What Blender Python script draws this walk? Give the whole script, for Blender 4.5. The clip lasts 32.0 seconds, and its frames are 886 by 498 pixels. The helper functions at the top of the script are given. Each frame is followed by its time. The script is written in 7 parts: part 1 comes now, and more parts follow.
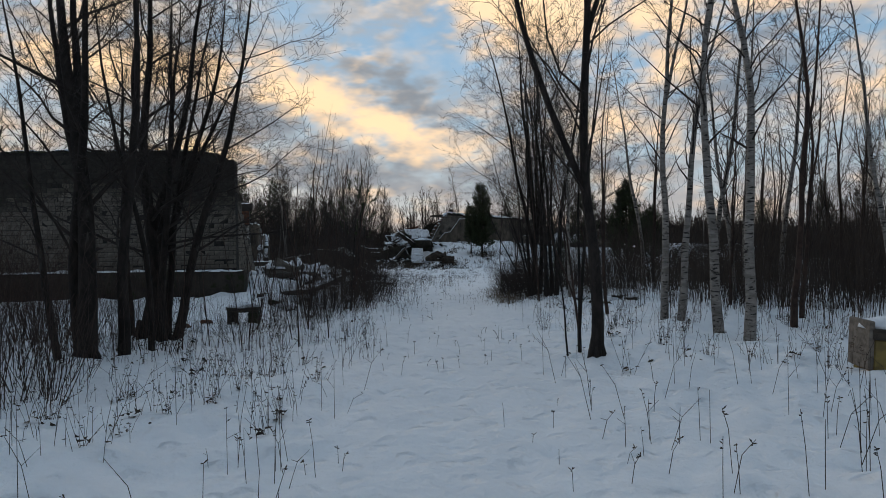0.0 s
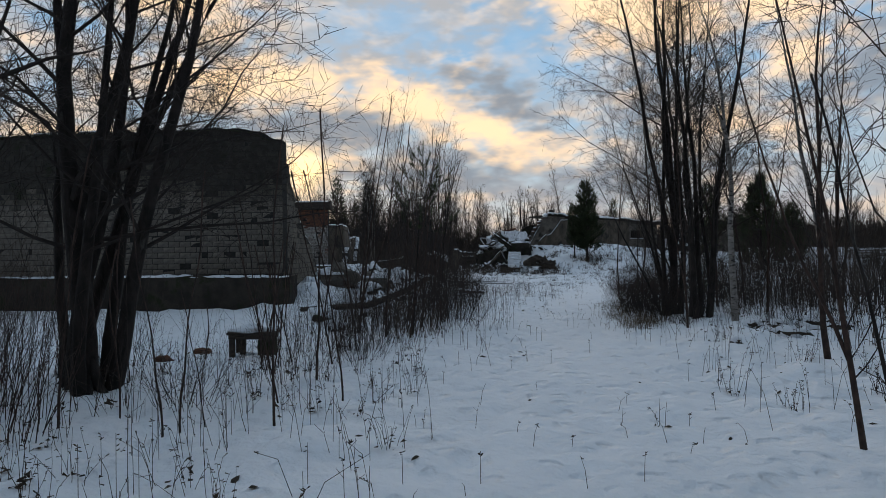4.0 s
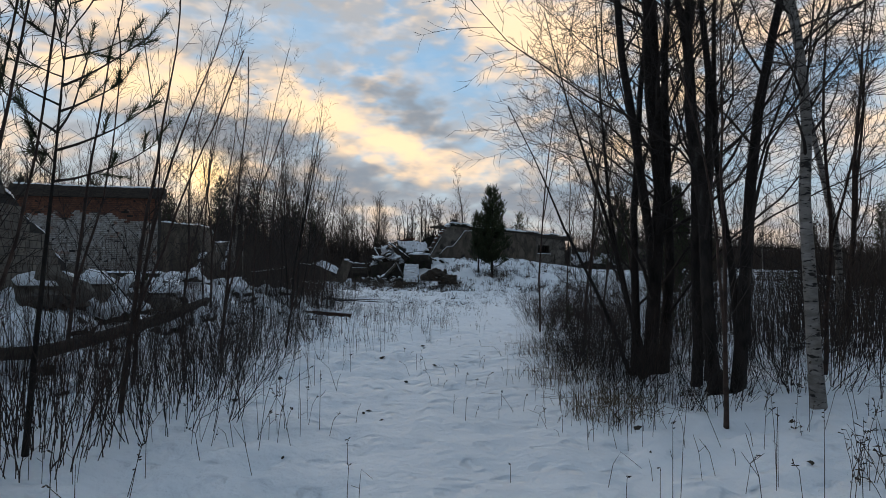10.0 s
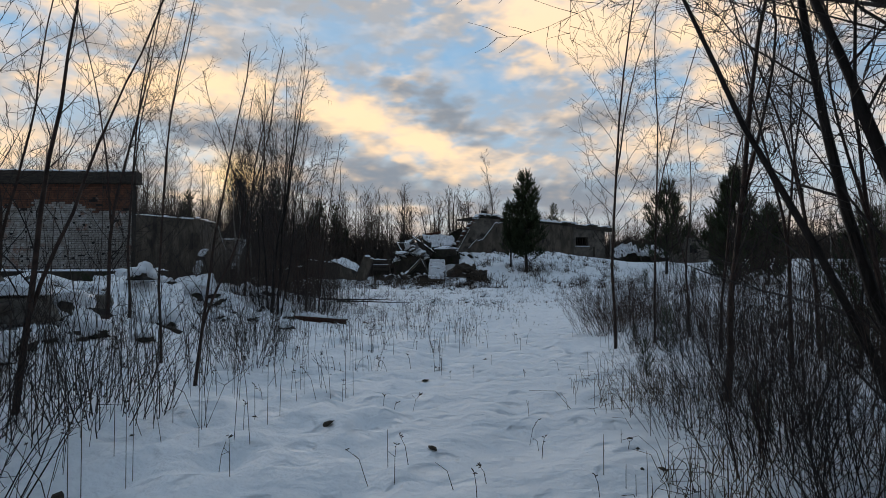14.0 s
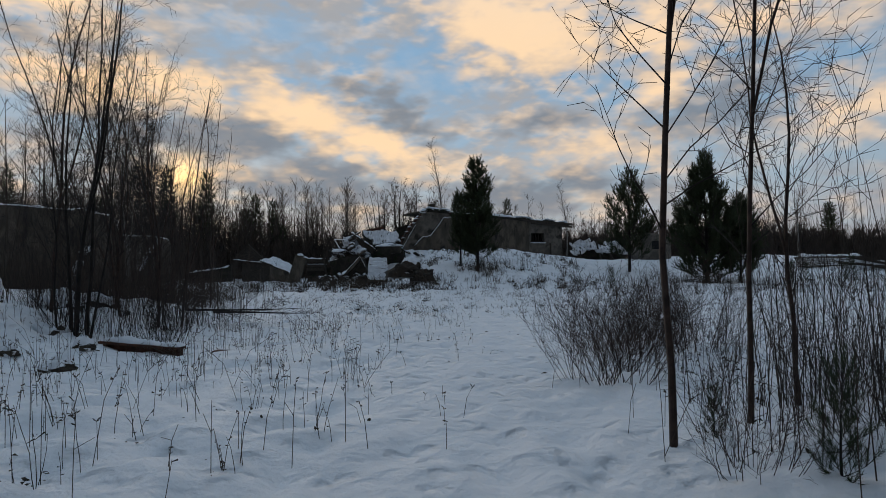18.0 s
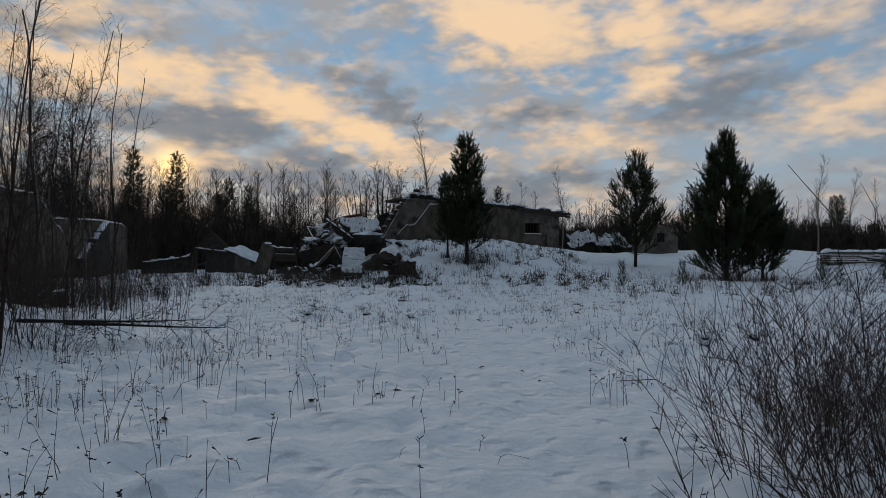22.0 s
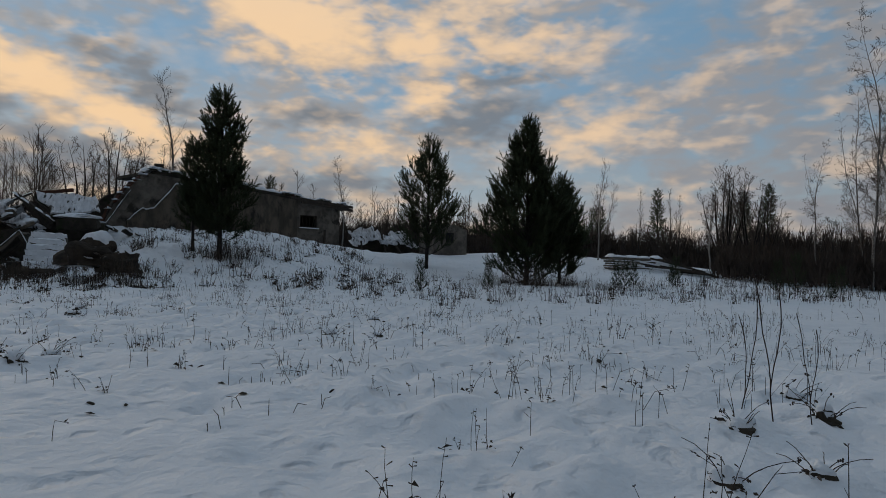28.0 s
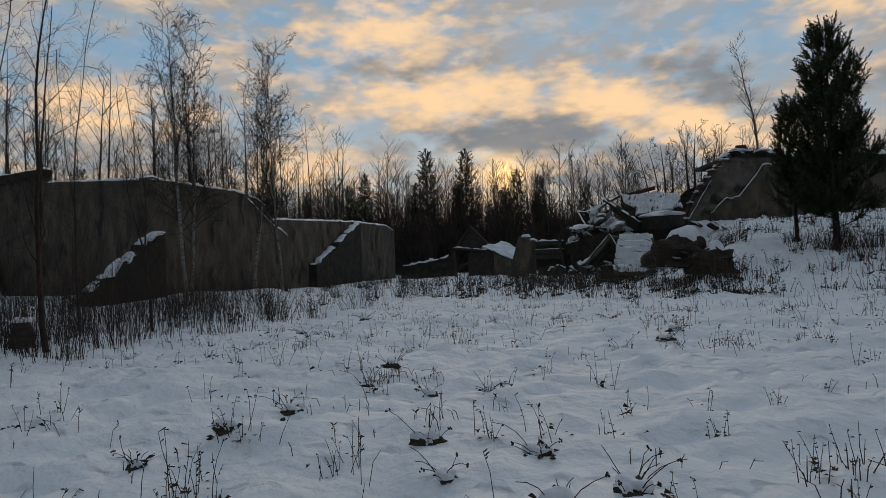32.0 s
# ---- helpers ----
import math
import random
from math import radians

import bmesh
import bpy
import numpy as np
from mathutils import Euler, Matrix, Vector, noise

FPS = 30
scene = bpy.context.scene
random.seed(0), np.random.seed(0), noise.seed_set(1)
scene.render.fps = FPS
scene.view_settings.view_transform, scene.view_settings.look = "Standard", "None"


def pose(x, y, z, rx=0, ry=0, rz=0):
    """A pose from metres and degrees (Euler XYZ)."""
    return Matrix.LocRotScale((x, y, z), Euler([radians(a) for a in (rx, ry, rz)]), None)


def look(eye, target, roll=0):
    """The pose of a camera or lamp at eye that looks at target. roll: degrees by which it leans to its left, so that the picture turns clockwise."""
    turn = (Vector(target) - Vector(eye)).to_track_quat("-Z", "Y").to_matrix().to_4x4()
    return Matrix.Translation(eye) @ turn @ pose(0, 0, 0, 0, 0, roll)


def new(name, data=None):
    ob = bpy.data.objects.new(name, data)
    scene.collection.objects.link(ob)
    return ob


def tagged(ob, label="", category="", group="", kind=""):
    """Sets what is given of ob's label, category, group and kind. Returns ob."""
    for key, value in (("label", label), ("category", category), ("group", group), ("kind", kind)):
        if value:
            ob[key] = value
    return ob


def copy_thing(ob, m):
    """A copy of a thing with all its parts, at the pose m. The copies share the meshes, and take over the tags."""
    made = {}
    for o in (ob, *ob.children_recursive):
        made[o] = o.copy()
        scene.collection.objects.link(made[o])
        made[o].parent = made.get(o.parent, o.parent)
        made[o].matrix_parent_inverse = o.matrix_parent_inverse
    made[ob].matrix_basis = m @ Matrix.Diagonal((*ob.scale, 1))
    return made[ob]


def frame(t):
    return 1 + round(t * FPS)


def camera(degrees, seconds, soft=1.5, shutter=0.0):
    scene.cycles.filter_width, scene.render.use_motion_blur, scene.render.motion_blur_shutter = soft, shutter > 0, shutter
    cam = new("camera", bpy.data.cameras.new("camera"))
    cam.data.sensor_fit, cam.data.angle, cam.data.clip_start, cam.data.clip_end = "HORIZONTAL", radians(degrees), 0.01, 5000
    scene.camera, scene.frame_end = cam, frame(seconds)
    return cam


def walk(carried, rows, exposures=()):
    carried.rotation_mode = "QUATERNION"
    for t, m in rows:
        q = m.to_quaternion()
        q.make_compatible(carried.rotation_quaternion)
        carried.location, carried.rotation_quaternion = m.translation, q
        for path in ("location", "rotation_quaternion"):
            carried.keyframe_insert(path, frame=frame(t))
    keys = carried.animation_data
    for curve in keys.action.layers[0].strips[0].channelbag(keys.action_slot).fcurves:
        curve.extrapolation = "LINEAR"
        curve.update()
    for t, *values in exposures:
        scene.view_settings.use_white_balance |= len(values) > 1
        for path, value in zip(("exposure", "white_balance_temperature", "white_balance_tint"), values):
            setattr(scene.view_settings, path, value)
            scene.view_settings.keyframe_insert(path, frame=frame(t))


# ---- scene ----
cam = camera(72.0, 32.0, soft=0.5)
PATH = [
    (0, (-0.000, 0.000, 1.550), (-0.000, 2.000, 1.550), -1.00),
    (0.5, (0.039, 0.711, 1.526), (-0.074, 2.708, 1.518), -1.44),
    (1, (0.044, 1.326, 1.557), (-0.185, 3.313, 1.544), -1.80),
    (1.5, (-0.035, 2.037, 1.549), (-0.331, 4.014, 1.539), -2.13),
    (2, (0.027, 2.731, 1.526), (-0.288, 4.706, 1.517), -1.87),
    (2.5, (0.074, 3.422, 1.559), (-0.242, 5.397, 1.559), -1.44),
    (4.5, (-0.058, 6.332, 1.440), (-0.376, 8.306, 1.470), -0.58),
    (5, (0.022, 6.952, 1.491), (-0.272, 8.929, 1.537), -0.56),
    (5.5, (0.124, 7.664, 1.470), (-0.152, 9.645, 1.523), -0.01),
    (6, (0.105, 8.365, 1.388), (-0.141, 10.349, 1.444), 0.30),
    (6.5, (0.138, 9.071, 1.418), (-0.081, 11.058, 1.481), 0.42),
    (7, (0.267, 9.828, 1.376), (0.135, 11.822, 1.437), 1.26),
    (7.5, (0.370, 10.460, 1.310), (0.279, 12.457, 1.373), 1.57),
    (8, (0.421, 11.143, 1.345), (0.329, 13.140, 1.408), 1.67),
    (8.5, (0.538, 11.873, 1.293), (0.434, 13.870, 1.358), 1.52),
    (9, (0.488, 12.513, 1.286), (0.382, 14.509, 1.354), 1.41),
    (9.5, (0.388, 13.227, 1.289), (0.291, 15.223, 1.356), 0.97),
    (10, (0.445, 13.957, 1.246), (0.428, 15.956, 1.312), 0.75),
    (10.5, (0.535, 14.554, 1.196), (0.640, 16.550, 1.267), 1.27),
    (11, (0.582, 15.246, 1.210), (0.702, 17.242, 1.282), 1.34),
    (11.5, (0.687, 15.941, 1.136), (0.818, 17.936, 1.202), 1.32),
    (12, (0.710, 16.614, 1.087), (0.841, 18.609, 1.153), 1.19),
    (12.5, (0.662, 17.283, 1.092), (0.745, 19.280, 1.160), 0.76),
    (13, (0.706, 17.947, 1.053), (0.677, 19.946, 1.120), 0.83),
    (13.5, (0.578, 18.586, 1.017), (0.476, 20.583, 1.079), 0.21),
    (15.5, (0.818, 21.525, 1.017), (0.689, 23.520, 1.074), -0.49),
    (16, (0.932, 22.226, 0.983), (0.889, 24.224, 1.044), -0.20),
    (16.5, (0.961, 22.934, 0.955), (0.999, 24.933, 1.020), -0.19),
    (17, (1.016, 23.666, 0.962), (1.065, 25.665, 1.030), -0.97),
    (17.5, (1.164, 24.393, 0.924), (1.211, 26.392, 0.986), -0.50),
    (18, (1.182, 25.121, 0.905), (1.216, 27.120, 0.964), -0.68),
    (18.5, (1.213, 25.860, 0.918), (1.224, 27.859, 0.975), -1.20),
    (19, (1.411, 26.578, 0.907), (1.286, 28.574, 0.947), -0.61),
    (19.5, (1.373, 27.266, 0.878), (1.064, 29.242, 0.901), -0.80),
    (20, (1.263, 27.952, 0.909), (0.794, 29.896, 0.923), -1.52),
    (20.5, (1.357, 28.599, 0.890), (0.784, 30.515, 0.898), -1.45),
    (21, (1.314, 29.167, 0.892), (0.773, 31.092, 0.912), -0.88),
    (21.5, (1.388, 29.877, 0.943), (1.133, 31.861, 0.962), -0.52),
    (22, (1.541, 30.515, 0.915), (1.612, 32.513, 0.947), 0.01),
    (22.5, (1.757, 31.157, 0.913), (1.886, 33.152, 0.949), 0.23),
    (23, (1.869, 31.818, 0.908), (2.003, 33.813, 0.943), 0.02),
    (23.5, (1.952, 32.500, 0.897), (2.073, 34.496, 0.938), -0.33),
    (24, (2.060, 33.184, 0.882), (2.165, 35.181, 0.918), -0.50),
    (24.5, (2.183, 33.866, 0.861), (2.275, 35.864, 0.890), -0.88),
    (26.5, (2.489, 36.385, 0.630), (2.916, 38.338, 0.667), -0.62),
    (27, (2.690, 36.995, 0.590), (3.269, 38.909, 0.631), -0.26),
    (27.5, (2.916, 37.602, 0.609), (3.612, 39.476, 0.666), 0.98),
    (28, (3.025, 38.284, 0.578), (3.800, 40.127, 0.630), 1.30),
    (28.5, (3.146, 38.948, 0.583), (3.886, 40.805, 0.643), 1.47),
    (29, (3.228, 39.644, 0.600), (3.685, 41.590, 0.650), 1.53),
    (29.5, (3.058, 40.298, 0.583), (3.080, 42.298, 0.629), 0.58),
    (30, (2.849, 40.931, 0.614), (2.340, 42.864, 0.692), -0.55),
    (30.5, (2.743, 41.573, 0.638), (1.702, 43.278, 0.727), -1.76),
    (31, (2.543, 42.216, 0.565), (1.483, 43.909, 0.647), -1.86),
    (31.5, (2.357, 42.902, 0.624), (1.315, 44.607, 0.707), -2.13),
    (32, (2.240, 43.619, 0.629), (1.302, 45.385, 0.680), -2.28),
]
walk(cam, [(t, look(eye, target, roll)) for t, eye, target, roll in PATH],
     exposures=[(0.0, 0.2, 6800, 10), (6.0, 0.32, 6600, 10), (13.0, 0.25, 6600, 10), (16.0, 0.1, 6450, 10), (20.0, -0.16, 6850, 11), (24.0, -0.22, 6650, 11),
                (27.0, -0.27, 6800, 11), (30.0, -0.22, 7150, 12), (32.0, -0.13, 7250, 12)])

# ---- world, sun ----
SUN_AZ, SUN_EL = radians(22.0), radians(8.0)
world = bpy.data.worlds.new("world")
scene.world = world
world.use_nodes = True
WT = world.node_tree
WT.nodes.clear()


def wn(kind, **values):
    n = WT.nodes.new(kind)
    for k, v in values.items():
        n.inputs[k].default_value = v
    return n


def wmath(op, a, b=None, clamp=False):
    n = WT.nodes.new("ShaderNodeMath")
    n.operation, n.use_clamp = op, clamp
    for i, v in enumerate((a, b)):
        if v is None:
            continue
        if isinstance(v, (int, float)):
            n.inputs[i].default_value = v
        else:
            WT.links.new(v, n.inputs[i])
    return n.outputs[0]


def wmix(fac, a, b):
    n = WT.nodes.new("ShaderNodeMix")
    n.data_type = "RGBA"
    for i, v in ((0, fac), (6, a), (7, b)):
        if isinstance(v, (int, float, tuple)):
            n.inputs[i].default_value = v
        else:
            WT.links.new(v, n.inputs[i])
    return n.outputs[2]


def wsmooth(value, lo, hi):
    n = WT.nodes.new("ShaderNodeMapRange")
    n.interpolation_type = "SMOOTHSTEP"
    WT.links.new(value, n.inputs[0])
    n.inputs[1].default_value, n.inputs[2].default_value = lo, hi
    return n.outputs[0]


coord = WT.nodes.new("ShaderNodeTexCoord")
sep = WT.nodes.new("ShaderNodeSeparateXYZ")
WT.links.new(coord.outputs["Generated"], sep.inputs[0])
dx, dy, dz = sep.outputs[0], sep.outputs[1], sep.outputs[2]
up = wmath("ADD", wmath("MAXIMUM", dz, 0.0), 0.20)
cx, cy = wmath("DIVIDE", dx, up), wmath("DIVIDE", dy, up)
flat = WT.nodes.new("ShaderNodeCombineXYZ")
WT.links.new(cx, flat.inputs[0])
WT.links.new(cy, flat.inputs[1])


def wnoise(scale, detail, rough, distort, offset, stretch=(1, 1, 1), turn=0.0):
    m = WT.nodes.new("ShaderNodeMapping")
    WT.links.new(flat.outputs[0], m.inputs[0])
    m.inputs[1].default_value = offset
    m.inputs[2].default_value = (0, 0, radians(turn))
    m.inputs[3].default_value = stretch
    n = wn("ShaderNodeTexNoise", Scale=scale, Detail=detail, Roughness=rough, Distortion=distort)
    WT.links.new(m.outputs[0], n.inputs["Vector"])
    return n.outputs[0]


sky = WT.nodes.new("ShaderNodeTexSky")
sky.sky_type, sky.sun_disc = "NISHITA", False
sky.sun_elevation, sky.sun_rotation = SUN_EL, -SUN_AZ
sky.air_density, sky.dust_density, sky.ozone_density = 1.2, 1.5, 3.0
sky_scaled = WT.nodes.new("ShaderNodeVectorMath")
sky_scaled.operation = "SCALE"
WT.links.new(sky.outputs[0], sky_scaled.inputs[0])
sky_scaled.inputs[3].default_value = 0.035

sun_side = wmath("ADD", wmath("MULTIPLY", dx, -math.sin(SUN_AZ)), wmath("MULTIPLY", dy, math.cos(SUN_AZ)))

# bearing and height in degrees, drawn out of true by noise so that the clouds' edges fray
DEG = 180.0 / math.pi
bearing = wmath("MULTIPLY", wmath("ARCTAN2", dx, dy), DEG)
height = wmath("MULTIPLY", wmath("ARCSINE", dz), DEG)
dome = WT.nodes.new("ShaderNodeCombineXYZ")
WT.links.new(bearing, dome.inputs[0])
WT.links.new(height, dome.inputs[1])


def wvec(op, a, b):
    n = WT.nodes.new("ShaderNodeVectorMath")
    n.operation = op
    for i, v in enumerate((a, b)):
        if isinstance(v, tuple):
            n.inputs[i].default_value = v
        else:
            WT.links.new(v, n.inputs[i])
    return n.outputs[0]


def dome_noise(stretch, detail, rough, distort, shift, output=0):
    m = wvec("MULTIPLY", wvec("ADD", dome.outputs[0], shift), stretch)
    n = wn("ShaderNodeTexNoise", Scale=1.0, Detail=detail, Roughness=rough, Distortion=distort)
    WT.links.new(m, n.inputs["Vector"])
    return n.outputs[output]


frayed = wvec("ADD", dome.outputs[0], wvec("MULTIPLY", wvec("SUBTRACT", dome_noise((0.10, 0.22, 1), 4.0, 0.6, 0.4, (3, 8, 0), 1), (0.5, 0.5, 0.5)), (9.0, 4.0, 0)))
frayed = wvec("ADD", frayed, wvec("MULTIPLY", wvec("SUBTRACT", dome_noise((0.42, 0.85, 1), 2.0, 0.5, 0.2, (31, 5, 0), 1), (0.5, 0.5, 0.5)), (3.4, 1.7, 0)))


def banks(rows):
    """A soft field of long cloud banks: bearing, height, half length, half depth and slant in degrees, and how strong."""
    total = None
    for az, el, long, deep, slant, strong in rows:
        m = WT.nodes.new("ShaderNodeMapping")
        m.vector_type = "TEXTURE"
        WT.links.new(frayed, m.inputs[0])
        m.inputs[1].default_value, m.inputs[2].default_value, m.inputs[3].default_value = (az, el, 0), (0, 0, radians(slant)), (long, deep, 1)
        g = WT.nodes.new("ShaderNodeTexGradient")
        g.gradient_type = "SPHERICAL"
        WT.links.new(m.outputs[0], g.inputs[0])
        part = wmath("MULTIPLY", g.outputs[1], strong)
        total = part if total is None else wmath("MAXIMUM", total, part)
    return total


LIT = banks([(-27, 15.2, 17, 3.4, 1, 1.0), (-12, 14.0, 10, 3.4, -16, 1.1), (-5.2, 11.2, 9, 2.8, -27, 1.1), (-32, 20.5, 13, 3.6, 0, 0.9), (8, 21.3, 13, 5.4, -14, 1.2), (21, 20.4, 9, 4.0, 0, 1.0), (21, 15.4, 5, 2.8, 8, 0.9)])
LIT = wmath("MAXIMUM", LIT, banks([(15, 10.6, 13, 3.2, 6, 0.55), (-19, 9.2, 12, 2.0, -3, 0.5), (-23, 7.0, 8, 3.0, 0, 0.7), (36, 12.0, 9, 4.0, 20, 0.8), (32, 19.5, 10, 3.0, 6, 0.7), (-57, 13.5, 10, 3.4, 4, 0.8), (-41, 9.0, 10, 3.2, 5, 0.8), (30, 25, 14, 3.5, 10, 0.8), (-6, 26, 9, 2.5, 5, 0.8)]))
CLEAR_SKY = banks([(-1, 17.6, 9, 4.4, -22, 1.0), (-14, 20.2, 14, 3.6, -4, 0.8), (17.6, 15.4, 4, 4.6, 35, 1.0), (30, 8.5, 14, 4.5, 5, 0.9), (33, 15, 8, 3.0, 12, 0.9), (-36, 11.8, 7, 2.0, 5, 0.8), (-55, 18.5, 9, 3.6, 4, 0.9), (42, 20, 10, 6, 20, 1.0), (-40, 18.0, 8, 2.0, 5, 0.5)])
DARK = banks([(-20, 12.0, 15, 3.0, -2, 1.15), (-3.5, 14.2, 9, 2.6, -28, 0.8), (-12, 7.6, 14, 2.6, -4, 1.0), (8, 6.5, 14, 2.4, 0, 0.9), (26, 13.2, 10, 2.8, 6, 0.9), (-9, 8.2, 12, 2.8, -6, 0.9), (12, 7.4, 12, 2.0, 2, 0.9), (-52, 10.5, 12, 2.4, 3, 0.7), (-30, 17.6, 12, 1.6, 2, 0.6), (28, 17.2, 9, 1.8, 5, 0.7), (10, 13.2, 7, 1.8, 4, 0.6)])

blue = wmix(wsmooth(dz, 0.03, 0.35), (0.40, 0.50, 0.58, 1), (0.22, 0.41, 0.63, 1))
blue = wmix(0.2, blue, sky_scaled.outputs[0])
veil = wnoise(2.4, 6.0, 0.6, 0.3, (3.1, 1.7, 0.4), (0.85, 1.0, 1), 16)
fine = wnoise(7.5, 6.0, 0.62, 0.2, (0.6, 5.2, 2.0), (0.7, 1.0, 1), 16)
broken = dome_noise((0.30, 0.62, 1), 2.5, 0.5, 0.3, (11, 2, 0))
thin = dome_noise((0.50, 1.1, 1), 2.5, 0.5, 0.2, (5, 17, 0))
warm = wmix(wsmooth(sun_side, 0.1, 0.95), (0.80, 0.64, 0.50, 1), (0.92, 0.66, 0.41, 1))
warm = wmix(wsmooth(dz, 0.30, 0.75), warm, (0.62, 0.63, 0.65, 1))
grey = wmix(wsmooth(sun_side, 0.1, 0.95), (0.175, 0.23, 0.30, 1), (0.185, 0.215, 0.255, 1))
pale = wmix(wsmooth(sun_side, 0.1, 0.95), (0.31, 0.34, 0.39, 1), (0.33, 0.345, 0.37, 1))
full = wmix(wsmooth(wmath("ADD", wmath("MULTIPLY", veil, 0.4), wmath("MULTIPLY", broken, 0.6)), 0.34, 0.58), blue, pale)
puffs = wsmooth(wmath("ADD", wmath("MULTIPLY", dome_noise((0.17, 0.36, 1), 3.0, 0.5, 0.3, (40, 9, 0)), 0.7), wmath("MULTIPLY", thin, 0.3)), 0.47, 0.68)
full = wmix(wmath("MULTIPLY", puffs, 0.65), full, warm)
full = wmix(wmath("MULTIPLY", wsmooth(wmath("ADD", CLEAR_SKY, wmath("MULTIPLY", wmath("SUBTRACT", thin, 0.5), 0.9)), 0.10, 0.85), 0.85), full, blue)
full = wmix(wmath("MULTIPLY", wsmooth(wmath("ADD", DARK, wmath("MULTIPLY", wmath("SUBTRACT", broken, 0.5), 1.2)), 0.05, 0.75), 0.9), full, grey)
full = wmix(wmath("MULTIPLY", wsmooth(wmath("ADD", LIT, wmath("ADD", wmath("MULTIPLY", wmath("SUBTRACT", broken, 0.5), 1.0), wmath("MULTIPLY", wmath("SUBTRACT", thin, 0.5), 0.55))), 0.05, 0.95), 0.95), full, warm)
high = wmix(wsmooth(wmath("ADD", wmath("MULTIPLY", veil, 0.6), wmath("MULTIPLY", fine, 0.4)), 0.42, 0.60), blue, wmix(wsmooth(broken, 0.4, 0.6), warm, grey))
full = wmix(wsmooth(height, 25.0, 31.0), full, high)
haze = wmix(wsmooth(sun_side, 0.3, 0.97), (0.29, 0.30, 0.34, 1), (0.44, 0.34, 0.28, 1))
full = wmix(wmath("MULTIPLY", wsmooth(dz, 0.12, 0.0), 0.5), full, haze)
glow_dot = wmath("ADD", wmath("ADD", wmath("MULTIPLY", dx, -math.sin(SUN_AZ) * math.cos(SUN_EL)),
                              wmath("MULTIPLY", dy, math.cos(SUN_AZ) * math.cos(SUN_EL))), wmath("MULTIPLY", dz, math.sin(SUN_EL)))
glow = wmath("POWER", wmath("MAXIMUM", glow_dot, 0.0), 2600.0)
full = wmix(wmath("MULTIPLY", glow, 0.9), full, (1.6, 1.1, 0.5, 1))
dusk = WT.nodes.new("ShaderNodeVectorMath")
dusk.operation = "SCALE"
WT.links.new(full, dusk.inputs[0])
fade = wmath("ADD", wmath("MULTIPLY", wsmooth(sun_side, -0.7, 0.9), 0.50), 0.52)
WT.links.new(fade, dusk.inputs[3])
back = wn("ShaderNodeBackground", Strength=1.15)
WT.links.new(dusk.outputs[0], back.inputs[0])
wout = WT.nodes.new("ShaderNodeOutputWorld")
WT.links.new(back.outputs[0], wout.inputs[0])

sun_data = bpy.data.lights.new("sun", "SUN")
sun_data.energy, sun_data.angle, sun_data.color = 0.9, radians(30), (1.0, 0.86, 0.70)
sun = new("sun", sun_data)
sun.matrix_world = look((-40 * math.sin(SUN_AZ), 40 * math.cos(SUN_AZ), 40 * math.tan(SUN_EL) + 20), (0, 0, 20))

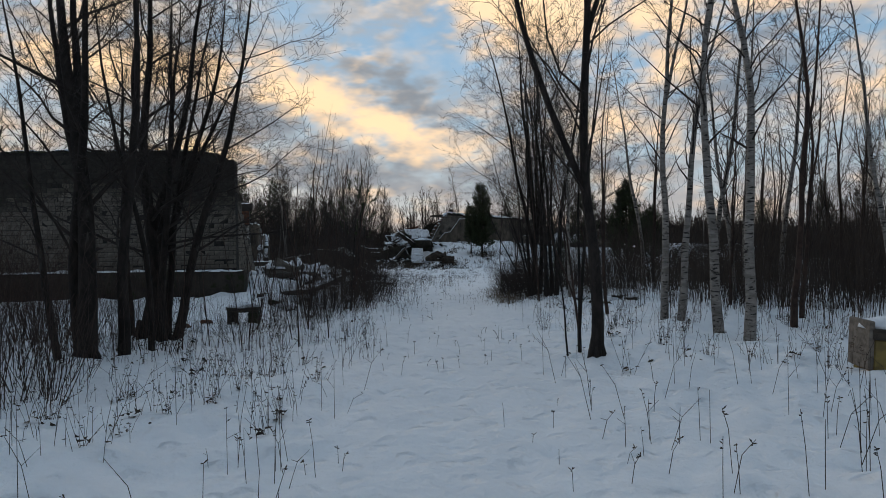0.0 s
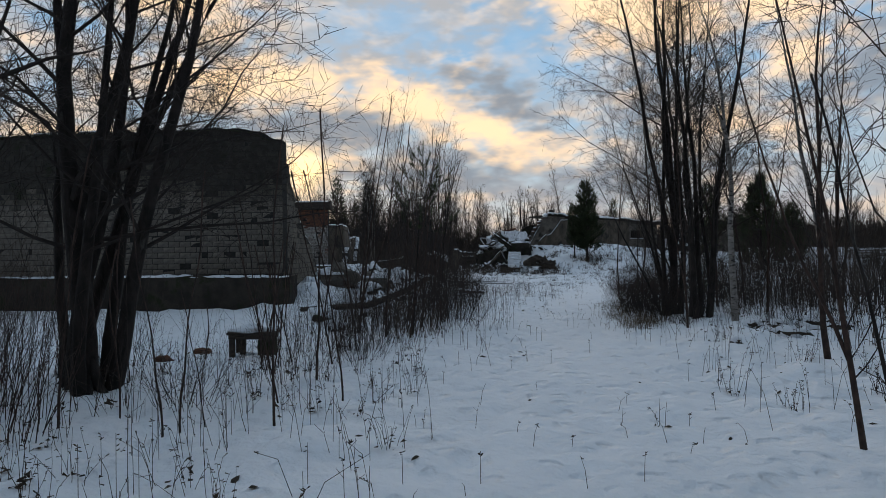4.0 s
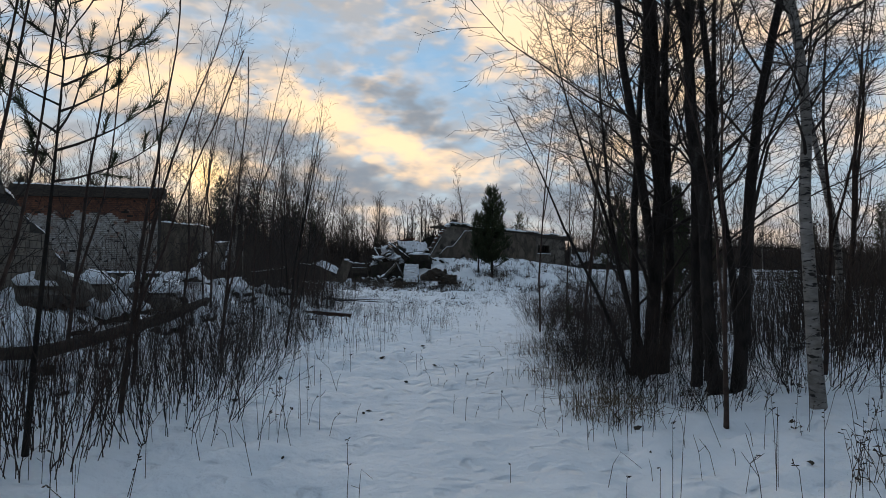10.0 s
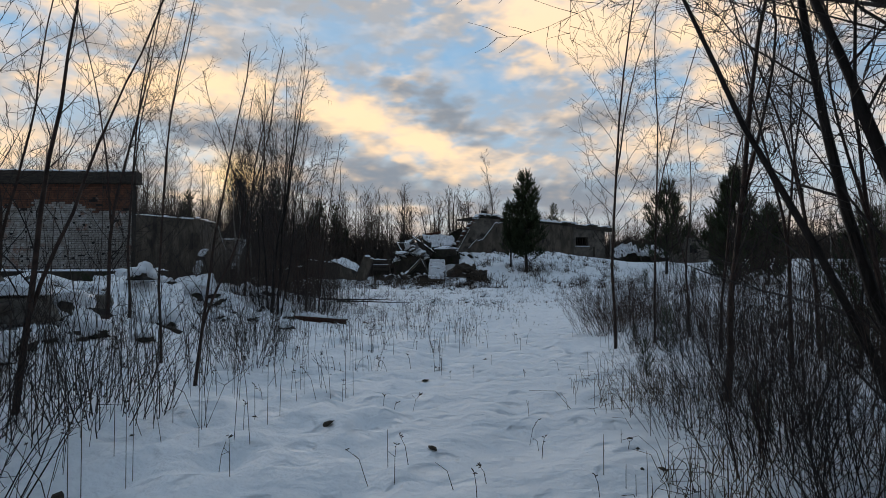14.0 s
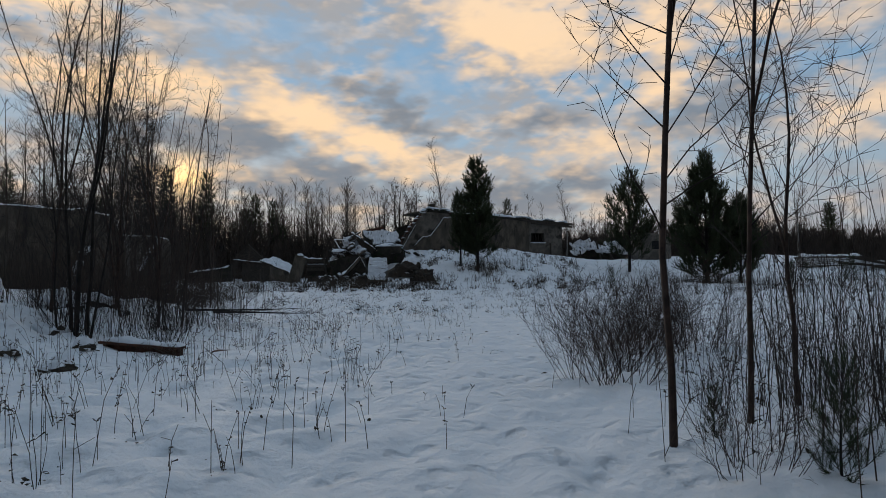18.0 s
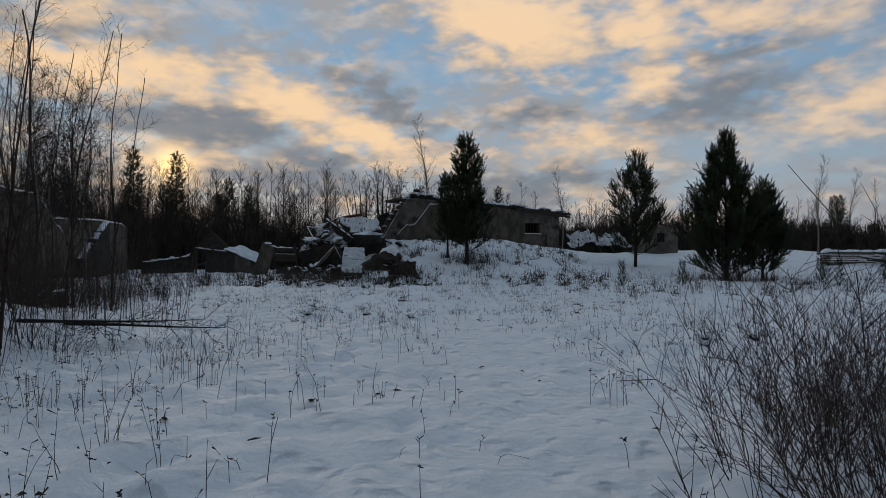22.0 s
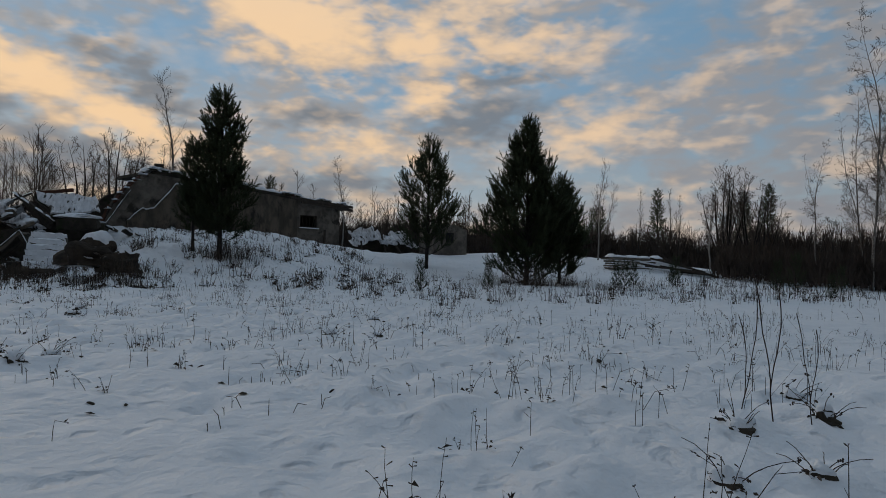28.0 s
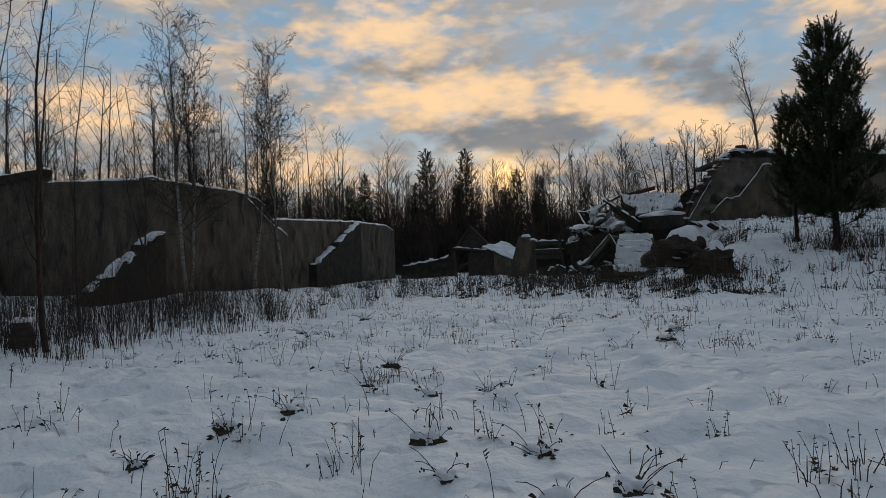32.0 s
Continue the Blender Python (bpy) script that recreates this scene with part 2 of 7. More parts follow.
# ---- materials ----
def material(name, base, second, rough=0.85, scale=6.0, detail=6.0, bump=0.3, bump_scale=None, spots=None, stretch=(1, 1, 1), random_amount=0.0, metallic=0.0, coords="Object", dist=0.02):
    """A rough surface: two colours mixed by noise, larger stains, fine relief."""
    m = bpy.data.materials.new(name)
    m.use_nodes = True
    nt = m.node_tree
    p = nt.nodes["Principled BSDF"]
    p.inputs["Roughness"].default_value = rough
    p.inputs["Metallic"].default_value = metallic
    p.inputs["Specular IOR Level"].default_value = 0.25
    tc = nt.nodes.new("ShaderNodeTexCoord")
    mp = nt.nodes.new("ShaderNodeMapping")
    mp.inputs[3].default_value = stretch
    nt.links.new(tc.outputs[coords], mp.inputs[0])

    def noise_at(s, d, r=0.6):
        n = nt.nodes.new("ShaderNodeTexNoise")
        n.inputs["Scale"].default_value, n.inputs["Detail"].default_value, n.inputs["Roughness"].default_value = s, d, r
        nt.links.new(mp.outputs[0], n.inputs["Vector"])
        return n.outputs[0]

    def mix(fac, a, b):
        n = nt.nodes.new("ShaderNodeMix")
        n.data_type = "RGBA"
        for i, v in ((0, fac), (6, a), (7, b)):
            if isinstance(v, (float, int, tuple)):
                n.inputs[i].default_value = v
            else:
                nt.links.new(v, n.inputs[i])
        return n.outputs[2]

    def ramp(value, lo, hi):
        n = nt.nodes.new("ShaderNodeMapRange")
        n.interpolation_type = "SMOOTHSTEP"
        nt.links.new(value, n.inputs[0])
        n.inputs[1].default_value, n.inputs[2].default_value = lo, hi
        return n.outputs[0]

    colour = mix(ramp(noise_at(scale, detail), 0.35, 0.65), (*base, 1), (*second, 1))
    large = ramp(noise_at(scale * 0.17, 3.0), 0.4, 0.7)
    colour = mix(large, colour, mix(0.5, colour, (*second, 1)))
    if spots:
        tone, lo, hi, s = spots
        colour = mix(ramp(noise_at(s, 5.0), lo, hi), colour, (*tone, 1))
    if random_amount:
        oi = nt.nodes.new("ShaderNodeObjectInfo")
        gi = nt.nodes.new("ShaderNodeNewGeometry")
        add = nt.nodes.new("ShaderNodeMath")
        add.operation = "ADD"
        nt.links.new(oi.outputs["Random"], add.inputs[0])
        nt.links.new(gi.outputs["Random Per Island"], add.inputs[1])
        fr = nt.nodes.new("ShaderNodeMath")
        fr.operation = "FRACT"
        nt.links.new(add.outputs[0], fr.inputs[0])
        sc = nt.nodes.new("ShaderNodeMath")
        sc.operation = "MULTIPLY"
        nt.links.new(fr.outputs[0], sc.inputs[0])
        sc.inputs[1].default_value = random_amount
        colour = mix(sc.outputs[0], colour, (*second, 1))
    nt.links.new(colour, p.inputs["Base Color"])
    if bump:
        b = nt.nodes.new("ShaderNodeBump")
        b.inputs["Strength"].default_value, b.inputs["Distance"].default_value = bump, dist
        nt.links.new(noise_at(bump_scale or scale * 3, 6.0, 0.65), b.inputs["Height"])
        nt.links.new(b.outputs[0], p.inputs["Normal"])
    return m


def snow_relief(m):
    """Deeper relief on the snow: soft swells and small round dints over fine grain."""
    nt = m.node_tree
    p = nt.nodes["Principled BSDF"]
    tc = nt.nodes.new("ShaderNodeTexCoord")
    grain = p.inputs["Normal"].links[0].from_node
    swell = nt.nodes.new("ShaderNodeTexNoise")
    swell.inputs["Scale"].default_value, swell.inputs["Detail"].default_value = 6.5, 3.0
    nt.links.new(tc.outputs["Object"], swell.inputs["Vector"])
    dint = nt.nodes.new("ShaderNodeTexVoronoi")
    dint.feature = "SMOOTH_F1"
    dint.inputs["Scale"].default_value, dint.inputs["Smoothness"].default_value = 3.6, 0.5
    bend = nt.nodes.new("ShaderNodeTexNoise")
    bend.inputs["Scale"].default_value, bend.inputs["Detail"].default_value = 5.0, 3.0
    nt.links.new(tc.outputs["Object"], bend.inputs["Vector"])
    warp = nt.nodes.new("ShaderNodeVectorMath")
    warp.operation = "MULTIPLY_ADD"
    nt.links.new(bend.outputs["Color"], warp.inputs[0])
    warp.inputs[1].default_value = (0.16, 0.16, 0.05)
    nt.links.new(tc.outputs["Object"], warp.inputs[2])
    nt.links.new(warp.outputs[0], dint.inputs["Vector"])
    hollow = nt.nodes.new("ShaderNodeMapRange")
    hollow.interpolation_type = "SMOOTHSTEP"
    nt.links.new(dint.outputs["Distance"], hollow.inputs[0])
    hollow.inputs[1].default_value, hollow.inputs[2].default_value = 0.0, 0.44
    for value, dist in ((swell.outputs[0], 0.045), (hollow.outputs[0], 0.042)):
        b = nt.nodes.new("ShaderNodeBump")
        b.inputs["Strength"].default_value, b.inputs["Distance"].default_value = 1.0, dist
        nt.links.new(value, b.inputs["Height"])
        nt.links.new(grain.outputs[0], b.inputs["Normal"])
        grain = b
    nt.links.new(grain.outputs[0], p.inputs["Normal"])


SNOW = material("snow", (0.85, 0.87, 0.90), (0.79, 0.815, 0.85), 0.7, 2.2, 6, 0.35, 12.0, dist=0.04)
snow_relief(SNOW)
SNOW_CAP = material("snow_cap", (0.79, 0.82, 0.86), (0.66, 0.69, 0.73), 0.7, 3.0, 5, 0.5, 7.0, dist=0.05)
BARK = material("alder_bark", (0.034, 0.028, 0.025), (0.014, 0.012, 0.011), 0.9, 9, 6, 0.9, 26, ((0.06, 0.056, 0.05), 0.62, 0.72, 5), (1, 1, 0.35))
BARK_RED = material("young_bark", (0.070, 0.045, 0.036), (0.030, 0.021, 0.018), 0.85, 9, 5, 0.4, 30)
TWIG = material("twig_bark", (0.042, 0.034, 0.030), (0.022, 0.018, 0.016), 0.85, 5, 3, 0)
# brown of leafless brushwood, with the distance haze lightened into its colour
TWIG_HAZED = material("hazed_twigs", (0.075, 0.057, 0.046), (0.042, 0.033, 0.028), 0.9, 0.5, 3, 0)
BIRCH = material("birch_bark", (0.29, 0.27, 0.25), (0.15, 0.138, 0.125), 0.75, 4, 5, 0.5, 20, ((0.025, 0.022, 0.02), 0.555, 0.60, 7), (1, 1, 3.4))
NEEDLES = material("pine_needles", (0.019, 0.031, 0.015), (0.040, 0.050, 0.022), 0.8, 3, 3, 0, random_amount=0.5)
STALK = material("dry_stalk", (0.085, 0.062, 0.045), (0.035, 0.027, 0.022), 0.9, 2, 3, 0)
GRASS = material("dry_grass", (0.15, 0.112, 0.070), (0.075, 0.057, 0.038), 0.9, 2, 3, 0)
CONCRETE = material("grey_concrete", (0.135, 0.112, 0.088), (0.066, 0.056, 0.045), 0.92, 1.8, 7, 0.9, 14, ((0.030, 0.027, 0.024), 0.52, 0.66, 1.3), (1, 1, 0.5))
PLASTER = material("pale_render", (0.17, 0.15, 0.128), (0.085, 0.075, 0.065), 0.92, 1.6, 7, 0.8, 12, ((0.04, 0.036, 0.03), 0.55, 0.66, 1.1))
SNOW_STREAK = material("streaked_snow", (0.74, 0.75, 0.78), (0.50, 0.51, 0.54), 0.8, 2.0, 6, 0.6, 8, ((0.055, 0.047, 0.04), 0.555, 0.63, 1.5), (3.2, 0.7, 0.7), dist=0.05)
MOSS = material("wet_moss", (0.018, 0.026, 0.012), (0.034, 0.032, 0.018), 0.95, 5, 6, 0.9, 16)
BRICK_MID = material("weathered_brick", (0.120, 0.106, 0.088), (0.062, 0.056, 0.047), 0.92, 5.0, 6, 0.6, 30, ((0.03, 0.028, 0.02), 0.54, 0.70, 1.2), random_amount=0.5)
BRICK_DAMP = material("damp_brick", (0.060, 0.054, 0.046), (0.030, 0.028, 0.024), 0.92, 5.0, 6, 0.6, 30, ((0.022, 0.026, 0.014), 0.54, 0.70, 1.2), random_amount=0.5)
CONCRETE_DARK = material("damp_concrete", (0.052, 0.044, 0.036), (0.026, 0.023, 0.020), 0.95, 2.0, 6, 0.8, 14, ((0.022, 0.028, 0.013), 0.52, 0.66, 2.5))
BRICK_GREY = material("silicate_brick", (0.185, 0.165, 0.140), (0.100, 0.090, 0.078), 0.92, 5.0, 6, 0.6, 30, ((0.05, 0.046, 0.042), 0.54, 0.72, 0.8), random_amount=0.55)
BRICK_WHITE = material("whitewashed_brick", (0.48, 0.48, 0.47), (0.22, 0.20, 0.18), 0.92, 5, 6, 0.6, 30, ((0.20, 0.105, 0.075), 0.56, 0.66, 1.6), random_amount=0.55)
BRICK_RED = material("red_brick", (0.20, 0.088, 0.052), (0.095, 0.048, 0.034), 0.92, 5, 6, 0.6, 30, ((0.36, 0.32, 0.29), 0.60, 0.68, 2.0), random_amount=0.6)
MORTAR = material("dark_mortar", (0.035, 0.033, 0.030), (0.02, 0.019, 0.018), 0.95, 8, 5, 0.6, 30)
WOOD_DARK = material("weathered_wood", (0.075, 0.062, 0.050), (0.035, 0.030, 0.026), 0.9, 4, 6, 0.6, 18, None, (1, 1, 6))
WOOD_PALE = material("grey_planks", (0.20, 0.175, 0.15), (0.11, 0.095, 0.08), 0.9, 4, 6, 0.5, 18, None, (0.4, 3, 3))
RUST = material("rusty_steel", (0.095, 0.038, 0.022), (0.045, 0.022, 0.016), 0.85, 5, 6, 0.5, 22)
BOX_YELLOW = material("faded_yellow_paint", (0.28, 0.21, 0.07), (0.16, 0.12, 0.05), 0.85, 5, 5, 0.4, 20, ((0.05, 0.045, 0.04), 0.6, 0.7, 4))
EARTH = material("bare_soil", (0.030, 0.024, 0.019), (0.055, 0.046, 0.034), 0.95, 3, 6, 0.9, 12)
EARTH_STONE = material("earthy_rubble", (0.058, 0.044, 0.033), (0.026, 0.021, 0.017), 0.95, 2, 7, 0.9, 9, ((0.15, 0.13, 0.11), 0.62, 0.72, 3))
TIN = material("dull_tin", (0.20, 0.21, 0.22), (0.12, 0.12, 0.125), 0.6, 3, 5, 0.2, 10, metallic=0.3)
GLASS_DARK = material("dark_opening", (0.012, 0.012, 0.013), (0.02, 0.02, 0.02), 0.9, 3, 3, 0)


# ---- mesh building ----
class Geo:
    """Gathers faces, then links them as one mesh object."""

    def __init__(self):
        self.v, self.f = [], []

    def add(self, verts, faces):
        n = len(self.v)
        self.v.extend(verts)
        self.f.extend([tuple(i + n for i in f) for f in faces])

    def tube(self, pts, radii, sides=4, cap=True):
        n0 = len(self.v)
        last = len(pts) - 1
        for k, p in enumerate(pts):
            a, b = pts[max(0, k - 1)], pts[min(last, k + 1)]
            tx, ty, tz = b[0] - a[0], b[1] - a[1], b[2] - a[2]
            l = math.sqrt(tx * tx + ty * ty + tz * tz) or 1.0
            tx, ty, tz = tx / l, ty / l, tz / l
            if abs(tz) < 0.9:
                ux, uy, uz = -ty, tx, 0.0
            else:
                ux, uy, uz = 0.0, -tz, ty
            l = math.sqrt(ux * ux + uy * uy + uz * uz) or 1.0
            ux, uy, uz = ux / l, uy / l, uz / l
            wx, wy, wz = ty * uz - tz * uy, tz * ux - tx * uz, tx * uy - ty * ux
            r = radii[k]
            for s in range(sides):
                c, d = RING[sides][s]
                self.v.append((p[0] + r * (c * ux + d * wx), p[1] + r * (c * uy + d * wy), p[2] + r * (c * uz + d * wz)))
        for k in range(last):
            for s in range(sides):
                s2 = (s + 1) % sides
                a = n0 + k * sides
                self.f.append((a + s, a + s2, a + sides + s2, a + sides + s))
        if cap:
            self.f.append(tuple(range(n0 + sides - 1, n0 - 1, -1)))
            self.f.append(tuple(range(n0 + last * sides, n0 + last * sides + sides)))

    def box(self, lo, hi, m=None, chamfer=0.0):
        (x0, y0, z0), (x1, y1, z1) = lo, hi
        if chamfer:
            b = bmesh.new()
            bmesh.ops.create_cube(b, size=1)
            bmesh.ops.scale(b, vec=(x1 - x0, y1 - y0, z1 - z0), verts=b.verts)
            bmesh.ops.bevel(b, geom=list(b.edges), offset=chamfer, segments=1, affect="EDGES")
            bmesh.ops.translate(b, vec=((x0 + x1) / 2, (y0 + y1) / 2, (z0 + z1) / 2), verts=b.verts)
            vs = [v.co.copy() for v in b.verts]
            b.verts.index_update()
            fs = [tuple(v.index for v in f.verts) for f in b.faces]
            b.free()
        else:
            vs = [Vector(p) for p in ((x0, y0, z0), (x1, y0, z0), (x1, y1, z0), (x0, y1, z0), (x0, y0, z1), (x1, y0, z1), (x1, y1, z1), (x0, y1, z1))]
            fs = [(0, 3, 2, 1), (4, 5, 6, 7), (0, 1, 5, 4), (1, 2, 6, 5), (2, 3, 7, 6), (3, 0, 4, 7)]
        if m is not None:
            vs = [m @ v for v in vs]
        self.add([tuple(v) for v in vs], fs)

    def mesh(self, name, mat, smooth=False):
        me = bpy.data.meshes.new(name)
        me.from_pydata(self.v, [], self.f)
        me.materials.append(mat)
        if smooth:
            me.polygons.foreach_set("use_smooth", [True] * len(me.polygons))
        me.update()
        return me

    def make(self, name, mat, parent=None, label="", smooth=False, m=None):
        ob = new(name, self.mesh(name, mat, smooth))
        if parent is not None:
            ob.parent = parent
        if m is not None:
            ob.matrix_basis = m
        if label:
            tagged(ob, label)
        return ob


RING = {n: [(math.cos(2 * math.pi * s / n), math.sin(2 * math.pi * s / n)) for s in range(n)] for n in (3, 4, 5, 6, 7, 8, 10, 12)}


def thing(name, label, category, m, group="", kind=""):
    ob = new(name)
    ob.empty_display_size = 0.2
    ob.matrix_basis = m
    return tagged(ob, label, category, group, kind)


def nz(x, y, z=0.0, s=1.0):
    return noise.noise(Vector((x * s, y * s, z * s)))


def smoothstep(a, b, v):
    u = min(1.0, max(0.0, (v - a) / (b - a)))
    return u * u * (3 - 2 * u)


def bell(x, y, cx, cy, rx, ry):
    d = ((x - cx) / rx) ** 2 + ((y - cy) / ry) ** 2
    return math.exp(-d) if d < 12 else 0.0


AXIS_Y = np.array([-40, 0, 10, 20, 30, 36, 45, 55, 62, 75, 95, 400.0])
AXIS_Z = np.array([0.0, -0.08, -0.16, -0.27, -0.36, -0.48, -0.64, -0.66, -0.55, -0.35, -0.3, 0.2])


def base_height(x, y):
    """The lie of the land without its small lumps."""
    z = float(np.interp(y, AXIS_Y, AXIS_Z))
    z -= 0.12 * smoothstep(-3.0, -5.0, x) * smoothstep(11, 15, y) * (1 - smoothstep(19, 22, y))
    z += 0.22 * smoothstep(-5.0, -7.5, x) * smoothstep(18.5, 22.0, y) * (1 - smoothstep(24, 27, y))
    z += 0.80 * smoothstep(-3.6, -7.0, x) * smoothstep(22.6, 25.6, y) * (1 - smoothstep(26, 33, y))
    z += 0.95 * smoothstep(-3.6, -9.0, x) * smoothstep(27, 36, y) * (1 - smoothstep(41, 49, y))
    z += 0.55 * smoothstep(-10, -20, x) * smoothstep(44, 52, y) * (1 - smoothstep(60, 70, y))
    z += 0.12 * smoothstep(1.9, 4.5, x) * smoothstep(12, 18, y) * (1 - smoothstep(30, 36, y))
    left = smoothstep(-1.0, 1.6, x)
    rise = left * smoothstep(62, 80, y) + (1 - left) * smoothstep(75.5, 80.5, y) * smoothstep(-8.0, -2.0, x)
    z += 2.7 * rise * math.exp(-(max(0.0, x - 6.0) / 6.0) ** 2) * (1 - 0.6 * smoothstep(100, 130, y))
    z += 0.55 * bell(x, y, 0.0, 69.8, 2.0, 2.4)
    z += 1.7 * smoothstep(5, 15, x) * (1 - smoothstep(27, 60, x)) * smoothstep(68, 86, y)
    z += 0.6 * smoothstep(22, 34, x) * smoothstep(60, 76, y) * (1 - smoothstep(60, 90, x))
    return z


def ground_height(x, y):
    z = base_height(x, y)
    edge = smoothstep(0.7, 2.2, abs(x - path_x(y))) if y < 46 else 1.0
    z += (0.04 + 0.06 * edge) * nz(x, y, 3, 0.45)
    heap = smoothstep(-4.2, -6.5, x) * smoothstep(21.0, 25, y) * (1 - smoothstep(37.5, 40, y))
    bank = smoothstep(60, 65, y) * (1 - smoothstep(84, 90, y)) if -20 < x < 30 else 0.0
    z += (0.03 + 0.045 * edge + 0.55 * heap + 0.20 * bank) * nz(x, y, 7, 1.1) * 0.8
    if -14 < x < 22 and -6 < y < 82:
        z += (0.04 + 0.05 * edge + 0.07 * bank + 0.08 * heap) * nz(x, y, 11, 2.6)
        z += (0.028 + 0.03 * edge + 0.02 * smoothstep(20, 30, y)) * nz(x, y, 19, 3.9)
    return z


def path_x(y):
    return float(np.interp(y, [-5, 0, 10, 18, 28, 34, 40, 46], [0, 0, 0.3, 0.7, 1.3, 2.1, 3.0, 2.0]))


# ---- ground: one sheet to the horizon ----
def spread(lo, hi, step, far, grow):
    mid = list(np.arange(lo, hi + 1e-6, step))
    s, a = step, []
    x = lo
    while x > -far:
        s *= grow
        x -= s
        a.append(x)
    s, b, x = step, [], hi
    while x < far:
        s *= grow
        x += s
        b.append(x)
    return a[::-1] + mid + b


def build_ground():
    xs = spread(-6.5, 8.5, 0.125, 900, 1.13)
    ys = spread(1.0, 57.0, 0.14, 60, 1.14)
    ys = [y for y in ys if y <= 57.01] + list(np.arange(57.2, 80, 0.24)) + [y + 23 for y in spread(56.0, 57.0, 0.24, 900, 1.13) if y > 57.2]
    nx = len(xs)
    zs = np.array([[ground_height(x, y) if abs(x) < 250 and abs(y) < 300 else base_height(x, y) for x in xs] for y in ys])
    ax, ay = np.array(xs), np.array(ys)
    rr = random.Random(7)

    def dint(x, y, rx, ry, depth):
        i0, i1 = np.searchsorted(ax, [x - 2 * rx, x + 2 * rx])
        j0, j1 = np.searchsorted(ay, [y - 2 * ry, y + 2 * ry])
        if i1 > i0 and j1 > j0:
            d = ((ax[None, i0:i1] - x) / rx) ** 2 + ((ay[j0:j1, None] - y) / ry) ** 2
            zs[j0:j1, i0:i1] -= depth * np.exp(-d * 1.4) - 0.10 * depth * np.exp(-(d - 2.2) ** 2)

    # trodden line and older tracks beside it
    for side, drift, depth in ((0.0, 0.0, 0.035), (-1.1, 0.5, 0.06), (1.0, 0.6, 0.05)):
        y, k = 0.5, 0
        while y < 47:
            dint(path_x(y) + side + drift * nz(y, side, 2, 0.25) + (0.13 if k % 2 else -0.13) + rr.uniform(-0.05, 0.05), y, 0.13, 0.20, depth * rr.uniform(0.6, 1.3))
            y += rr.uniform(0.33, 0.5)
            k += 1
    for _ in range(6500):
        size = rr.uniform(0.10, 0.21)
        y = rr.uniform(0, 60)
        dint(rr.uniform(-6.5, 8.5), y, size, size * rr.uniform(0.8, 1.25), rr.uniform(0.008, 0.022) * (0.4 + 0.7 * smoothstep(14, 24, y)))
    verts = [(x, y, float(zs[j, i])) for j, y in enumerate(ys) for i, x in enumerate(xs)]
    faces = [(j * nx + i, j * nx + i + 1, (j + 1) * nx + i + 1, (j + 1) * nx + i) for j in range(len(ys) - 1) for i in range(nx - 1)]
    g = Geo()
    g.v, g.f = verts, faces
    ob = g.make("ground", SNOW, smooth=True)
    tagged(ob, "uneven snow-covered ground with a trodden path between bushes", "ground", kind="structure")


build_ground()


# ---- walls and ruins ----
def top_profile(s, profile):
    return float(np.interp(s, [p[0] for p in profile], [p[1] for p in profile]))


def wall_slab(name, a, b, profile, bottom, thick, mat, parent=None, label="", steps=40, rough=0.05, m=None):
    """An upright wall from a to b whose top follows a profile of (metres along, height); its broken top is uneven."""
    g = Geo()
    ax, ay = a
    L = math.hypot(b[0] - ax, b[1] - ay)
    ux, uy = (b[0] - ax) / L, (b[1] - ay) / L
    px, py = uy, -ux
    n = len(profile) and steps
    rows = []
    for i in range(n + 1):
        s = L * i / n
        h = top_profile(s, profile) + rough * nz(s, bottom, 1.3, 2.3) * 2
        x, y = ax + ux * s, ay + uy * s
        rows.append(((x, y, bottom), (x, y, h), (x - px * thick, y - py * thick, h + rough * nz(s, 5, 2, 1.7)), (x - px * thick, y - py * thick, bottom)))
    for r in rows:
        g.v.extend(r)
    for i in range(n):
        k = i * 4
        for q in range(3):
            g.f.append((k + q, k + 4 + q, k + 5 + q, k + 1 + q))
    g.f.append((0, 1, 2, 3))
    g.f.append((n * 4 + 3, n * 4 + 2, n * 4 + 1, n * 4))
    return g.make(name, mat, parent, label, m=m)


def snow_strip(name, a, b, profile, width, parent=None, thick=0.10, steps=60, gaps=0.0, back=0.0, seed=0.0, label="", mat=None):
    """Lumpy snow lying along an uneven top edge, with rounded sides and bare gaps."""
    g = Geo()
    L = math.hypot(b[0] - a[0], b[1] - a[1])
    ux, uy = (b[0] - a[0]) / L, (b[1] - a[1]) / L
    px, py = uy, -ux
    shape = [(-0.55, -0.02), (-0.50, 0.6), (-0.25, 1.0), (0.15, 1.0), (0.45, 0.6), (0.52, -0.02)]
    prev = None
    for i in range(steps + 1):
        s = L * i / steps
        lump = 0.62 + 0.5 * nz(s * 1.1, seed, 4.0) + 0.7 * nz(s * 3.1, seed, 9.0)
        if lump < gaps:
            lump = -0.8
        if i in (0, steps):
            lump = 0.05
        h = top_profile(s, profile)
        k = len(g.v)
        for w, t in shape:
            o = -(w * width * (0.25 if lump < 0 else 1.0) * (0.82 + 0.5 * nz(s, w * 0.5, seed, 2.6))) + back
            o2 = o - width / 2
            g.v.append((a[0] + ux * s + px * o2, a[1] + uy * s + py * o2, h + thick * t * lump))
        if prev is not None:
            g.f.extend([(prev + q, k + q, k + q + 1, prev + q + 1) for q in range(len(shape) - 1)])
        prev = k
    return g.make(name, mat or SNOW_CAP, parent, label, smooth=True)


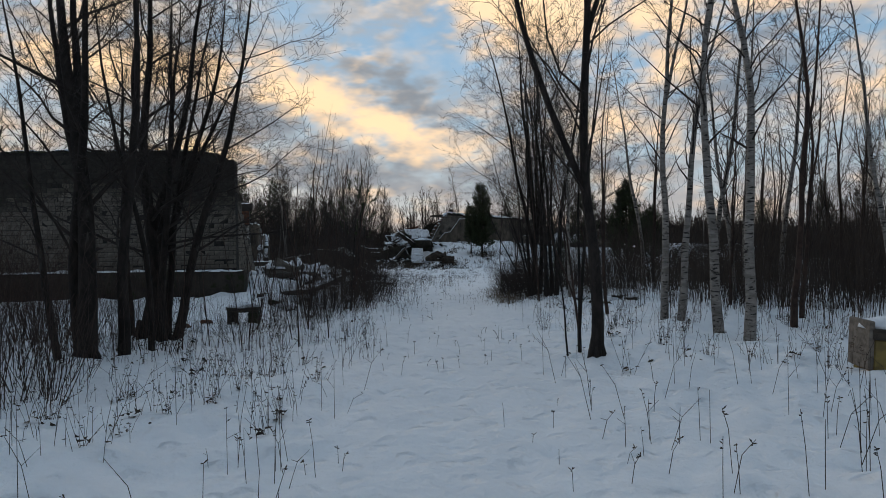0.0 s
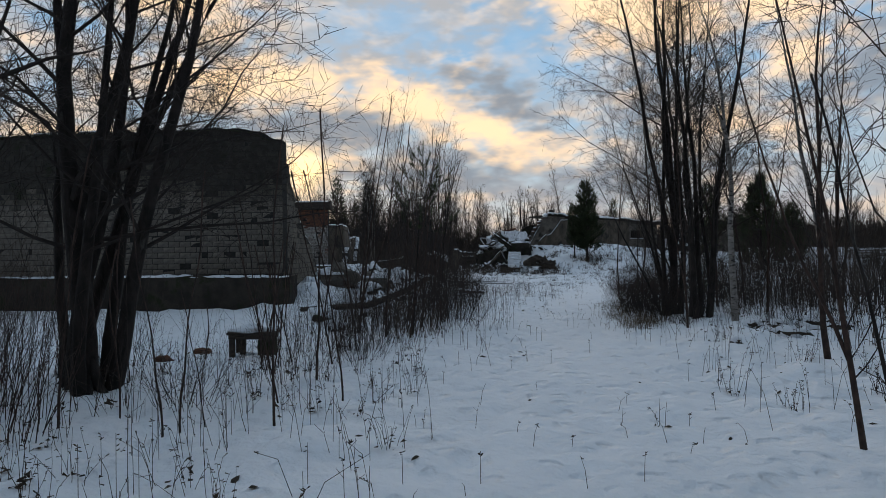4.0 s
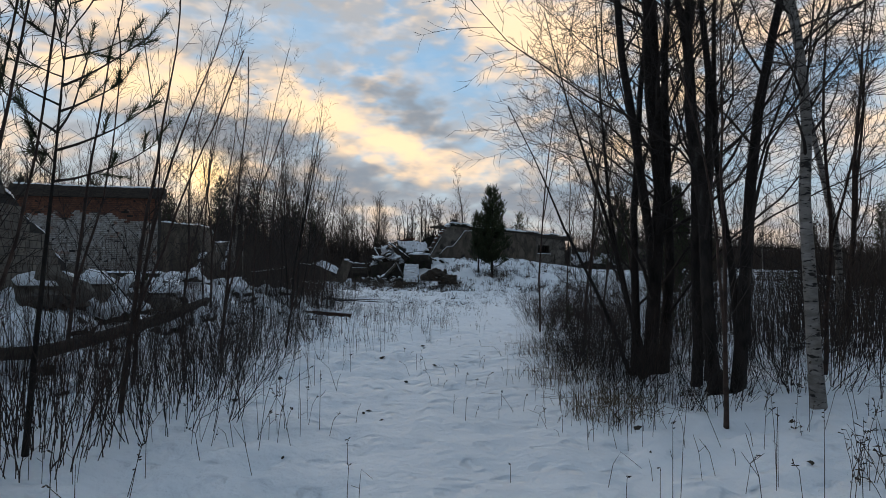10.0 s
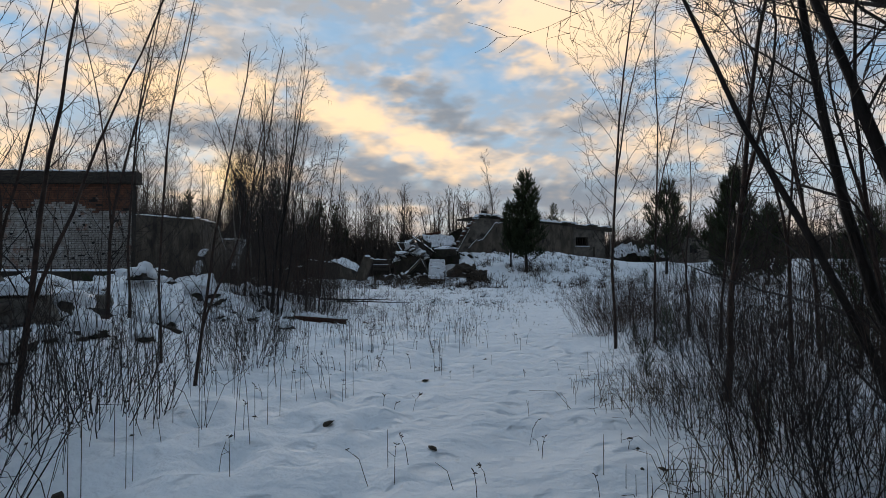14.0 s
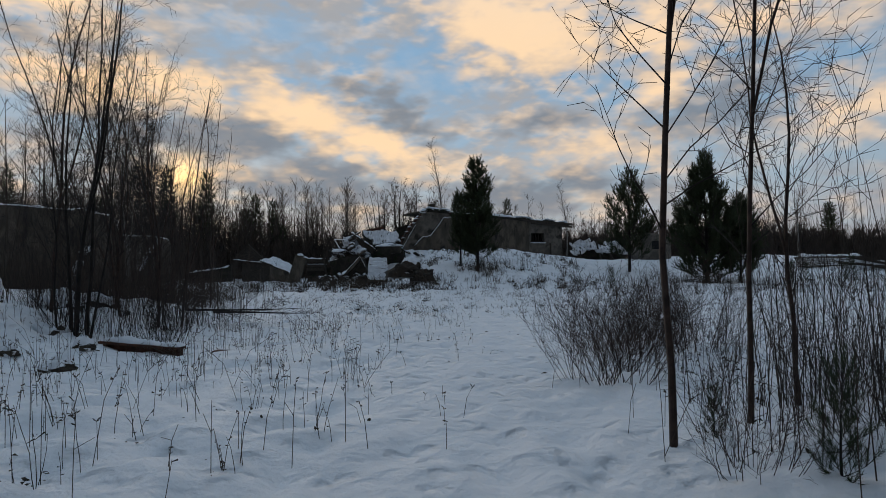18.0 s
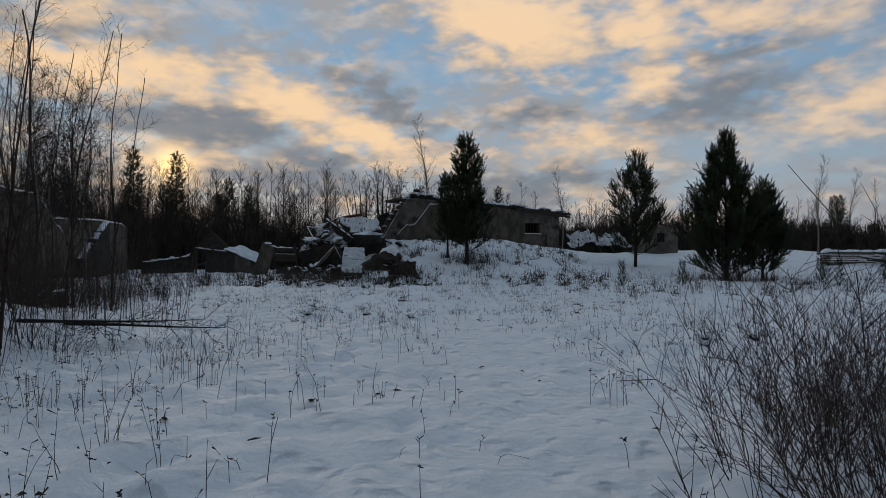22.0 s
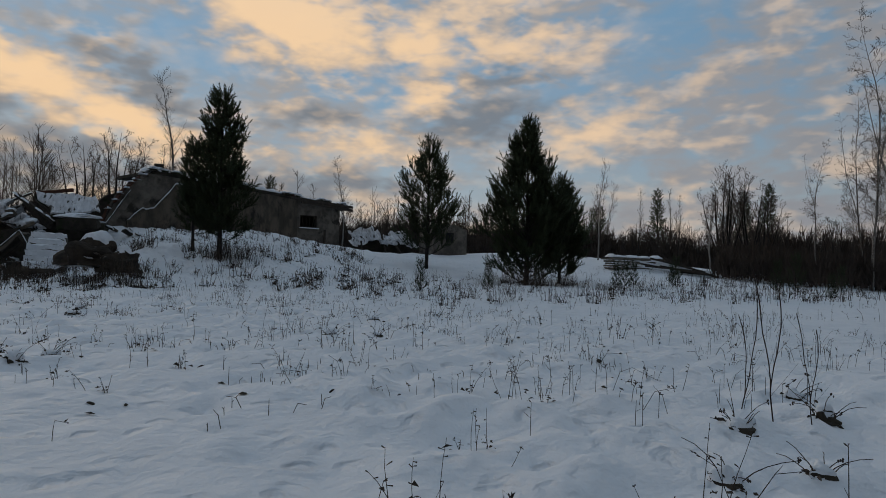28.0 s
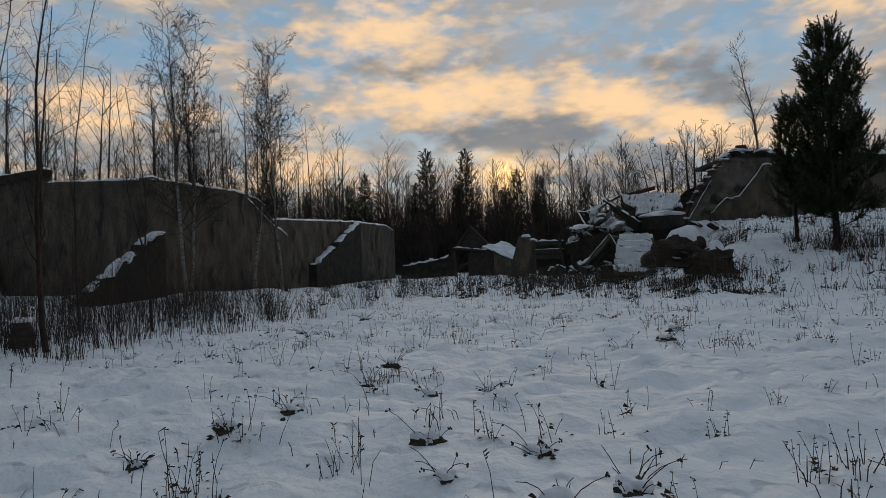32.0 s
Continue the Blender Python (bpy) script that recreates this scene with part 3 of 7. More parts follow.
def lump_geo(rx, ry, rz, seed, rough=0.25, rings=9, segs=12, flat_base=True):
    g = Geo()
    for j in range(rings + 1):
        th = math.pi * j / rings
        for i in range(segs):
            ph = 2 * math.pi * i / segs
            d = (math.sin(th) * math.cos(ph), math.sin(th) * math.sin(ph), math.cos(th))
            k = 1 + rough * nz(d[0] + seed, d[1], d[2], 1.3) * 1.6 + rough * 0.5 * nz(d[0] - seed, d[1], d[2], 3.3)
            z = d[2] * rz * k
            g.v.append((d[0] * rx * k, d[1] * ry * k, max(z, -0.25 * rz) if flat_base else z))
    for j in range(rings):
        for i in range(segs):
            i2 = (i + 1) % segs
            g.f.append((j * segs + i, (j + 1) * segs + i, (j + 1) * segs + i2, j * segs + i2))
    return g


def lump(name, mat, x, y, z, rx, ry, rz, seed, parent=None, label="", rough=0.25, rings=9, segs=12, turn=0.0, category="", kind="", group=""):
    ob = lump_geo(rx, ry, rz, seed, rough, rings, segs).make(name, mat, parent, label, smooth=False, m=pose(x, y, z, 0, 0, turn))
    if category:
        tagged(ob, label, category, group, kind)
    return ob


def capped_lump(x, y, z, rx, ry, rz, seed, mat, parent, rough=0.5, line=0.45, rings=22, segs=32, deep=0.10):
    """A rough mass whose upper side carries a close-fitting cover of snow."""
    g = lump_geo(rx, ry, rz, seed, rough, rings, segs)
    g.make("core", mat, parent, m=pose(x, y, z))
    c = Geo()
    for a, b, h in g.v:
        over = h / rz - line - 0.35 * nz(a, b, seed, 1.6) - 0.2 * nz(a, b, seed, 4.1)
        if over > 0:
            k = 1.0 + 0.03 * smoothstep(0, 0.2, over)
            c.v.append((a * k, b * k, h + deep * smoothstep(-0.05, 0.25, over)))
        else:
            c.v.append((a * 0.93, b * 0.93, h - 0.05))
    c.f = list(g.f)
    c.make("snow_cap", SNOW_CAP, parent, smooth=True, m=pose(x, y, z))


def quad_slab(name, corners, thick, mat, parent=None, label="", wobble=0.03, cuts=6):
    """A broken panel through four corners, with thickness and slightly uneven face."""
    p = [Vector(c) for c in corners]
    nrm = (p[1] - p[0]).cross(p[3] - p[0]).normalized()
    g = Geo()
    n = cuts
    for side in (0, 1):
        for j in range(n + 1):
            for i in range(n + 1):
                u, v = i / n, j / n
                q = p[0] * (1 - u) * (1 - v) + p[1] * u * (1 - v) + p[2] * u * v + p[3] * (1 - u) * v
                edge = 0.0 if 0 < i < n and 0 < j < n else wobble
                q = q + nrm * (wobble * (nz(q.x, q.y, q.z, 1.1) + 0.5 * nz(q.x, q.y, q.z, 3.7)) - side * thick)
                q = q + Vector((nz(q.x, q.z, 2, 2.0), 0, nz(q.z, q.x, 5, 2.0))) * edge * 1.5
                g.v.append(tuple(q))
    m = (n + 1) ** 2
    idx = lambda i, j, s: s * m + j * (n + 1) + i
    for j in range(n):
        for i in range(n):
            g.f.append((idx(i, j, 0), idx(i + 1, j, 0), idx(i + 1, j + 1, 0), idx(i, j + 1, 0)))
            g.f.append((idx(i, j + 1, 1), idx(i + 1, j + 1, 1), idx(i + 1, j, 1), idx(i, j, 1)))
    ring = [(i, 0) for i in range(n)] + [(n, j) for j in range(n)] + [(i, n) for i in range(n, 0, -1)] + [(0, j) for j in range(n, 0, -1)]
    for k in range(len(ring)):
        a, b = ring[k], ring[(k + 1) % len(ring)]
        g.f.append((idx(*a, 1), idx(*b, 1), idx(*b, 0), idx(*a, 0)))
    return g.make(name, mat, parent, label)


def beam(name, a, b, w, h, mat, parent=None, label="", category="", group=""):
    """A squared timber or beam from a to b with worn edges."""
    a, b = Vector(a), Vector(b)
    L = (b - a).length
    g = Geo()
    g.box((-w / 2, -h / 2, 0), (w / 2, h / 2, L), None, min(w, h) * 0.12)
    g.v = [(x + 0.12 * w * nz(x, z, 3, 1.5), y + 0.12 * h * nz(y, z, 8, 1.5), z) for x, y, z in g.v]
    m = Matrix.Translation(a) @ (b - a).to_track_quat("Z", "Y").to_matrix().to_4x4()
    ob = g.make(name, mat, parent, label, m=m)
    if category:
        tagged(ob, label, category, group)
    return ob


# brick house by the path: front wall with a broken sloping end, on a dark foundation
B1_A, B1_B = (-27.86, 21.05), (-8.0, 23.55)
B1_L = math.hypot(B1_B[0] - B1_A[0], B1_B[1] - B1_A[1])
B1_U = ((B1_B[0] - B1_A[0]) / B1_L, (B1_B[1] - B1_A[1]) / B1_L)
B1_TOP = [(0, 5.11), (7.0, 5.29), (12.8, 5.40), (18.2, 5.48), (19.0, 5.42), (19.6, 5.26), (20.0, 5.08)]
B1_SIDE = (-9.15, 29.7)
SIDE_TOP = [(0, 5.08), (0.35, 4.95), (0.55, 4.55), (0.95, 4.35), (1.15, 3.9), (1.6, 3.65), (1.8, 3.3), (2.3, 3.05), (2.55, 2.65), (3.1, 2.5), (3.4, 2.2), (4.1, 2.05), (4.5, 1.85), (5.0, 1.5), (5.6, 1.1), (6.3, 0.7)]
house = thing("brick_house", "derelict grey brick house with broken end wall and snowy foundation", "ruined house", Matrix())
wall_slab("wall", B1_A, B1_B, B1_TOP, 0.1, 0.5, MORTAR, house, steps=220, rough=0.07)
wall_slab("side_wall", (B1_B[0] - 0.02, B1_B[1] + 0.05), B1_SIDE, SIDE_TOP, -0.2, 0.5, MORTAR, house, steps=120, rough=0.07)
snow_strip("snow_cap", (-8.43, 25.85), B1_SIDE, [(0, 3.05), (0.25, 2.7), (0.8, 2.52), (1.1, 2.22), (1.8, 2.08), (2.2, 1.88), (2.7, 1.52), (3.3, 1.12), (3.9, 0.75)], 0.42, house, 0.10, 60, 0.40, seed=4.4)
wall_slab("foundation", (-27.86, 20.35), (-7.5, 22.92), [(0, 0.94), (9, 0.92), (17, 0.90), (20.5, 0.84)], -0.6, 0.75, CONCRETE_DARK, house, "damp mossy concrete foundation", steps=50, rough=0.05)
snow_strip("snow_ledge", (-27.86, 20.35), (-7.5, 22.92), [(0, 0.93), (9, 0.91), (17, 0.89), (20.5, 0.83)], 0.60, house, 0.10, 110, 0.25, seed=2.0)
snow_strip("snow_cap", B1_A, (-8.9, 23.44), [(0, 5.18), (7, 5.36), (12.8, 5.47), (18.2, 5.53), (19.1, 5.42)], 0.5, house, 0.06, 90, 0.55, seed=9.0)
snow_strip("moss", (B1_A[0], B1_A[1] - 0.06), (B1_A[0] + B1_U[0] * 19.85, B1_A[1] + B1_U[1] * 19.85 - 0.06), [(0, 5.08), (7, 5.26), (12.8, 5.37), (18.2, 5.42), (19.0, 5.35), (19.8, 5.0)], 0.5, house, 0.11, 160, 0.0, seed=12.0, label="mossy turf along the wall top", mat=MOSS)

# second brick building beyond the rubble
B2_A, B2_B = (-20.6, 43.3), (-13.95, 44.0)
house2 = thing("brick_outbuilding", "tall brick building with flaking whitewash and a dark snow-edged roof", "ruined house", Matrix())
wall_slab("wall", B2_A, B2_B, [(0, 4.61), (6.7, 4.53)], 0.0, 0.4, MORTAR, house2, steps=12, rough=0.0)
wall_slab("end_wall", (-14.35, 44.6), (-18.9, 47.2), [(0, 4.53), (5.8, 4.53)], 0.0, 0.4, BRICK_WHITE, house2, steps=12, rough=0.0)
wall_slab("roof_fascia", (-20.8, 43.12), (-13.7, 43.85), [(0, 5.09), (7.1, 5.03)], 4.55, 0.6, WOOD_DARK, house2, "dark board roof edge", steps=20, rough=0.04)
snow_strip("snow_cap", (-20.8, 43.12), (-13.7, 43.85), [(0, 5.10), (7.1, 5.04)], 0.55, house2, 0.13, 40, 0.2, seed=4.0)

slab = thing("concrete_slab", "long concrete slab edged with snow lying on the rubble mound", "concrete slab", Matrix())
quad_slab("panel", [(-17.5, 39.0, 0.92), (-10.4, 39.6, 0.90), (-10.5, 40.5, 0.95), (-17.5, 40.2, 0.95)], 0.45, CONCRETE_DARK, slab)
snow_strip("snow_cap", (-17.5, 39.0), (-10.4, 39.6), [(0, 0.93), (7, 0.91)], 0.9, slab, 0.10, 40, 0.1, seed=6.0)

# long roofless grey building: front and receding side
hall = thing("roofless_hall", "long grey roofless hall with broken walls edged by snow", "ruined building", Matrix())
F_A, F_C, F_E = (-33.3, 59.6), (-17.7, 58.3), (-24.7, 85.9)
wall_slab("front_wall", F_A, F_C, [(0, 5.62), (7.2, 5.40), (7.6, 5.30), (7.7, 4.85), (9, 4.80), (15.5, 4.16)], -0.5, 0.4, CONCRETE, hall, steps=60, rough=0.03)
wall_slab("roof_edge", (F_A[0], F_A[1] - 0.14), (-25.6, 58.82), [(0, 5.72), (7.6, 5.50)], 5.2, 0.5, CONCRETE_DARK, hall, steps=24, rough=0.04)
wall_slab("side_wall", F_C, F_E, [(0, 4.22), (3, 4.26), (6.0, 4.32), (7.4, 4.2), (8.3, 3.9), (8.9, 3.2), (9.6, 3.25), (10.3, 3.3), (20, 3.75), (26.5, 3.85), (28.4, 3.6)], -0.6, 0.4, CONCRETE, hall, steps=120, rough=0.06)
snow_strip("snow_cap", F_A, (-25.6, 58.9), [(0, 5.73), (7.6, 5.51)], 0.6, hall, 0.14, 40, 0.15, seed=1.0)
snow_strip("snow_cap", (-25.3, 58.93), F_C, [(0, 4.87), (7.6, 4.18)], 0.4, hall, 0.12, 40, 0.3, seed=3.0)
snow_strip("snow_cap", F_C, F_E, [(0, 4.25), (3, 4.29), (6, 4.35), (7.4, 4.23), (8.3, 3.93), (8.9, 3.23), (10.3, 3.33), (20, 3.78), (26.5, 3.88), (28.4, 3.6)], 0.42, hall, 0.15, 130, 0.2, seed=5.0)


def buttress(face_a, face_b, s_top, z_top, s_low, z_low, parent, seed):
    """A broken brick buttress that steps down a wall's face, with snow on every step."""
    ax, ay = face_a
    L = math.hypot(face_b[0] - ax, face_b[1] - ay)
    ux, uy = (face_b[0] - ax) / L, (face_b[1] - ay) / L
    px, py = uy, -ux
    out = 0.5
    p = (ax + ux * s_top + px * out, ay + uy * s_top + py * out)
    q = (ax + ux * s_low + px * out, ay + uy * s_low + py * out)
    if s_low < s_top:
        p, q, z_top, z_low = q, p, z_low, z_top
    span = abs(s_low - s_top)
    n = 22
    prof = [(span * k / n, z_top + (z_low - z_top) * k / n + 0.32 * nz(k, seed, 1, 0.9)) for k in range(n + 1)]
    wall_slab("buttress", p, q, prof, -0.8, 0.52, CONCRETE_DARK, parent, "broken buttress stump", steps=40, rough=0.12)
    snow_strip("snow_cap", p, q, [(u, z + 0.02) for u, z in prof], 0.5, parent, 0.20, 70, 0.42, seed=seed)


buttress(F_C, F_E, 0.2, 2.25, -3.2, 0.15, hall, 2.0)
buttress(F_C, F_E, 19.8, 3.72, 12.8, 0.75, hall, 7.0)
snow_strip("snow_cap", (-19.25, 64.7), (-20.2, 68.4), [(0, 4.1), (1.6, 3.3), (2.6, 2.9), (3.8, 2.5)], 0.3, hall, 0.16, 30, 0.1, seed=11)

pale = thing("leaning_slab", "sloping slab white with snow beside the grey hall", "concrete slab", Matrix())
quad_slab("panel", [(-46.0, 58.9, -0.2), (-28.6, 58.5, 0.0), (-32.6, 59.0, 5.0), (-46.0, 59.4, 5.4)], 0.2, SNOW_CAP, pale, wobble=0.05)
beam("post", (-33.6, 58.35, -0.1), (-37.6, 58.7, 5.3), 0.32, 0.14, WOOD_DARK, pale)

# main ruin on the mound
M_A, M_B = (-1.9, 80.7), (14.6, 88.0)
M_L = math.hypot(M_B[0] - M_A[0], M_B[1] - M_A[1])
M_U = ((M_B[0] - M_A[0]) / M_L, (M_B[1] - M_A[1]) / M_L)
WIN0, WIN1, WINB, WINT = 14.25, 15.85, 3.28, 4.25


def at_m(s, out=0.0):
    return (M_A[0] + M_U[0] * s + M_U[1] * out, M_A[1] + M_U[1] * s - M_U[0] * out)


ruin = thing("collapsed_house", "grey rendered house half collapsed on a snowy mound", "ruined house", Matrix())
R_TOP = [(0, 2.4), (0.35, 3.45), (1.0, 4.5), (1.6, 5.25), (2.4, 5.95), (2.95, 6.1), (5.1, 6.02), (5.3, 5.78), (9, 5.74), (12.5, 5.55), (15, 5.36), (18.0, 5.12)]
for s0, s1, lo, top in ((0, WIN0, None, None), (WIN0, WIN1, None, WINB), (WIN0, WIN1, WINT, None), (WIN1, M_L, None, None)):
    prof = [(s - s0, h) for s, h in R_TOP if s0 < s < s1]
    prof = [(0, top_profile(s0, R_TOP))] + prof + [(s1 - s0, top_profile(s1, R_TOP))]
    if top:
        prof = [(0, top), (s1 - s0, top)]
    wall_slab("front_wall", at_m(s0), at_m(s1), prof, lo if lo else 0.6, 0.4, PLASTER, ruin, steps=max(4, int((s1 - s0) * 4)), rough=0.04 if not (top or lo) else 0.0)
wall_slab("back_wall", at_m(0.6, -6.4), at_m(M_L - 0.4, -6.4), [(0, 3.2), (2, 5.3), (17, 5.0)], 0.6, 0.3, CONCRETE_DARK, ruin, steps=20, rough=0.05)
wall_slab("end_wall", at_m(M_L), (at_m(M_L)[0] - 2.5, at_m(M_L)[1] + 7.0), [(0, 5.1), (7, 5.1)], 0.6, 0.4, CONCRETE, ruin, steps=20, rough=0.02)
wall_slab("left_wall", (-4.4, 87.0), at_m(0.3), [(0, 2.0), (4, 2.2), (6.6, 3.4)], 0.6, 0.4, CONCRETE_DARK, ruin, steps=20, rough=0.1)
g = Geo()
roof_pts = [(s, h) for s, h in R_TOP if s >= 2.6] + [(18.9, 5.0)]
for s, h in roof_pts:
    for out, dz in ((0.14, -0.06), (0.14, 0.16), (-6.5, 0.30), (-6.5, 0.1)):
        x, y = at_m(s, out)
        g.v.append((x, y, h + dz + 0.04 * nz(s, out, 1, 1.9)))
for i in range(len(roof_pts) - 1):
    for q in range(4):
        g.f.append((i * 4 + q, i * 4 + 4 + q, i * 4 + 4 + (q + 1) % 4, i * 4 + (q + 1) % 4))
g.f += [(3, 2, 1, 0), tuple(len(g.v) - 4 + q for q in range(4))]
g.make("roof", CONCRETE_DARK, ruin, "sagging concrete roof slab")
# broken roof boards sliding down the open end, snow caught between them
rng = random.Random(41)
for k in range(8):
    s0 = 0.2 + 0.27 * k
    z0 = top_profile(s0, R_TOP)
    s1 = s0 + rng.uniform(0.3, 0.5)
    beam("roof_board", (*at_m(s0 - 0.3, 0.2 - 0.2 * (k % 3)), top_profile(max(0, s0 - 0.3), R_TOP) - 0.05), (*at_m(s1, rng.uniform(-0.3, 0.0)), top_profile(s1, R_TOP) + rng.uniform(0.0, 0.14)), 0.22, 0.1, (RUST, WOOD_DARK, CONCRETE_DARK)[k % 3], ruin)
for k in range(8):
    s0 = 0.1 + 0.32 * k
    x, y = at_m(s0, rng.uniform(-0.1, 0.25))
    lump("snow_cap", SNOW_CAP, x, y, top_profile(s0, R_TOP) + rng.uniform(-0.05, 0.08), rng.uniform(0.12, 0.3), 0.3, rng.uniform(0.05, 0.09), k * 1.7, ruin, rough=0.9)
quad_slab("leaning_panel", [(*at_m(0.1, 0.42), 2.35), (*at_m(0.5, 0.42), 2.3), (*at_m(1.9, 0.16), 4.4), (*at_m(1.66, 0.16), 4.85)], 0.16, PLASTER, ruin, "slanting rendered wall panel", wobble=0.06, cuts=9)
snow_strip("snow_cap", at_m(0.1, 0.48), at_m(1.66, 0.2), [(0, 2.5), (1.56, 4.85)], 0.12, ruin, 0.06, 30, 0.6, seed=2.2)
# outer leaf of the front, torn away along a stepped line that holds snow
LEAF = [(0, 2.9), (0.4, 3.3), (0.86, 3.72), (1.6, 3.78), (2.05, 4.33), (2.55, 4.9), (2.95, 5.5), (3.8, 5.58), (8, 5.6), (12.3, 5.42)]
wall_slab("outer_leaf", at_m(1.5, 0.12), at_m(WIN0 - 0.35, 0.12), LEAF, 0.6, 0.11, CONCRETE, ruin, "darker outer leaf of blockwork", steps=90, rough=0.07)
snow_strip("snow_cap", at_m(1.5, 0.2), at_m(5.4, 0.2), [(s, h + 0.02) for s, h in LEAF if s < 4], 0.14, ruin, 0.09, 70, 0.5, seed=5.2)
for k in range(26):
    s0 = rng.uniform(2.5, 18.4)
    x, y = at_m(s0, rng.uniform(-0.3, 0.2))
    big = rng.uniform(0.15, 0.42)
    lump("roof_chunk", CONCRETE_DARK if k % 3 else RUST, x, y, top_profile(s0, R_TOP) + 0.14, big, big * 0.8, big * 0.45, k * 2.3, ruin, rough=0.6)
    lump("snow_cap", SNOW_CAP, x + 0.1, y + 0.1, top_profile(s0, R_TOP) + 0.2 + big * 0.25, big * 1.1, big * 0.9, big * 0.35, k * 3.1, ruin, rough=0.5)
snow_strip("snow_cap", at_m(2.3, 0.2), at_m(18.9, 0.2), [(s - 2.3, h + 0.15) for s, h in R_TOP if s > 2.3] + [(16.6, 5.17)], 1.1, ruin, 0.30, 150, 0.36, seed=2.5)
for off, (z0, z1) in enumerate(((5.25, 5.38), (5.0, 5.16))):
    beam("board", (*at_m(13.0 + off, 0.5), z0 + 0.2), (*at_m(18.8, 0.75), z0 - 0.12), 0.12, 0.2, WOOD_DARK, ruin)
# added wall that blocks the sky behind the window, so the opening stays dark
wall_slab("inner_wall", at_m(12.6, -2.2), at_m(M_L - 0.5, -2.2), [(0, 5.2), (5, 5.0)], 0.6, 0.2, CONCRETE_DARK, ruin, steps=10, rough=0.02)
turn = math.degrees(math.atan2(M_U[1], M_U[0]))
wm = pose(*at_m((WIN0 + WIN1) / 2, -0.12), (WINB + WINT) / 2, 0, 0, turn)
half = (WIN1 - WIN0) / 2
g = Geo()
for lo, hi in (((-half, -0.05, 0.42), (half, 0.05, 0.485)), ((-half, -0.05, -0.485), (half, 0.05, -0.42)), ((-half, -0.05, -0.42), (-half + 0.07, 0.05, 0.42)), ((half - 0.07, -0.05, -0.42), (half, 0.05, 0.42))):
    g.box(lo, hi, wm)
fr = g.make("window_frame", WOOD_DARK, ruin)
for k in range(4):
    g = Geo()
    u = -half + (k + 1) * 2 * half / 5
    g.box((u - 0.02, -0.03, -0.43), (u + 0.02, 0.03, 0.43), wm @ pose(0, 0, 0, 0, (k - 1.5) * 5))
    g.make("bar", WOOD_DARK, fr)
g = Geo()
g.box((-half - 0.1, -0.28, -0.56), (half + 0.1, 0.05, -0.49), wm, 0.01)
g.make("window_sill", SNOW_CAP, ruin)
beam("door_post", (*at_m(16.55, 0.06), 1.4), (*at_m(16.55, 0.06), 3.2), 0.16, 0.12, WOOD_DARK, ruin)
g = Geo()
x, y = at_m(4.0, -1.5)
g.box((x - 0.3, y - 0.3, 5.7), (x + 0.3, y + 0.3, 6.95), None, 0.03)
g.make("chimney", WOOD_DARK, ruin, "dark brick chimney stub")
def debris(name, label, category):
    return thing(name, label, category, Matrix())


def jumble(parent, seed, box, n, size, mats, under=0.0):
    """Broken slabs and boards lying at all angles in a heap, some with snow on them."""
    rr = random.Random(seed)
    (x0, x1), (y0, y1), (z0, z1) = box
    for k in range(n):
        u = rr.random()
        x, y = rr.uniform(x0, x1), rr.uniform(y0, y1)
        z = z0 + (z1 - z0) * u * (1 - 0.7 * abs((x - x0) / (x1 - x0) * 2 - 1))
        w, d, h = size * rr.uniform(0.5, 1.4), size * rr.uniform(0.3, 0.8), size * rr.uniform(0.08, 0.25)
        m = pose(x, y, z, rr.uniform(-35, 35), rr.uniform(-40, 40), rr.uniform(0, 180))
        g = Geo()
        g.box((-w / 2, -d / 2, -h / 2), (w / 2, d / 2, h / 2), None, h * 0.12)
        g.v = [tuple(m @ Vector((a + 0.06 * size * nz(a, b, k, 4), b + 0.06 * size * nz(b, c, k, 4), c))) for a, b, c in g.v]
        g.make("shard", mats[k % len(mats)], parent)
        if k % 4:
            c = lump_geo(w * 0.52, d * 0.6, 0.05 + h * 0.7, k + seed, 0.45, 6, 9)
            g = Geo()
            g.add([tuple(m @ Vector((p, q, s + h * 0.5))) for p, q, s in c.v], c.f)
            g.make("snow_cap", SNOW_CAP, parent, smooth=True)


fallen = debris("fallen_roof_panel", "tilted roof panel covered with streaked snow against the ruin", "roof panel")
quad_slab("panel", [(-3.9, 77.7, 2.75), (-1.55, 77.9, 3.1), (-2.0, 79.7, 4.12), (-5.15, 79.6, 4.08)], 0.22, CONCRETE_DARK, fallen, wobble=0.14, cuts=12)
quad_slab("snow_sheet", [(-3.85, 77.62, 2.9), (-1.6, 77.8, 3.24), (-2.05, 79.65, 4.24), (-5.05, 79.5, 4.2)], 0.1, SNOW_STREAK, fallen, "streaked snow sheet", wobble=0.14, cuts=14)
beam("edge_beam", (-5.75, 78.4, 3.95), (-3.65, 77.3, 2.35), 0.24, 0.22, CONCRETE_DARK, fallen)
beam("edge_beam", (-5.4, 78.6, 3.5), (-3.9, 77.5, 2.2), 0.24, 0.3, WOOD_DARK, fallen)
beam("edge_beam", (-5.1, 79.7, 4.15), (-3.2, 79.8, 4.5), 0.2, 0.2, RUST, fallen)
snow_strip("snow_cap", (-5.9, 78.3), (-3.7, 77.1), [(0, 4.02), (2.5, 2.5)], 0.18, fallen, 0.10, 40, 0.55, seed=3.3)
block = debris("concrete_block", "broken concrete block capped with thick snow", "rubble")
quad_slab("core", [(-3.5, 76.5, 2.55), (-1.6, 76.6, 2.75), (-1.55, 77.6, 2.8), (-3.4, 77.5, 2.65)], 0.6, CONCRETE_DARK, block, wobble=0.1, cuts=9)
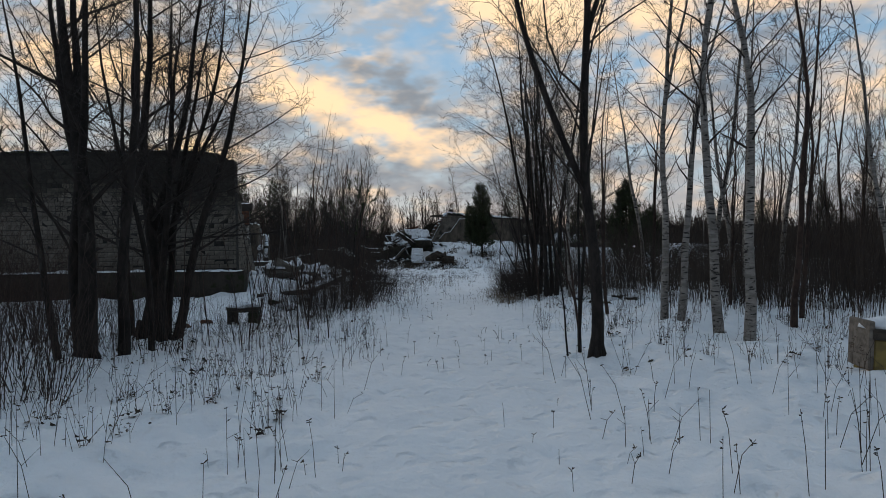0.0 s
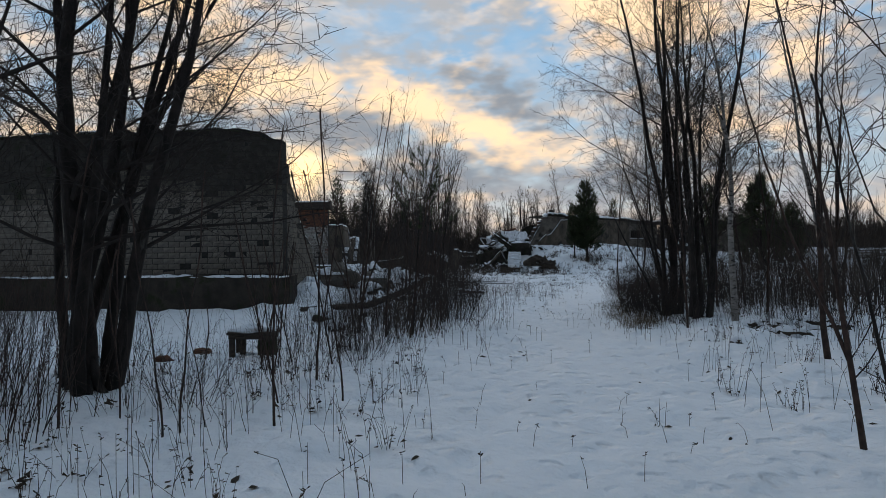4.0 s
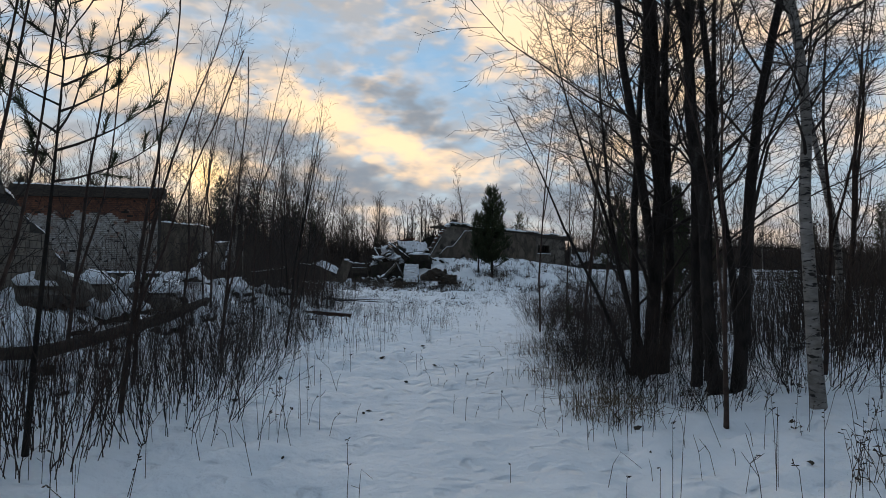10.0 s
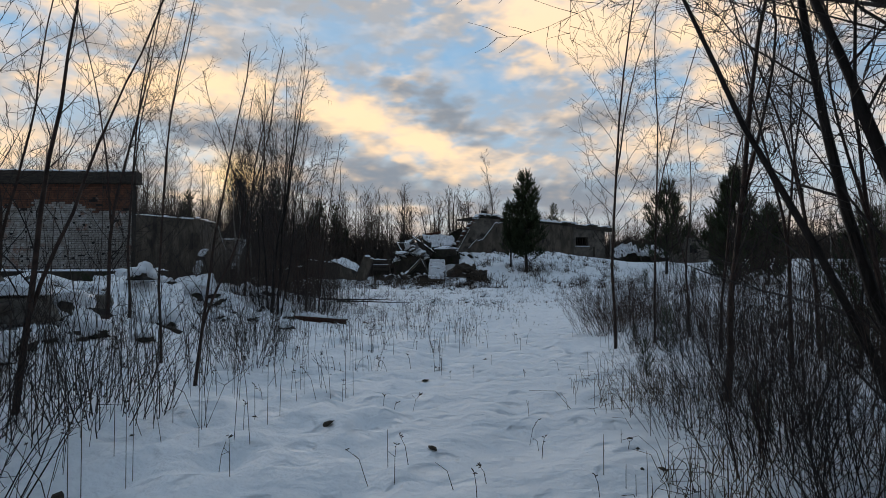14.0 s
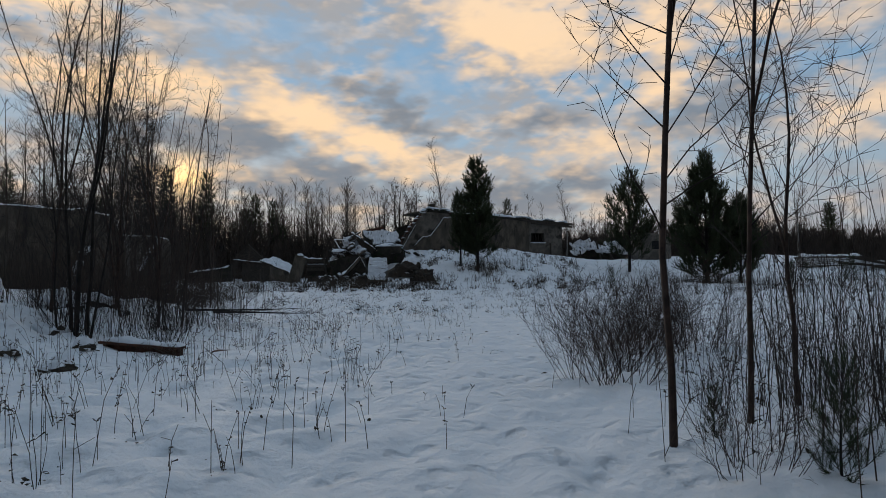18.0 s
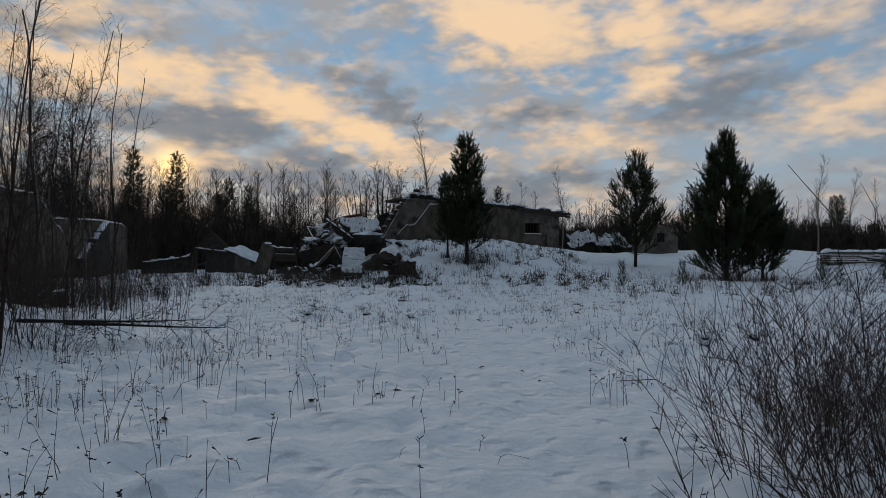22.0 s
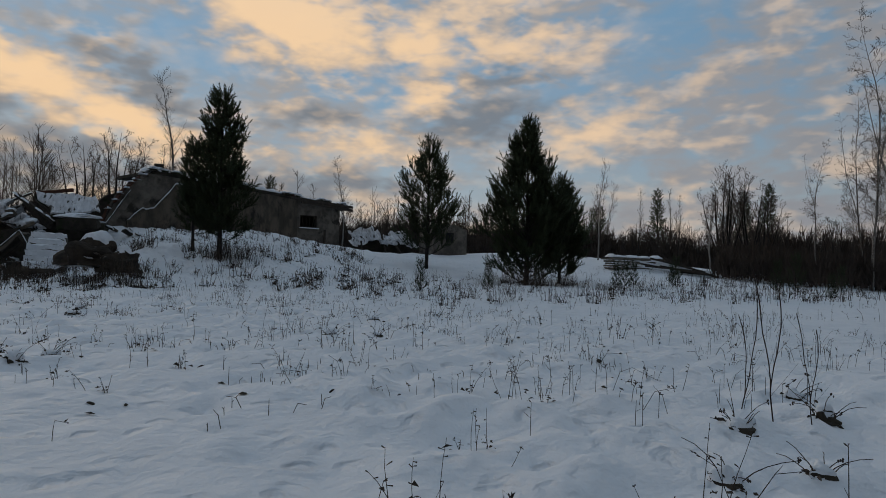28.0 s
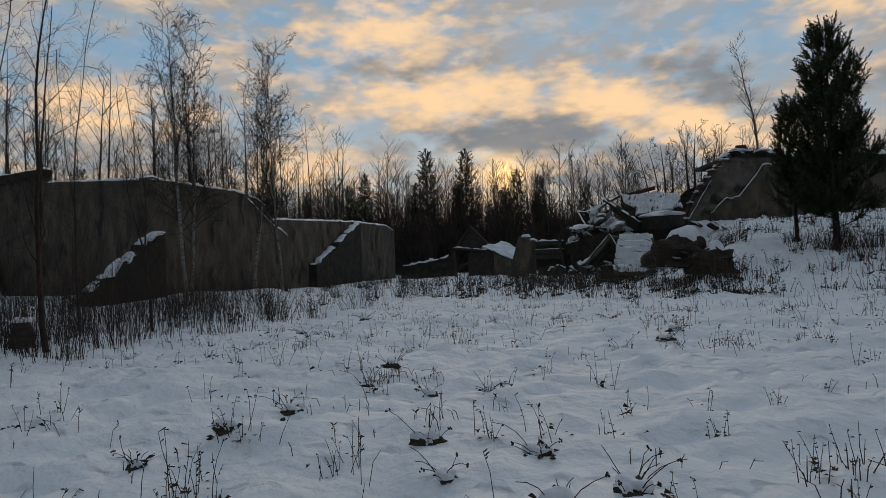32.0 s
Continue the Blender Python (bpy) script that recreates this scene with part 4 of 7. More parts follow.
lump("snow_cap", SNOW_CAP, -2.55, 76.95, 2.75, 0.98, 0.55, 0.22, 3, block, rough=0.4, rings=10, segs=18)
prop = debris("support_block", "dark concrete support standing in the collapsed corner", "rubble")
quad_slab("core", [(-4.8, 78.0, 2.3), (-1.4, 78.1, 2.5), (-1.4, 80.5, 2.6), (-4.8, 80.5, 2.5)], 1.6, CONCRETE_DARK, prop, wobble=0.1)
sheet = debris("bent_sheet", "bent pale roofing sheets heaped with snow", "roofing sheet")
quad_slab("sheet", [(-6.5, 78.0, 2.9), (-5.95, 78.0, 2.9), (-6.1, 78.8, 3.7), (-6.75, 78.8, 3.6)], 0.05, SNOW_STREAK, sheet, wobble=0.2, cuts=9)
quad_slab("sheet", [(-6.3, 77.7, 2.5), (-5.1, 77.6, 2.7), (-5.4, 78.6, 3.4), (-6.2, 78.7, 3.3)], 0.06, TIN, sheet, wobble=0.25, cuts=9)
heap = debris("rubble_heap", "jumbled broken slabs and boards dusted with snow", "rubble")
jumble(heap, 3, ((-7.6, -4.6), (76.6, 78.6), (1.6, 3.5)), 46, 0.75, (CONCRETE, WOOD_DARK, SNOW_STREAK, TIN, CONCRETE_DARK, SNOW_STREAK))
jumble(heap, 5, ((-8.4, -3.2), (74.2, 76.0), (-0.1, 0.5)), 34, 0.6, (CONCRETE_DARK, CONCRETE, WOOD_DARK))
jumble(heap, 9, ((-2.6, 0.8), (78.6, 80.2), (1.7, 2.6)), 22, 0.6, (CONCRETE_DARK, PLASTER, CONCRETE))
timbers = debris("roof_timbers", "broken roof timbers jutting from the rubble", "timber")
for a, b in (((-7.4, 78.8, 3.3), (-6.6, 78.0, 2.1)), ((-7.5, 78.8, 3.35), (-6.5, 78.9, 3.3)), ((-7.6, 78.5, 1.2), (-7.5, 78.8, 3.3)), ((-6.9, 78.0, 2.2), (-5.5, 78.2, 3.3)), ((-6.1, 79.1, 3.6), (-5.1, 79.0, 4.1))):
    beam("timber", a, b, 0.11, 0.10, WOOD_DARK, timbers)
    L = math.hypot(b[0] - a[0], b[1] - a[1])
    if L > 0.5:
        snow_strip("snow_cap", a[:2], b[:2], [(0, a[2] + 0.05), (L, b[2] + 0.05)], 0.11, timbers, 0.07, 20, 0.55, seed=a[2], back=0.05)
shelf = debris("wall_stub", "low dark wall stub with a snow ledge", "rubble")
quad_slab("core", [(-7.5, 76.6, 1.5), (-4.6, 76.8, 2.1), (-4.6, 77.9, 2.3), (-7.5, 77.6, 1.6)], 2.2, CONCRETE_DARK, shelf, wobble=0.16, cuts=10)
snow_strip("snow_cap", (-7.6, 76.6), (-6.3, 76.7), [(0, 1.5), (1.3, 1.75)], 0.7, shelf, 0.12, 20, 0, seed=3)
tent = debris("tilted_panels", "two tilted panels propped like a tent", "concrete panel")
quad_slab("panel", [(-6.1, 74.6, 0.3), (-4.7, 74.6, 1.78), (-4.6, 76.0, 1.8), (-6.0, 76.0, 0.3)], 0.14, CONCRETE, tent, wobble=0.05)
quad_slab("panel", [(-4.75, 74.6, 1.8), (-4.0, 74.7, 0.4), (-3.9, 76.0, 0.4), (-4.65, 76.0, 1.8)], 0.14, CONCRETE_DARK, tent, wobble=0.05)
snow_strip("snow_cap", (-6.1, 74.55), (-4.7, 74.55), [(0, 0.38), (1.4, 1.86)], 0.18, tent, 0.07, 16, 0, seed=8)
snow_strip("snow_cap", (-4.72, 74.55), (-4.25, 74.6), [(0, 1.86), (0.5, 0.9)], 0.18, tent, 0.07, 8, 0, seed=4)
stack = debris("slab_stack", "stack of concrete slabs buried in stepped snow", "concrete slab")
for k in range(6):
    z = 0.12 + 0.27 * k
    o, y = 0.05 * nz(k, 2, 1, 3.1) * 3 - 0.28, 70.3 + 0.32 * k
    quad_slab("slab", [(-3.42 + o, y, z), (-2.12 + o, y, z), (-2.1 + o, 73.2, z + 0.05), (-3.4 + o, 73.2, z + 0.05)], 0.26, CONCRETE, stack, wobble=0.05)
    quad_slab("snow_cap", [(-3.46 + o, y - 0.05, z + 0.17), (-2.08 + o, y - 0.06, z + 0.16), (-2.1 + o, 73.2, z + 0.2), (-3.42 + o, 73.2, z + 0.2)], 0.25, SNOW_CAP, stack, wobble=0.09, cuts=10)
boulder = debris("earth_boulder", "large earthy boulder with a snow cap and hanging roots", "boulder")
capped_lump(-0.45, 66.9, 0.45, 1.2, 1.2, 0.85, 5.5, EARTH_STONE, boulder, 0.36, 0.86, 26, 40, deep=0.08)
capped_lump(0.55, 66.4, 0.15, 0.85, 0.8, 0.72, 2.5, EARTH_STONE, boulder, 0.4, 0.95, 20, 30, deep=0.05)
low = debris("low_block", "low concrete block half sunk in snow", "rubble")
quad_slab("core", [(-4.5, 71.5, 0.25), (-3.0, 71.3, 0.32), (-3.0, 72.0, 0.35), (-4.5, 72.0, 0.3)], 0.55, CONCRETE_DARK, low)
pillar = debris("concrete_pillar", "upright concrete pillar with a snow cap", "pillar")
quad_slab("core", [(-10.4, 76.8, 2.1), (-9.5, 76.8, 1.8), (-9.5, 77.4, 1.8), (-10.4, 77.4, 2.1)], 2.6, CONCRETE, pillar, wobble=0.04)
lump("snow_cap", SNOW_CAP, -10.1, 77.1, 2.05, 0.32, 0.3, 0.16, 2, pillar)
lump("snow_cap", SNOW_CAP, -9.7, 77.1, 1.82, 0.25, 0.3, 0.12, 4, pillar)
fence = debris("board_barrier", "snow-topped boards between the pillar and the rubble", "barrier")
for z in (1.62, 1.15, 0.85):
    beam("board", (-9.5, 77.0, z), (-7.8, 77.0, z - 0.04), 0.12, 0.26, WOOD_DARK, fence)
snow_strip("snow_cap", (-9.5, 76.95), (-7.8, 76.95), [(0, 1.74), (1.7, 1.70)], 0.22, fence, 0.10, 16, 0, seed=1)
snow_strip("snow_cap", (-9.5, 76.9), (-7.8, 76.9), [(0, 1.28), (1.7, 1.24)], 0.16, fence, 0.06, 16, 0.2, seed=2)
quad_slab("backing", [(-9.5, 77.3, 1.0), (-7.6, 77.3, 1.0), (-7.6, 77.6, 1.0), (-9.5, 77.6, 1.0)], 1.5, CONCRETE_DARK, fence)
beam("post", (-7.7, 76.7, -0.3), (-8.0, 76.8, 2.0), 0.14, 0.14, WOOD_DARK, fence)

shed = debris("collapsed_shed", "collapsed wooden shed with a gable frame and snowy roof sheet", "shed")
for a, b in (((-17.2, 82.0, -0.5), (-17.2, 82.0, 1.75)), ((-14.9, 82.0, -0.5), (-14.8, 82.0, 1.4)), ((-17.2, 82.0, 1.7), (-16.05, 82.3, 3.25)), ((-16.05, 82.3, 3.2), (-14.2, 81.8, 1.6)), ((-14.4, 81.2, 1.9), (-12.9, 80.9, 0.0)), ((-15.4, 81.0, -0.3), (-14.3, 81.2, 1.4)), ((-17.3, 81.9, 1.75), (-14.7, 81.9, 1.45)), ((-17.0, 82.1, 0.4), (-15.6, 82.0, 0.9))):
    beam("timber", a, b, 0.13, 0.12, WOOD_DARK, shed)
quad_slab("gable", [(-17.1, 82.4, 1.7), (-14.4, 82.3, 1.6), (-15.9, 82.45, 3.05), (-16.1, 82.45, 3.1)], 0.06, WOOD_DARK, shed)
quad_slab("roof_sheet", [(-14.4, 80.6, 1.75), (-11.6, 80.0, 0.6), (-11.6, 81.2, 1.25), (-13.6, 82.0, 2.05)], 0.08, SNOW_CAP, shed, "snow-covered roof sheet", wobble=0.12)
quad_slab("back_wall", [(-17.1, 84.0, 1.4), (-12.0, 84.0, 1.2), (-12.0, 84.2, 1.2), (-17.1, 84.2, 1.4)], 1.9, WOOD_DARK, shed)
quad_slab("side_board", [(-13.4, 80.2, 1.1), (-11.6, 79.9, 0.6), (-11.6, 80.0, -0.6), (-13.4, 80.3, -0.6)], 0.08, CONCRETE, shed, "frosted boards", wobble=0.12)
snow_strip("snow_cap", (-17.3, 81.85), (-14.7, 81.85), [(0, 1.82), (2.6, 1.52)], 0.18, shed, 0.08, 20, 0, seed=1)
stub = debris("low_wall", "low broken wall with a thick snow top", "wall")
wall_slab("core", (-21.7, 82.0), (-17.5, 81.9), [(0, 0.55), (2.2, 0.8), (3.8, 1.05), (4.2, 1.5)], -0.8, 0.5, CONCRETE_DARK, stub, steps=24, rough=0.12)
snow_strip("snow_cap", (-21.7, 82.0), (-17.5, 81.9), [(0, 0.6), (2.2, 0.85), (4.0, 1.15)], 0.55, stub, 0.2, 30, 0.0, seed=7)

# collapsed roof and small building right of the ruin
annex = debris("collapsed_annex", "collapsed annex with crumpled snowy roofing", "ruined annex")
for k, (x0, x1, z0, z1) in enumerate(((15.4, 17.4, 2.9, 3.3), (17.0, 18.9, 3.3, 2.8), (18.2, 20.4, 2.9, 3.2), (19.0, 21.0, 3.1, 2.7))):
    quad_slab("roof_sheet", [(x0, 86.5, z0 - 0.7), (x1, 86.6, z1 - 0.75), (x1 + 0.2, 88.4, z1 + 0.2), (x0 + 0.1, 88.3, z0 + 0.25)], 0.1, SNOW_STREAK, annex, wobble=0.4, cuts=14)
quad_slab("wall", [(15.6, 87.3, 2.4), (21.2, 88.3, 2.4), (21.2, 88.6, 2.4), (15.6, 87.6, 2.4)], 1.9, CONCRETE_DARK, annex)
for a, b in (((18.3, 86.3, 0.9), (18.0, 87.5, 3.3)), ((19.7, 86.0, 0.8), (18.9, 86.9, 2.6)), ((16.2, 86.6, 1.2), (16.1, 86.6, 2.4))):
    beam("timber", a, b, 0.13, 0.13, WOOD_DARK, annex)
hut = debris("small_hut", "small grey hut with a dark window behind the pines", "hut")
wall_slab("front_wall", (21.4, 84.0), (24.4, 84.1), [(0, 3.75), (0.8, 4.0), (2.0, 3.85), (3.0, 3.5)], 0.2, 3.0, PLASTER, hut, steps=16, rough=0.03)
g = Geo()
g.box((22.5, 83.97, 2.4), (23.15, 84.1, 3.2))
g.make("window", GLASS_DARK, hut)

# stacked planks in the field
planks = debris("plank_stack", "long stack of grey planks under thick snow", "plank stack")
for k in range(5):
    for r in range(3):
        beam("plank", (31.0 + 0.25 * nz(k, r, 1, 3.3) * 2, 73.6 + 0.45 * r, 0.62 + 0.17 * k), (36.4 + 0.8 * nz(k, r, 6, 3.3), 74.5 + 0.45 * r, 0.60 + 0.17 * k), 0.36, 0.13, WOOD_PALE, planks)
snow_strip("snow_cap", (31.1, 73.4), (36.3, 74.3), [(0, 1.42), (5.3, 1.40)], 1.3, planks, 0.22, 60, 0.0, seed=3)
for k in range(3):
    snow_strip("snow_ledge", (31.1, 73.36), (36.2, 74.24), [(0, 0.72 + 0.22 * k), (5.3, 0.70 + 0.22 * k)], 0.2, planks, 0.07, 50, 0.35, seed=3.7 * k)
poles = debris("pole_heap", "heap of slanting dark poles beside the planks", "poles")
rng = random.Random(5)
for k in range(16):
    x, y = 35.7 + rng.uniform(-1, 1.2), 72.4 + rng.uniform(-1.0, 0.8)
    beam("pole", (x - 1.6, y + 0.9, 0.9 + rng.uniform(-0.3, 0.5)), (x + 1.7, y - 0.9, 0.25 + rng.uniform(-0.2, 0.3)), 0.12, 0.12, WOOD_DARK if k % 3 else SNOW_CAP, poles)

# small things by the path
BENCH = (-5.32, 16.21)
table = debris("low_bench", "rough wooden bench on a block base with snow on top", "bench")
TM = pose(BENCH[0], BENCH[1], base_height(*BENCH), 0, 0, 6)
g = Geo()
g.box((-0.42, -0.24, 0.40), (0.42, 0.24, 0.45), TM, 0.012)
g.make("top", WOOD_DARK, table)
g = Geo()
g.box((-0.40, -0.20, 0.32), (0.40, 0.20, 0.40), TM, 0.01)
g.make("apron", WOOD_DARK, table)
g = Geo()
g.box((0.14, -0.2, -0.15), (0.38, 0.2, 0.32), TM, 0.02)
g.make("block_base", MOSS, table, "mossy block")
for u, v in ((-0.34, -0.16), (-0.34, 0.16), (-0.20, 0.0)):
    g = Geo()
    g.box((u - 0.045, v - 0.045, -0.15), (u + 0.045, v + 0.045, 0.32), TM, 0.008)
    g.make("leg", WOOD_DARK, table)
c = lump_geo(0.42, 0.25, 0.10, 3.0, 0.35, 10, 18)
g = Geo()
g.add([tuple(TM @ Vector((x, y, z + 0.465))) for x, y, z in c.v], c.f)
g.make("snow_cap", SNOW_CAP, table, smooth=True)
for x, y, s in ((BENCH[0] - 0.95, BENCH[1] - 0.1, 0.16), (BENCH[0] - 1.15, BENCH[1] - 1.0, 0.15)):
    lump("brick_fragment", BRICK_RED, x, y, base_height(x, y) + 0.06, s, s * 0.7, s * 0.5, x, None, "broken red brick lying in the snow", 0.4, 8, 10, 20, "brick", "", "bricks by the bench")
hive = debris("faded_box", "faded yellow and black box capped with snow", "box")
HM = pose(6.0, 8.1, base_height(6.0, 8.1), 0, 3, -12)
for name, lo, hi, mat in (("body", (-0.4, -0.3, -0.1), (0.4, 0.3, 0.40), BOX_YELLOW), ("lid", (-0.43, -0.33, 0.40), (0.43, 0.33, 0.54), WOOD_DARK), ("side_panel", (-0.47, -0.31, 0.0), (-0.405, 0.31, 0.64), WOOD_PALE)):
    g = Geo()
    g.box(lo, hi, HM, 0.015)
    g.make(name, mat, hive)
c = lump_geo(0.46, 0.36, 0.14, 8.0, 0.2)
g = Geo()
g.add([tuple(HM @ Vector((x, y, z + 0.56))) for x, y, z in c.v], c.f)
g.make("snow_cap", SNOW_CAP, hive, smooth=True)
girder = debris("rusty_girder", "rusty steel girder lying half under snow", "girder")
beam("web", (-4.45, 35.7, -0.42), (-2.9, 35.1, -0.47), 0.10, 0.24, RUST, girder)
beam("flange", (-4.45, 35.66, -0.30), (-2.9, 35.06, -0.35), 0.24, 0.04, RUST, girder)
snow_strip("snow_cap", (-4.45, 35.55), (-2.9, 34.95), [(0, -0.28), (1.6, -0.33)], 0.26, girder, 0.10, 20, 0.0, seed=5)
plank2 = debris("broken_beam", "short dark beam lying in the snow", "beam")
beam("core", (-2.5, 35.45, -0.50), (-1.95, 35.4, -0.52), 0.2, 0.12, RUST, plank2)
stump = debris("tree_stump", "dark stump with a cap of snow", "stump")
lump("core", WOOD_DARK, -9.55, 49.7, -0.45, 0.2, 0.2, 0.42, 3.3, stump, rough=0.3)
lump("snow_cap", SNOW_CAP, -9.55, 49.7, -0.08, 0.2, 0.2, 0.08, 1.3, stump)


# ---- vegetation ----
def wander(p, d, length, segs, rng, rise, jitter):
    """Points of a limb from p along d that bends and rises on the way."""
    pts = [tuple(p)]
    d = Vector(d).normalized()
    step = length / segs
    for _ in range(segs):
        d = (d + Vector((rng.uniform(-1, 1) * jitter, rng.uniform(-1, 1) * jitter, rise + rng.uniform(-0.5, 0.5) * jitter))).normalized()
        q = pts[-1]
        pts.append((q[0] + d.x * step, q[1] + d.y * step, q[2] + d.z * step))
    return pts


def point_on(pts, u):
    k = min(int(u * (len(pts) - 1)), len(pts) - 2)
    f = u * (len(pts) - 1) - k
    a, b = Vector(pts[k]), Vector(pts[k + 1])
    return a.lerp(b, f), (b - a).normalized()


def side_way(d, rng, spread_deg, rise=0.0):
    """A way that leaves d at about the given angle, round it at random."""
    d = Vector(d)
    o = d.orthogonal().normalized()
    o = Matrix.Rotation(rng.uniform(0, 2 * math.pi), 3, d) @ o
    a = radians(spread_deg * rng.uniform(0.75, 1.25))
    return (d * math.cos(a) + o * math.sin(a) + Vector((0, 0, rise))).normalized()


CLEAR = [None, None]   # where the tree being built will stand, to keep its limbs off the path


def limbs(g, pts, r0, rng, levels, count, ratio, angle, rise, start=0.25, sides=3, twig=0.004, jitter=0.32, base=0.0):
    """Side limbs along a stem, and twigs along those."""
    L = sum((Vector(b) - Vector(a)).length for a, b in zip(pts, pts[1:]))
    for i in range(count):
        u = start + (1 - start) * (i + rng.random()) / count
        p, d = point_on(pts, min(u, 0.985))
        length = L * ratio * rng.uniform(0.6, 1.15) * (1.05 - 0.62 * u if base == 0 else 1.0 - 0.3 * u)
        if length < 0.10:
            continue
        r = max(twig, r0 * (1 - u * 0.8) * 0.32)
        segs = 5 if levels > 1 else (2 if length > 0.25 else 1)
        q = wander(p, side_way(d, rng, angle, 0.12), length, segs, rng, rise, jitter)
        if CLEAR[0] is not None and any(c[2] < 2.9 and abs(CLEAR[0] + c[0] - path_x(CLEAR[1] + c[1])) < 1.25 for c in q):
            continue
        g.tube(q, [max(twig * 0.55, r * (1 - 0.85 * k / segs)) for k in range(segs + 1)], sides if r > 0.02 else 3, False)
        if levels > 1:
            limbs(g, q, r, rng, levels - 1, max(3, int(2 + length * DENSE[levels])), 0.42, 50, rise * 0.35, 0.18, 3, twig, jitter * 1.25, 1.0)


DENSE = {1: 5.0, 2: 6.0, 3: 4.6, 4: 3.0}


def bare_tree(name, label, seed, height, radius, lean=(0, 0), forks=(), count=16, ratio=0.34, angle=42, rise=0.10, levels=3, start=0.3, bark=None, twig_mat=None, twig=0.004, stems=(), sides=8, category="tree", droop=0.0):
    """A leafless tree at the origin: trunk (and forked or further stems), and a crown of limbs and twigs."""
    rng = random.Random(seed)
    ob = thing(name, label, category, Matrix())
    t, c = Geo(), Geo()

    def stem(p, d, h, r, first):
        n = 11
        pts = wander(p, d, h, n, rng, 0.06 + droop, 0.10)
        radii = [max(0.008, r * (1 - k / n) ** 0.85) for k in range(n + 1)]
        if first:
            radii[0] = r * 1.12
        t.tube(pts, radii, sides if r > 0.05 else 5, True)
        limbs(c, pts, r, rng, levels, max(5, int(count * h / height)), ratio, angle, rise, start if first else 0.18, 4, twig)
        return pts

    if radius > 0.08 and bark is None:
        w = Geo()
        for k in range(7):
            a = k * 0.9 + rng.uniform(-0.3, 0.3)
            far = radius * rng.uniform(1.5, 2.4)
            u, v = math.cos(a), math.sin(a)
            w.tube([(u * radius * 0.45, v * radius * 0.45, rng.uniform(0.22, 0.42)), (u * radius, v * radius, 0.08), (u * far, v * far, -0.06), (u * far * 1.4, v * far * 1.4, -0.2)], [radius * 0.35, radius * 0.42, radius * 0.30, radius * 0.15], 6)
        w.make("root_flare", bark or BARK, ob, smooth=True)
    main = stem((0, 0, -0.25), (lean[0], lean[1], 1), height + 0.25, radius, True)
    for u, dx, dy, k in forks:
        p, d = point_on(main, u)
        stem(p, (d.x + dx, d.y + dy, d.z * 0.9), height * (1 - u) * k, radius * (1 - u) ** 0.7 * 0.75, False)
    for ox, oy, dx, dy, h, r in stems:
        stem((ox, oy, -0.2), (dx, dy, 1), h, r, True)
    t.make("trunk", bark or BARK, ob, smooth=True)
    c.make("crown", twig_mat or TWIG, ob)
    return ob


def put(ob, x, y, turn=0.0, scale=1.0, sink=0.0):
    m = pose(x, y, base_height(x, y) - sink, 0, 0, turn) @ Matrix.Diagonal((scale, scale, scale, 1))
    ob.matrix_basis = m
    return ob


def again(ob, x, y, turn=0.0, scale=1.0, label=""):
    c = copy_thing(ob, Matrix())
    c.matrix_basis = pose(x, y, base_height(x, y), 0, 0, turn) @ Matrix.Diagonal((scale, scale, scale, 1))
    if label:
        tagged(c, label)
    return c


# alder clump on the near left
CLEAR[:] = -5.92, 12.75
put(bare_tree("alder_tree", "many-stemmed dark alder with limbs arching over the path", 11, 9.5, 0.15, (0.06, 0.04), ((0.25, 0.28, 0.1, 1.0), (0.35, -0.2, 0.25, 0.9)), 18, 0.48, 60, 0.03, 3, 0.2,
              stems=((0.22, 0.16, 0.16, 0.10, 8.5, 0.11), (-0.25, 0.1, -0.12, 0.10, 8.8, 0.12), (0.1, -0.25, 0.06, -0.06, 8.0, 0.09), (-0.05, 0.4, 0.03, 0.2, 9.0, 0.09))), -5.92, 12.75)
CLEAR[:] = -5.66, 9.6
put(bare_tree("alder_tree", "dark alder trunk forking above head height", 12, 10.0, 0.16, (0.02, 0.02), ((0.3, -0.2, 0.1, 0.9), (0.42, 0.25, -0.1, 0.9)), 15, 0.44, 54, 0.05, 3, 0.2,
              stems=((0.35, 0.5, 0.06, 0.02, 8.5, 0.10), (-0.2, 0.3, -0.05, 0.05, 9.0, 0.11), (-0.45, 0.1, -0.12, 0.0, 7.5, 0.06), (0.6, 0.9, 0.1, 0.05, 7.0, 0.06))), -5.66, 9.6)
CLEAR[:] = -6.6, 13.3
put(bare_tree("alder_tree", "slim dark alder beside the clump", 13, 8.5, 0.11, (0.08, 0.05), ((0.4, 0.2, 0.1, 0.9),), 16, 0.4, 45, 0.08, 3, 0.25, stems=((-0.4, 0.3, -0.05, 0.0, 8, 0.08),)), -6.6, 13.3)
# dark clump on the snowy heap between the brick buildings
CLEAR[:] = -5.3, 36.3
put(bare_tree("alder_tree", "dark many-stemmed alder on the snowy heap", 15, 7.6, 0.048, (0.02, 0.0), ((0.3, 0.14, 0.05, 0.95), (0.4, -0.14, 0.05, 0.9)), 24, 0.30, 44, 0.10, 3, 0.15,
              stems=((0.16, 0.1, 0.04, 0.0, 7.0, 0.038), (-0.14, 0.12, -0.02, 0.0, 6.6, 0.036), (0.3, -0.1, 0.06, 0.0, 5.6, 0.024), (-0.3, 0.0, -0.05, 0.0, 5.2, 0.02))), -5.3, 36.3)
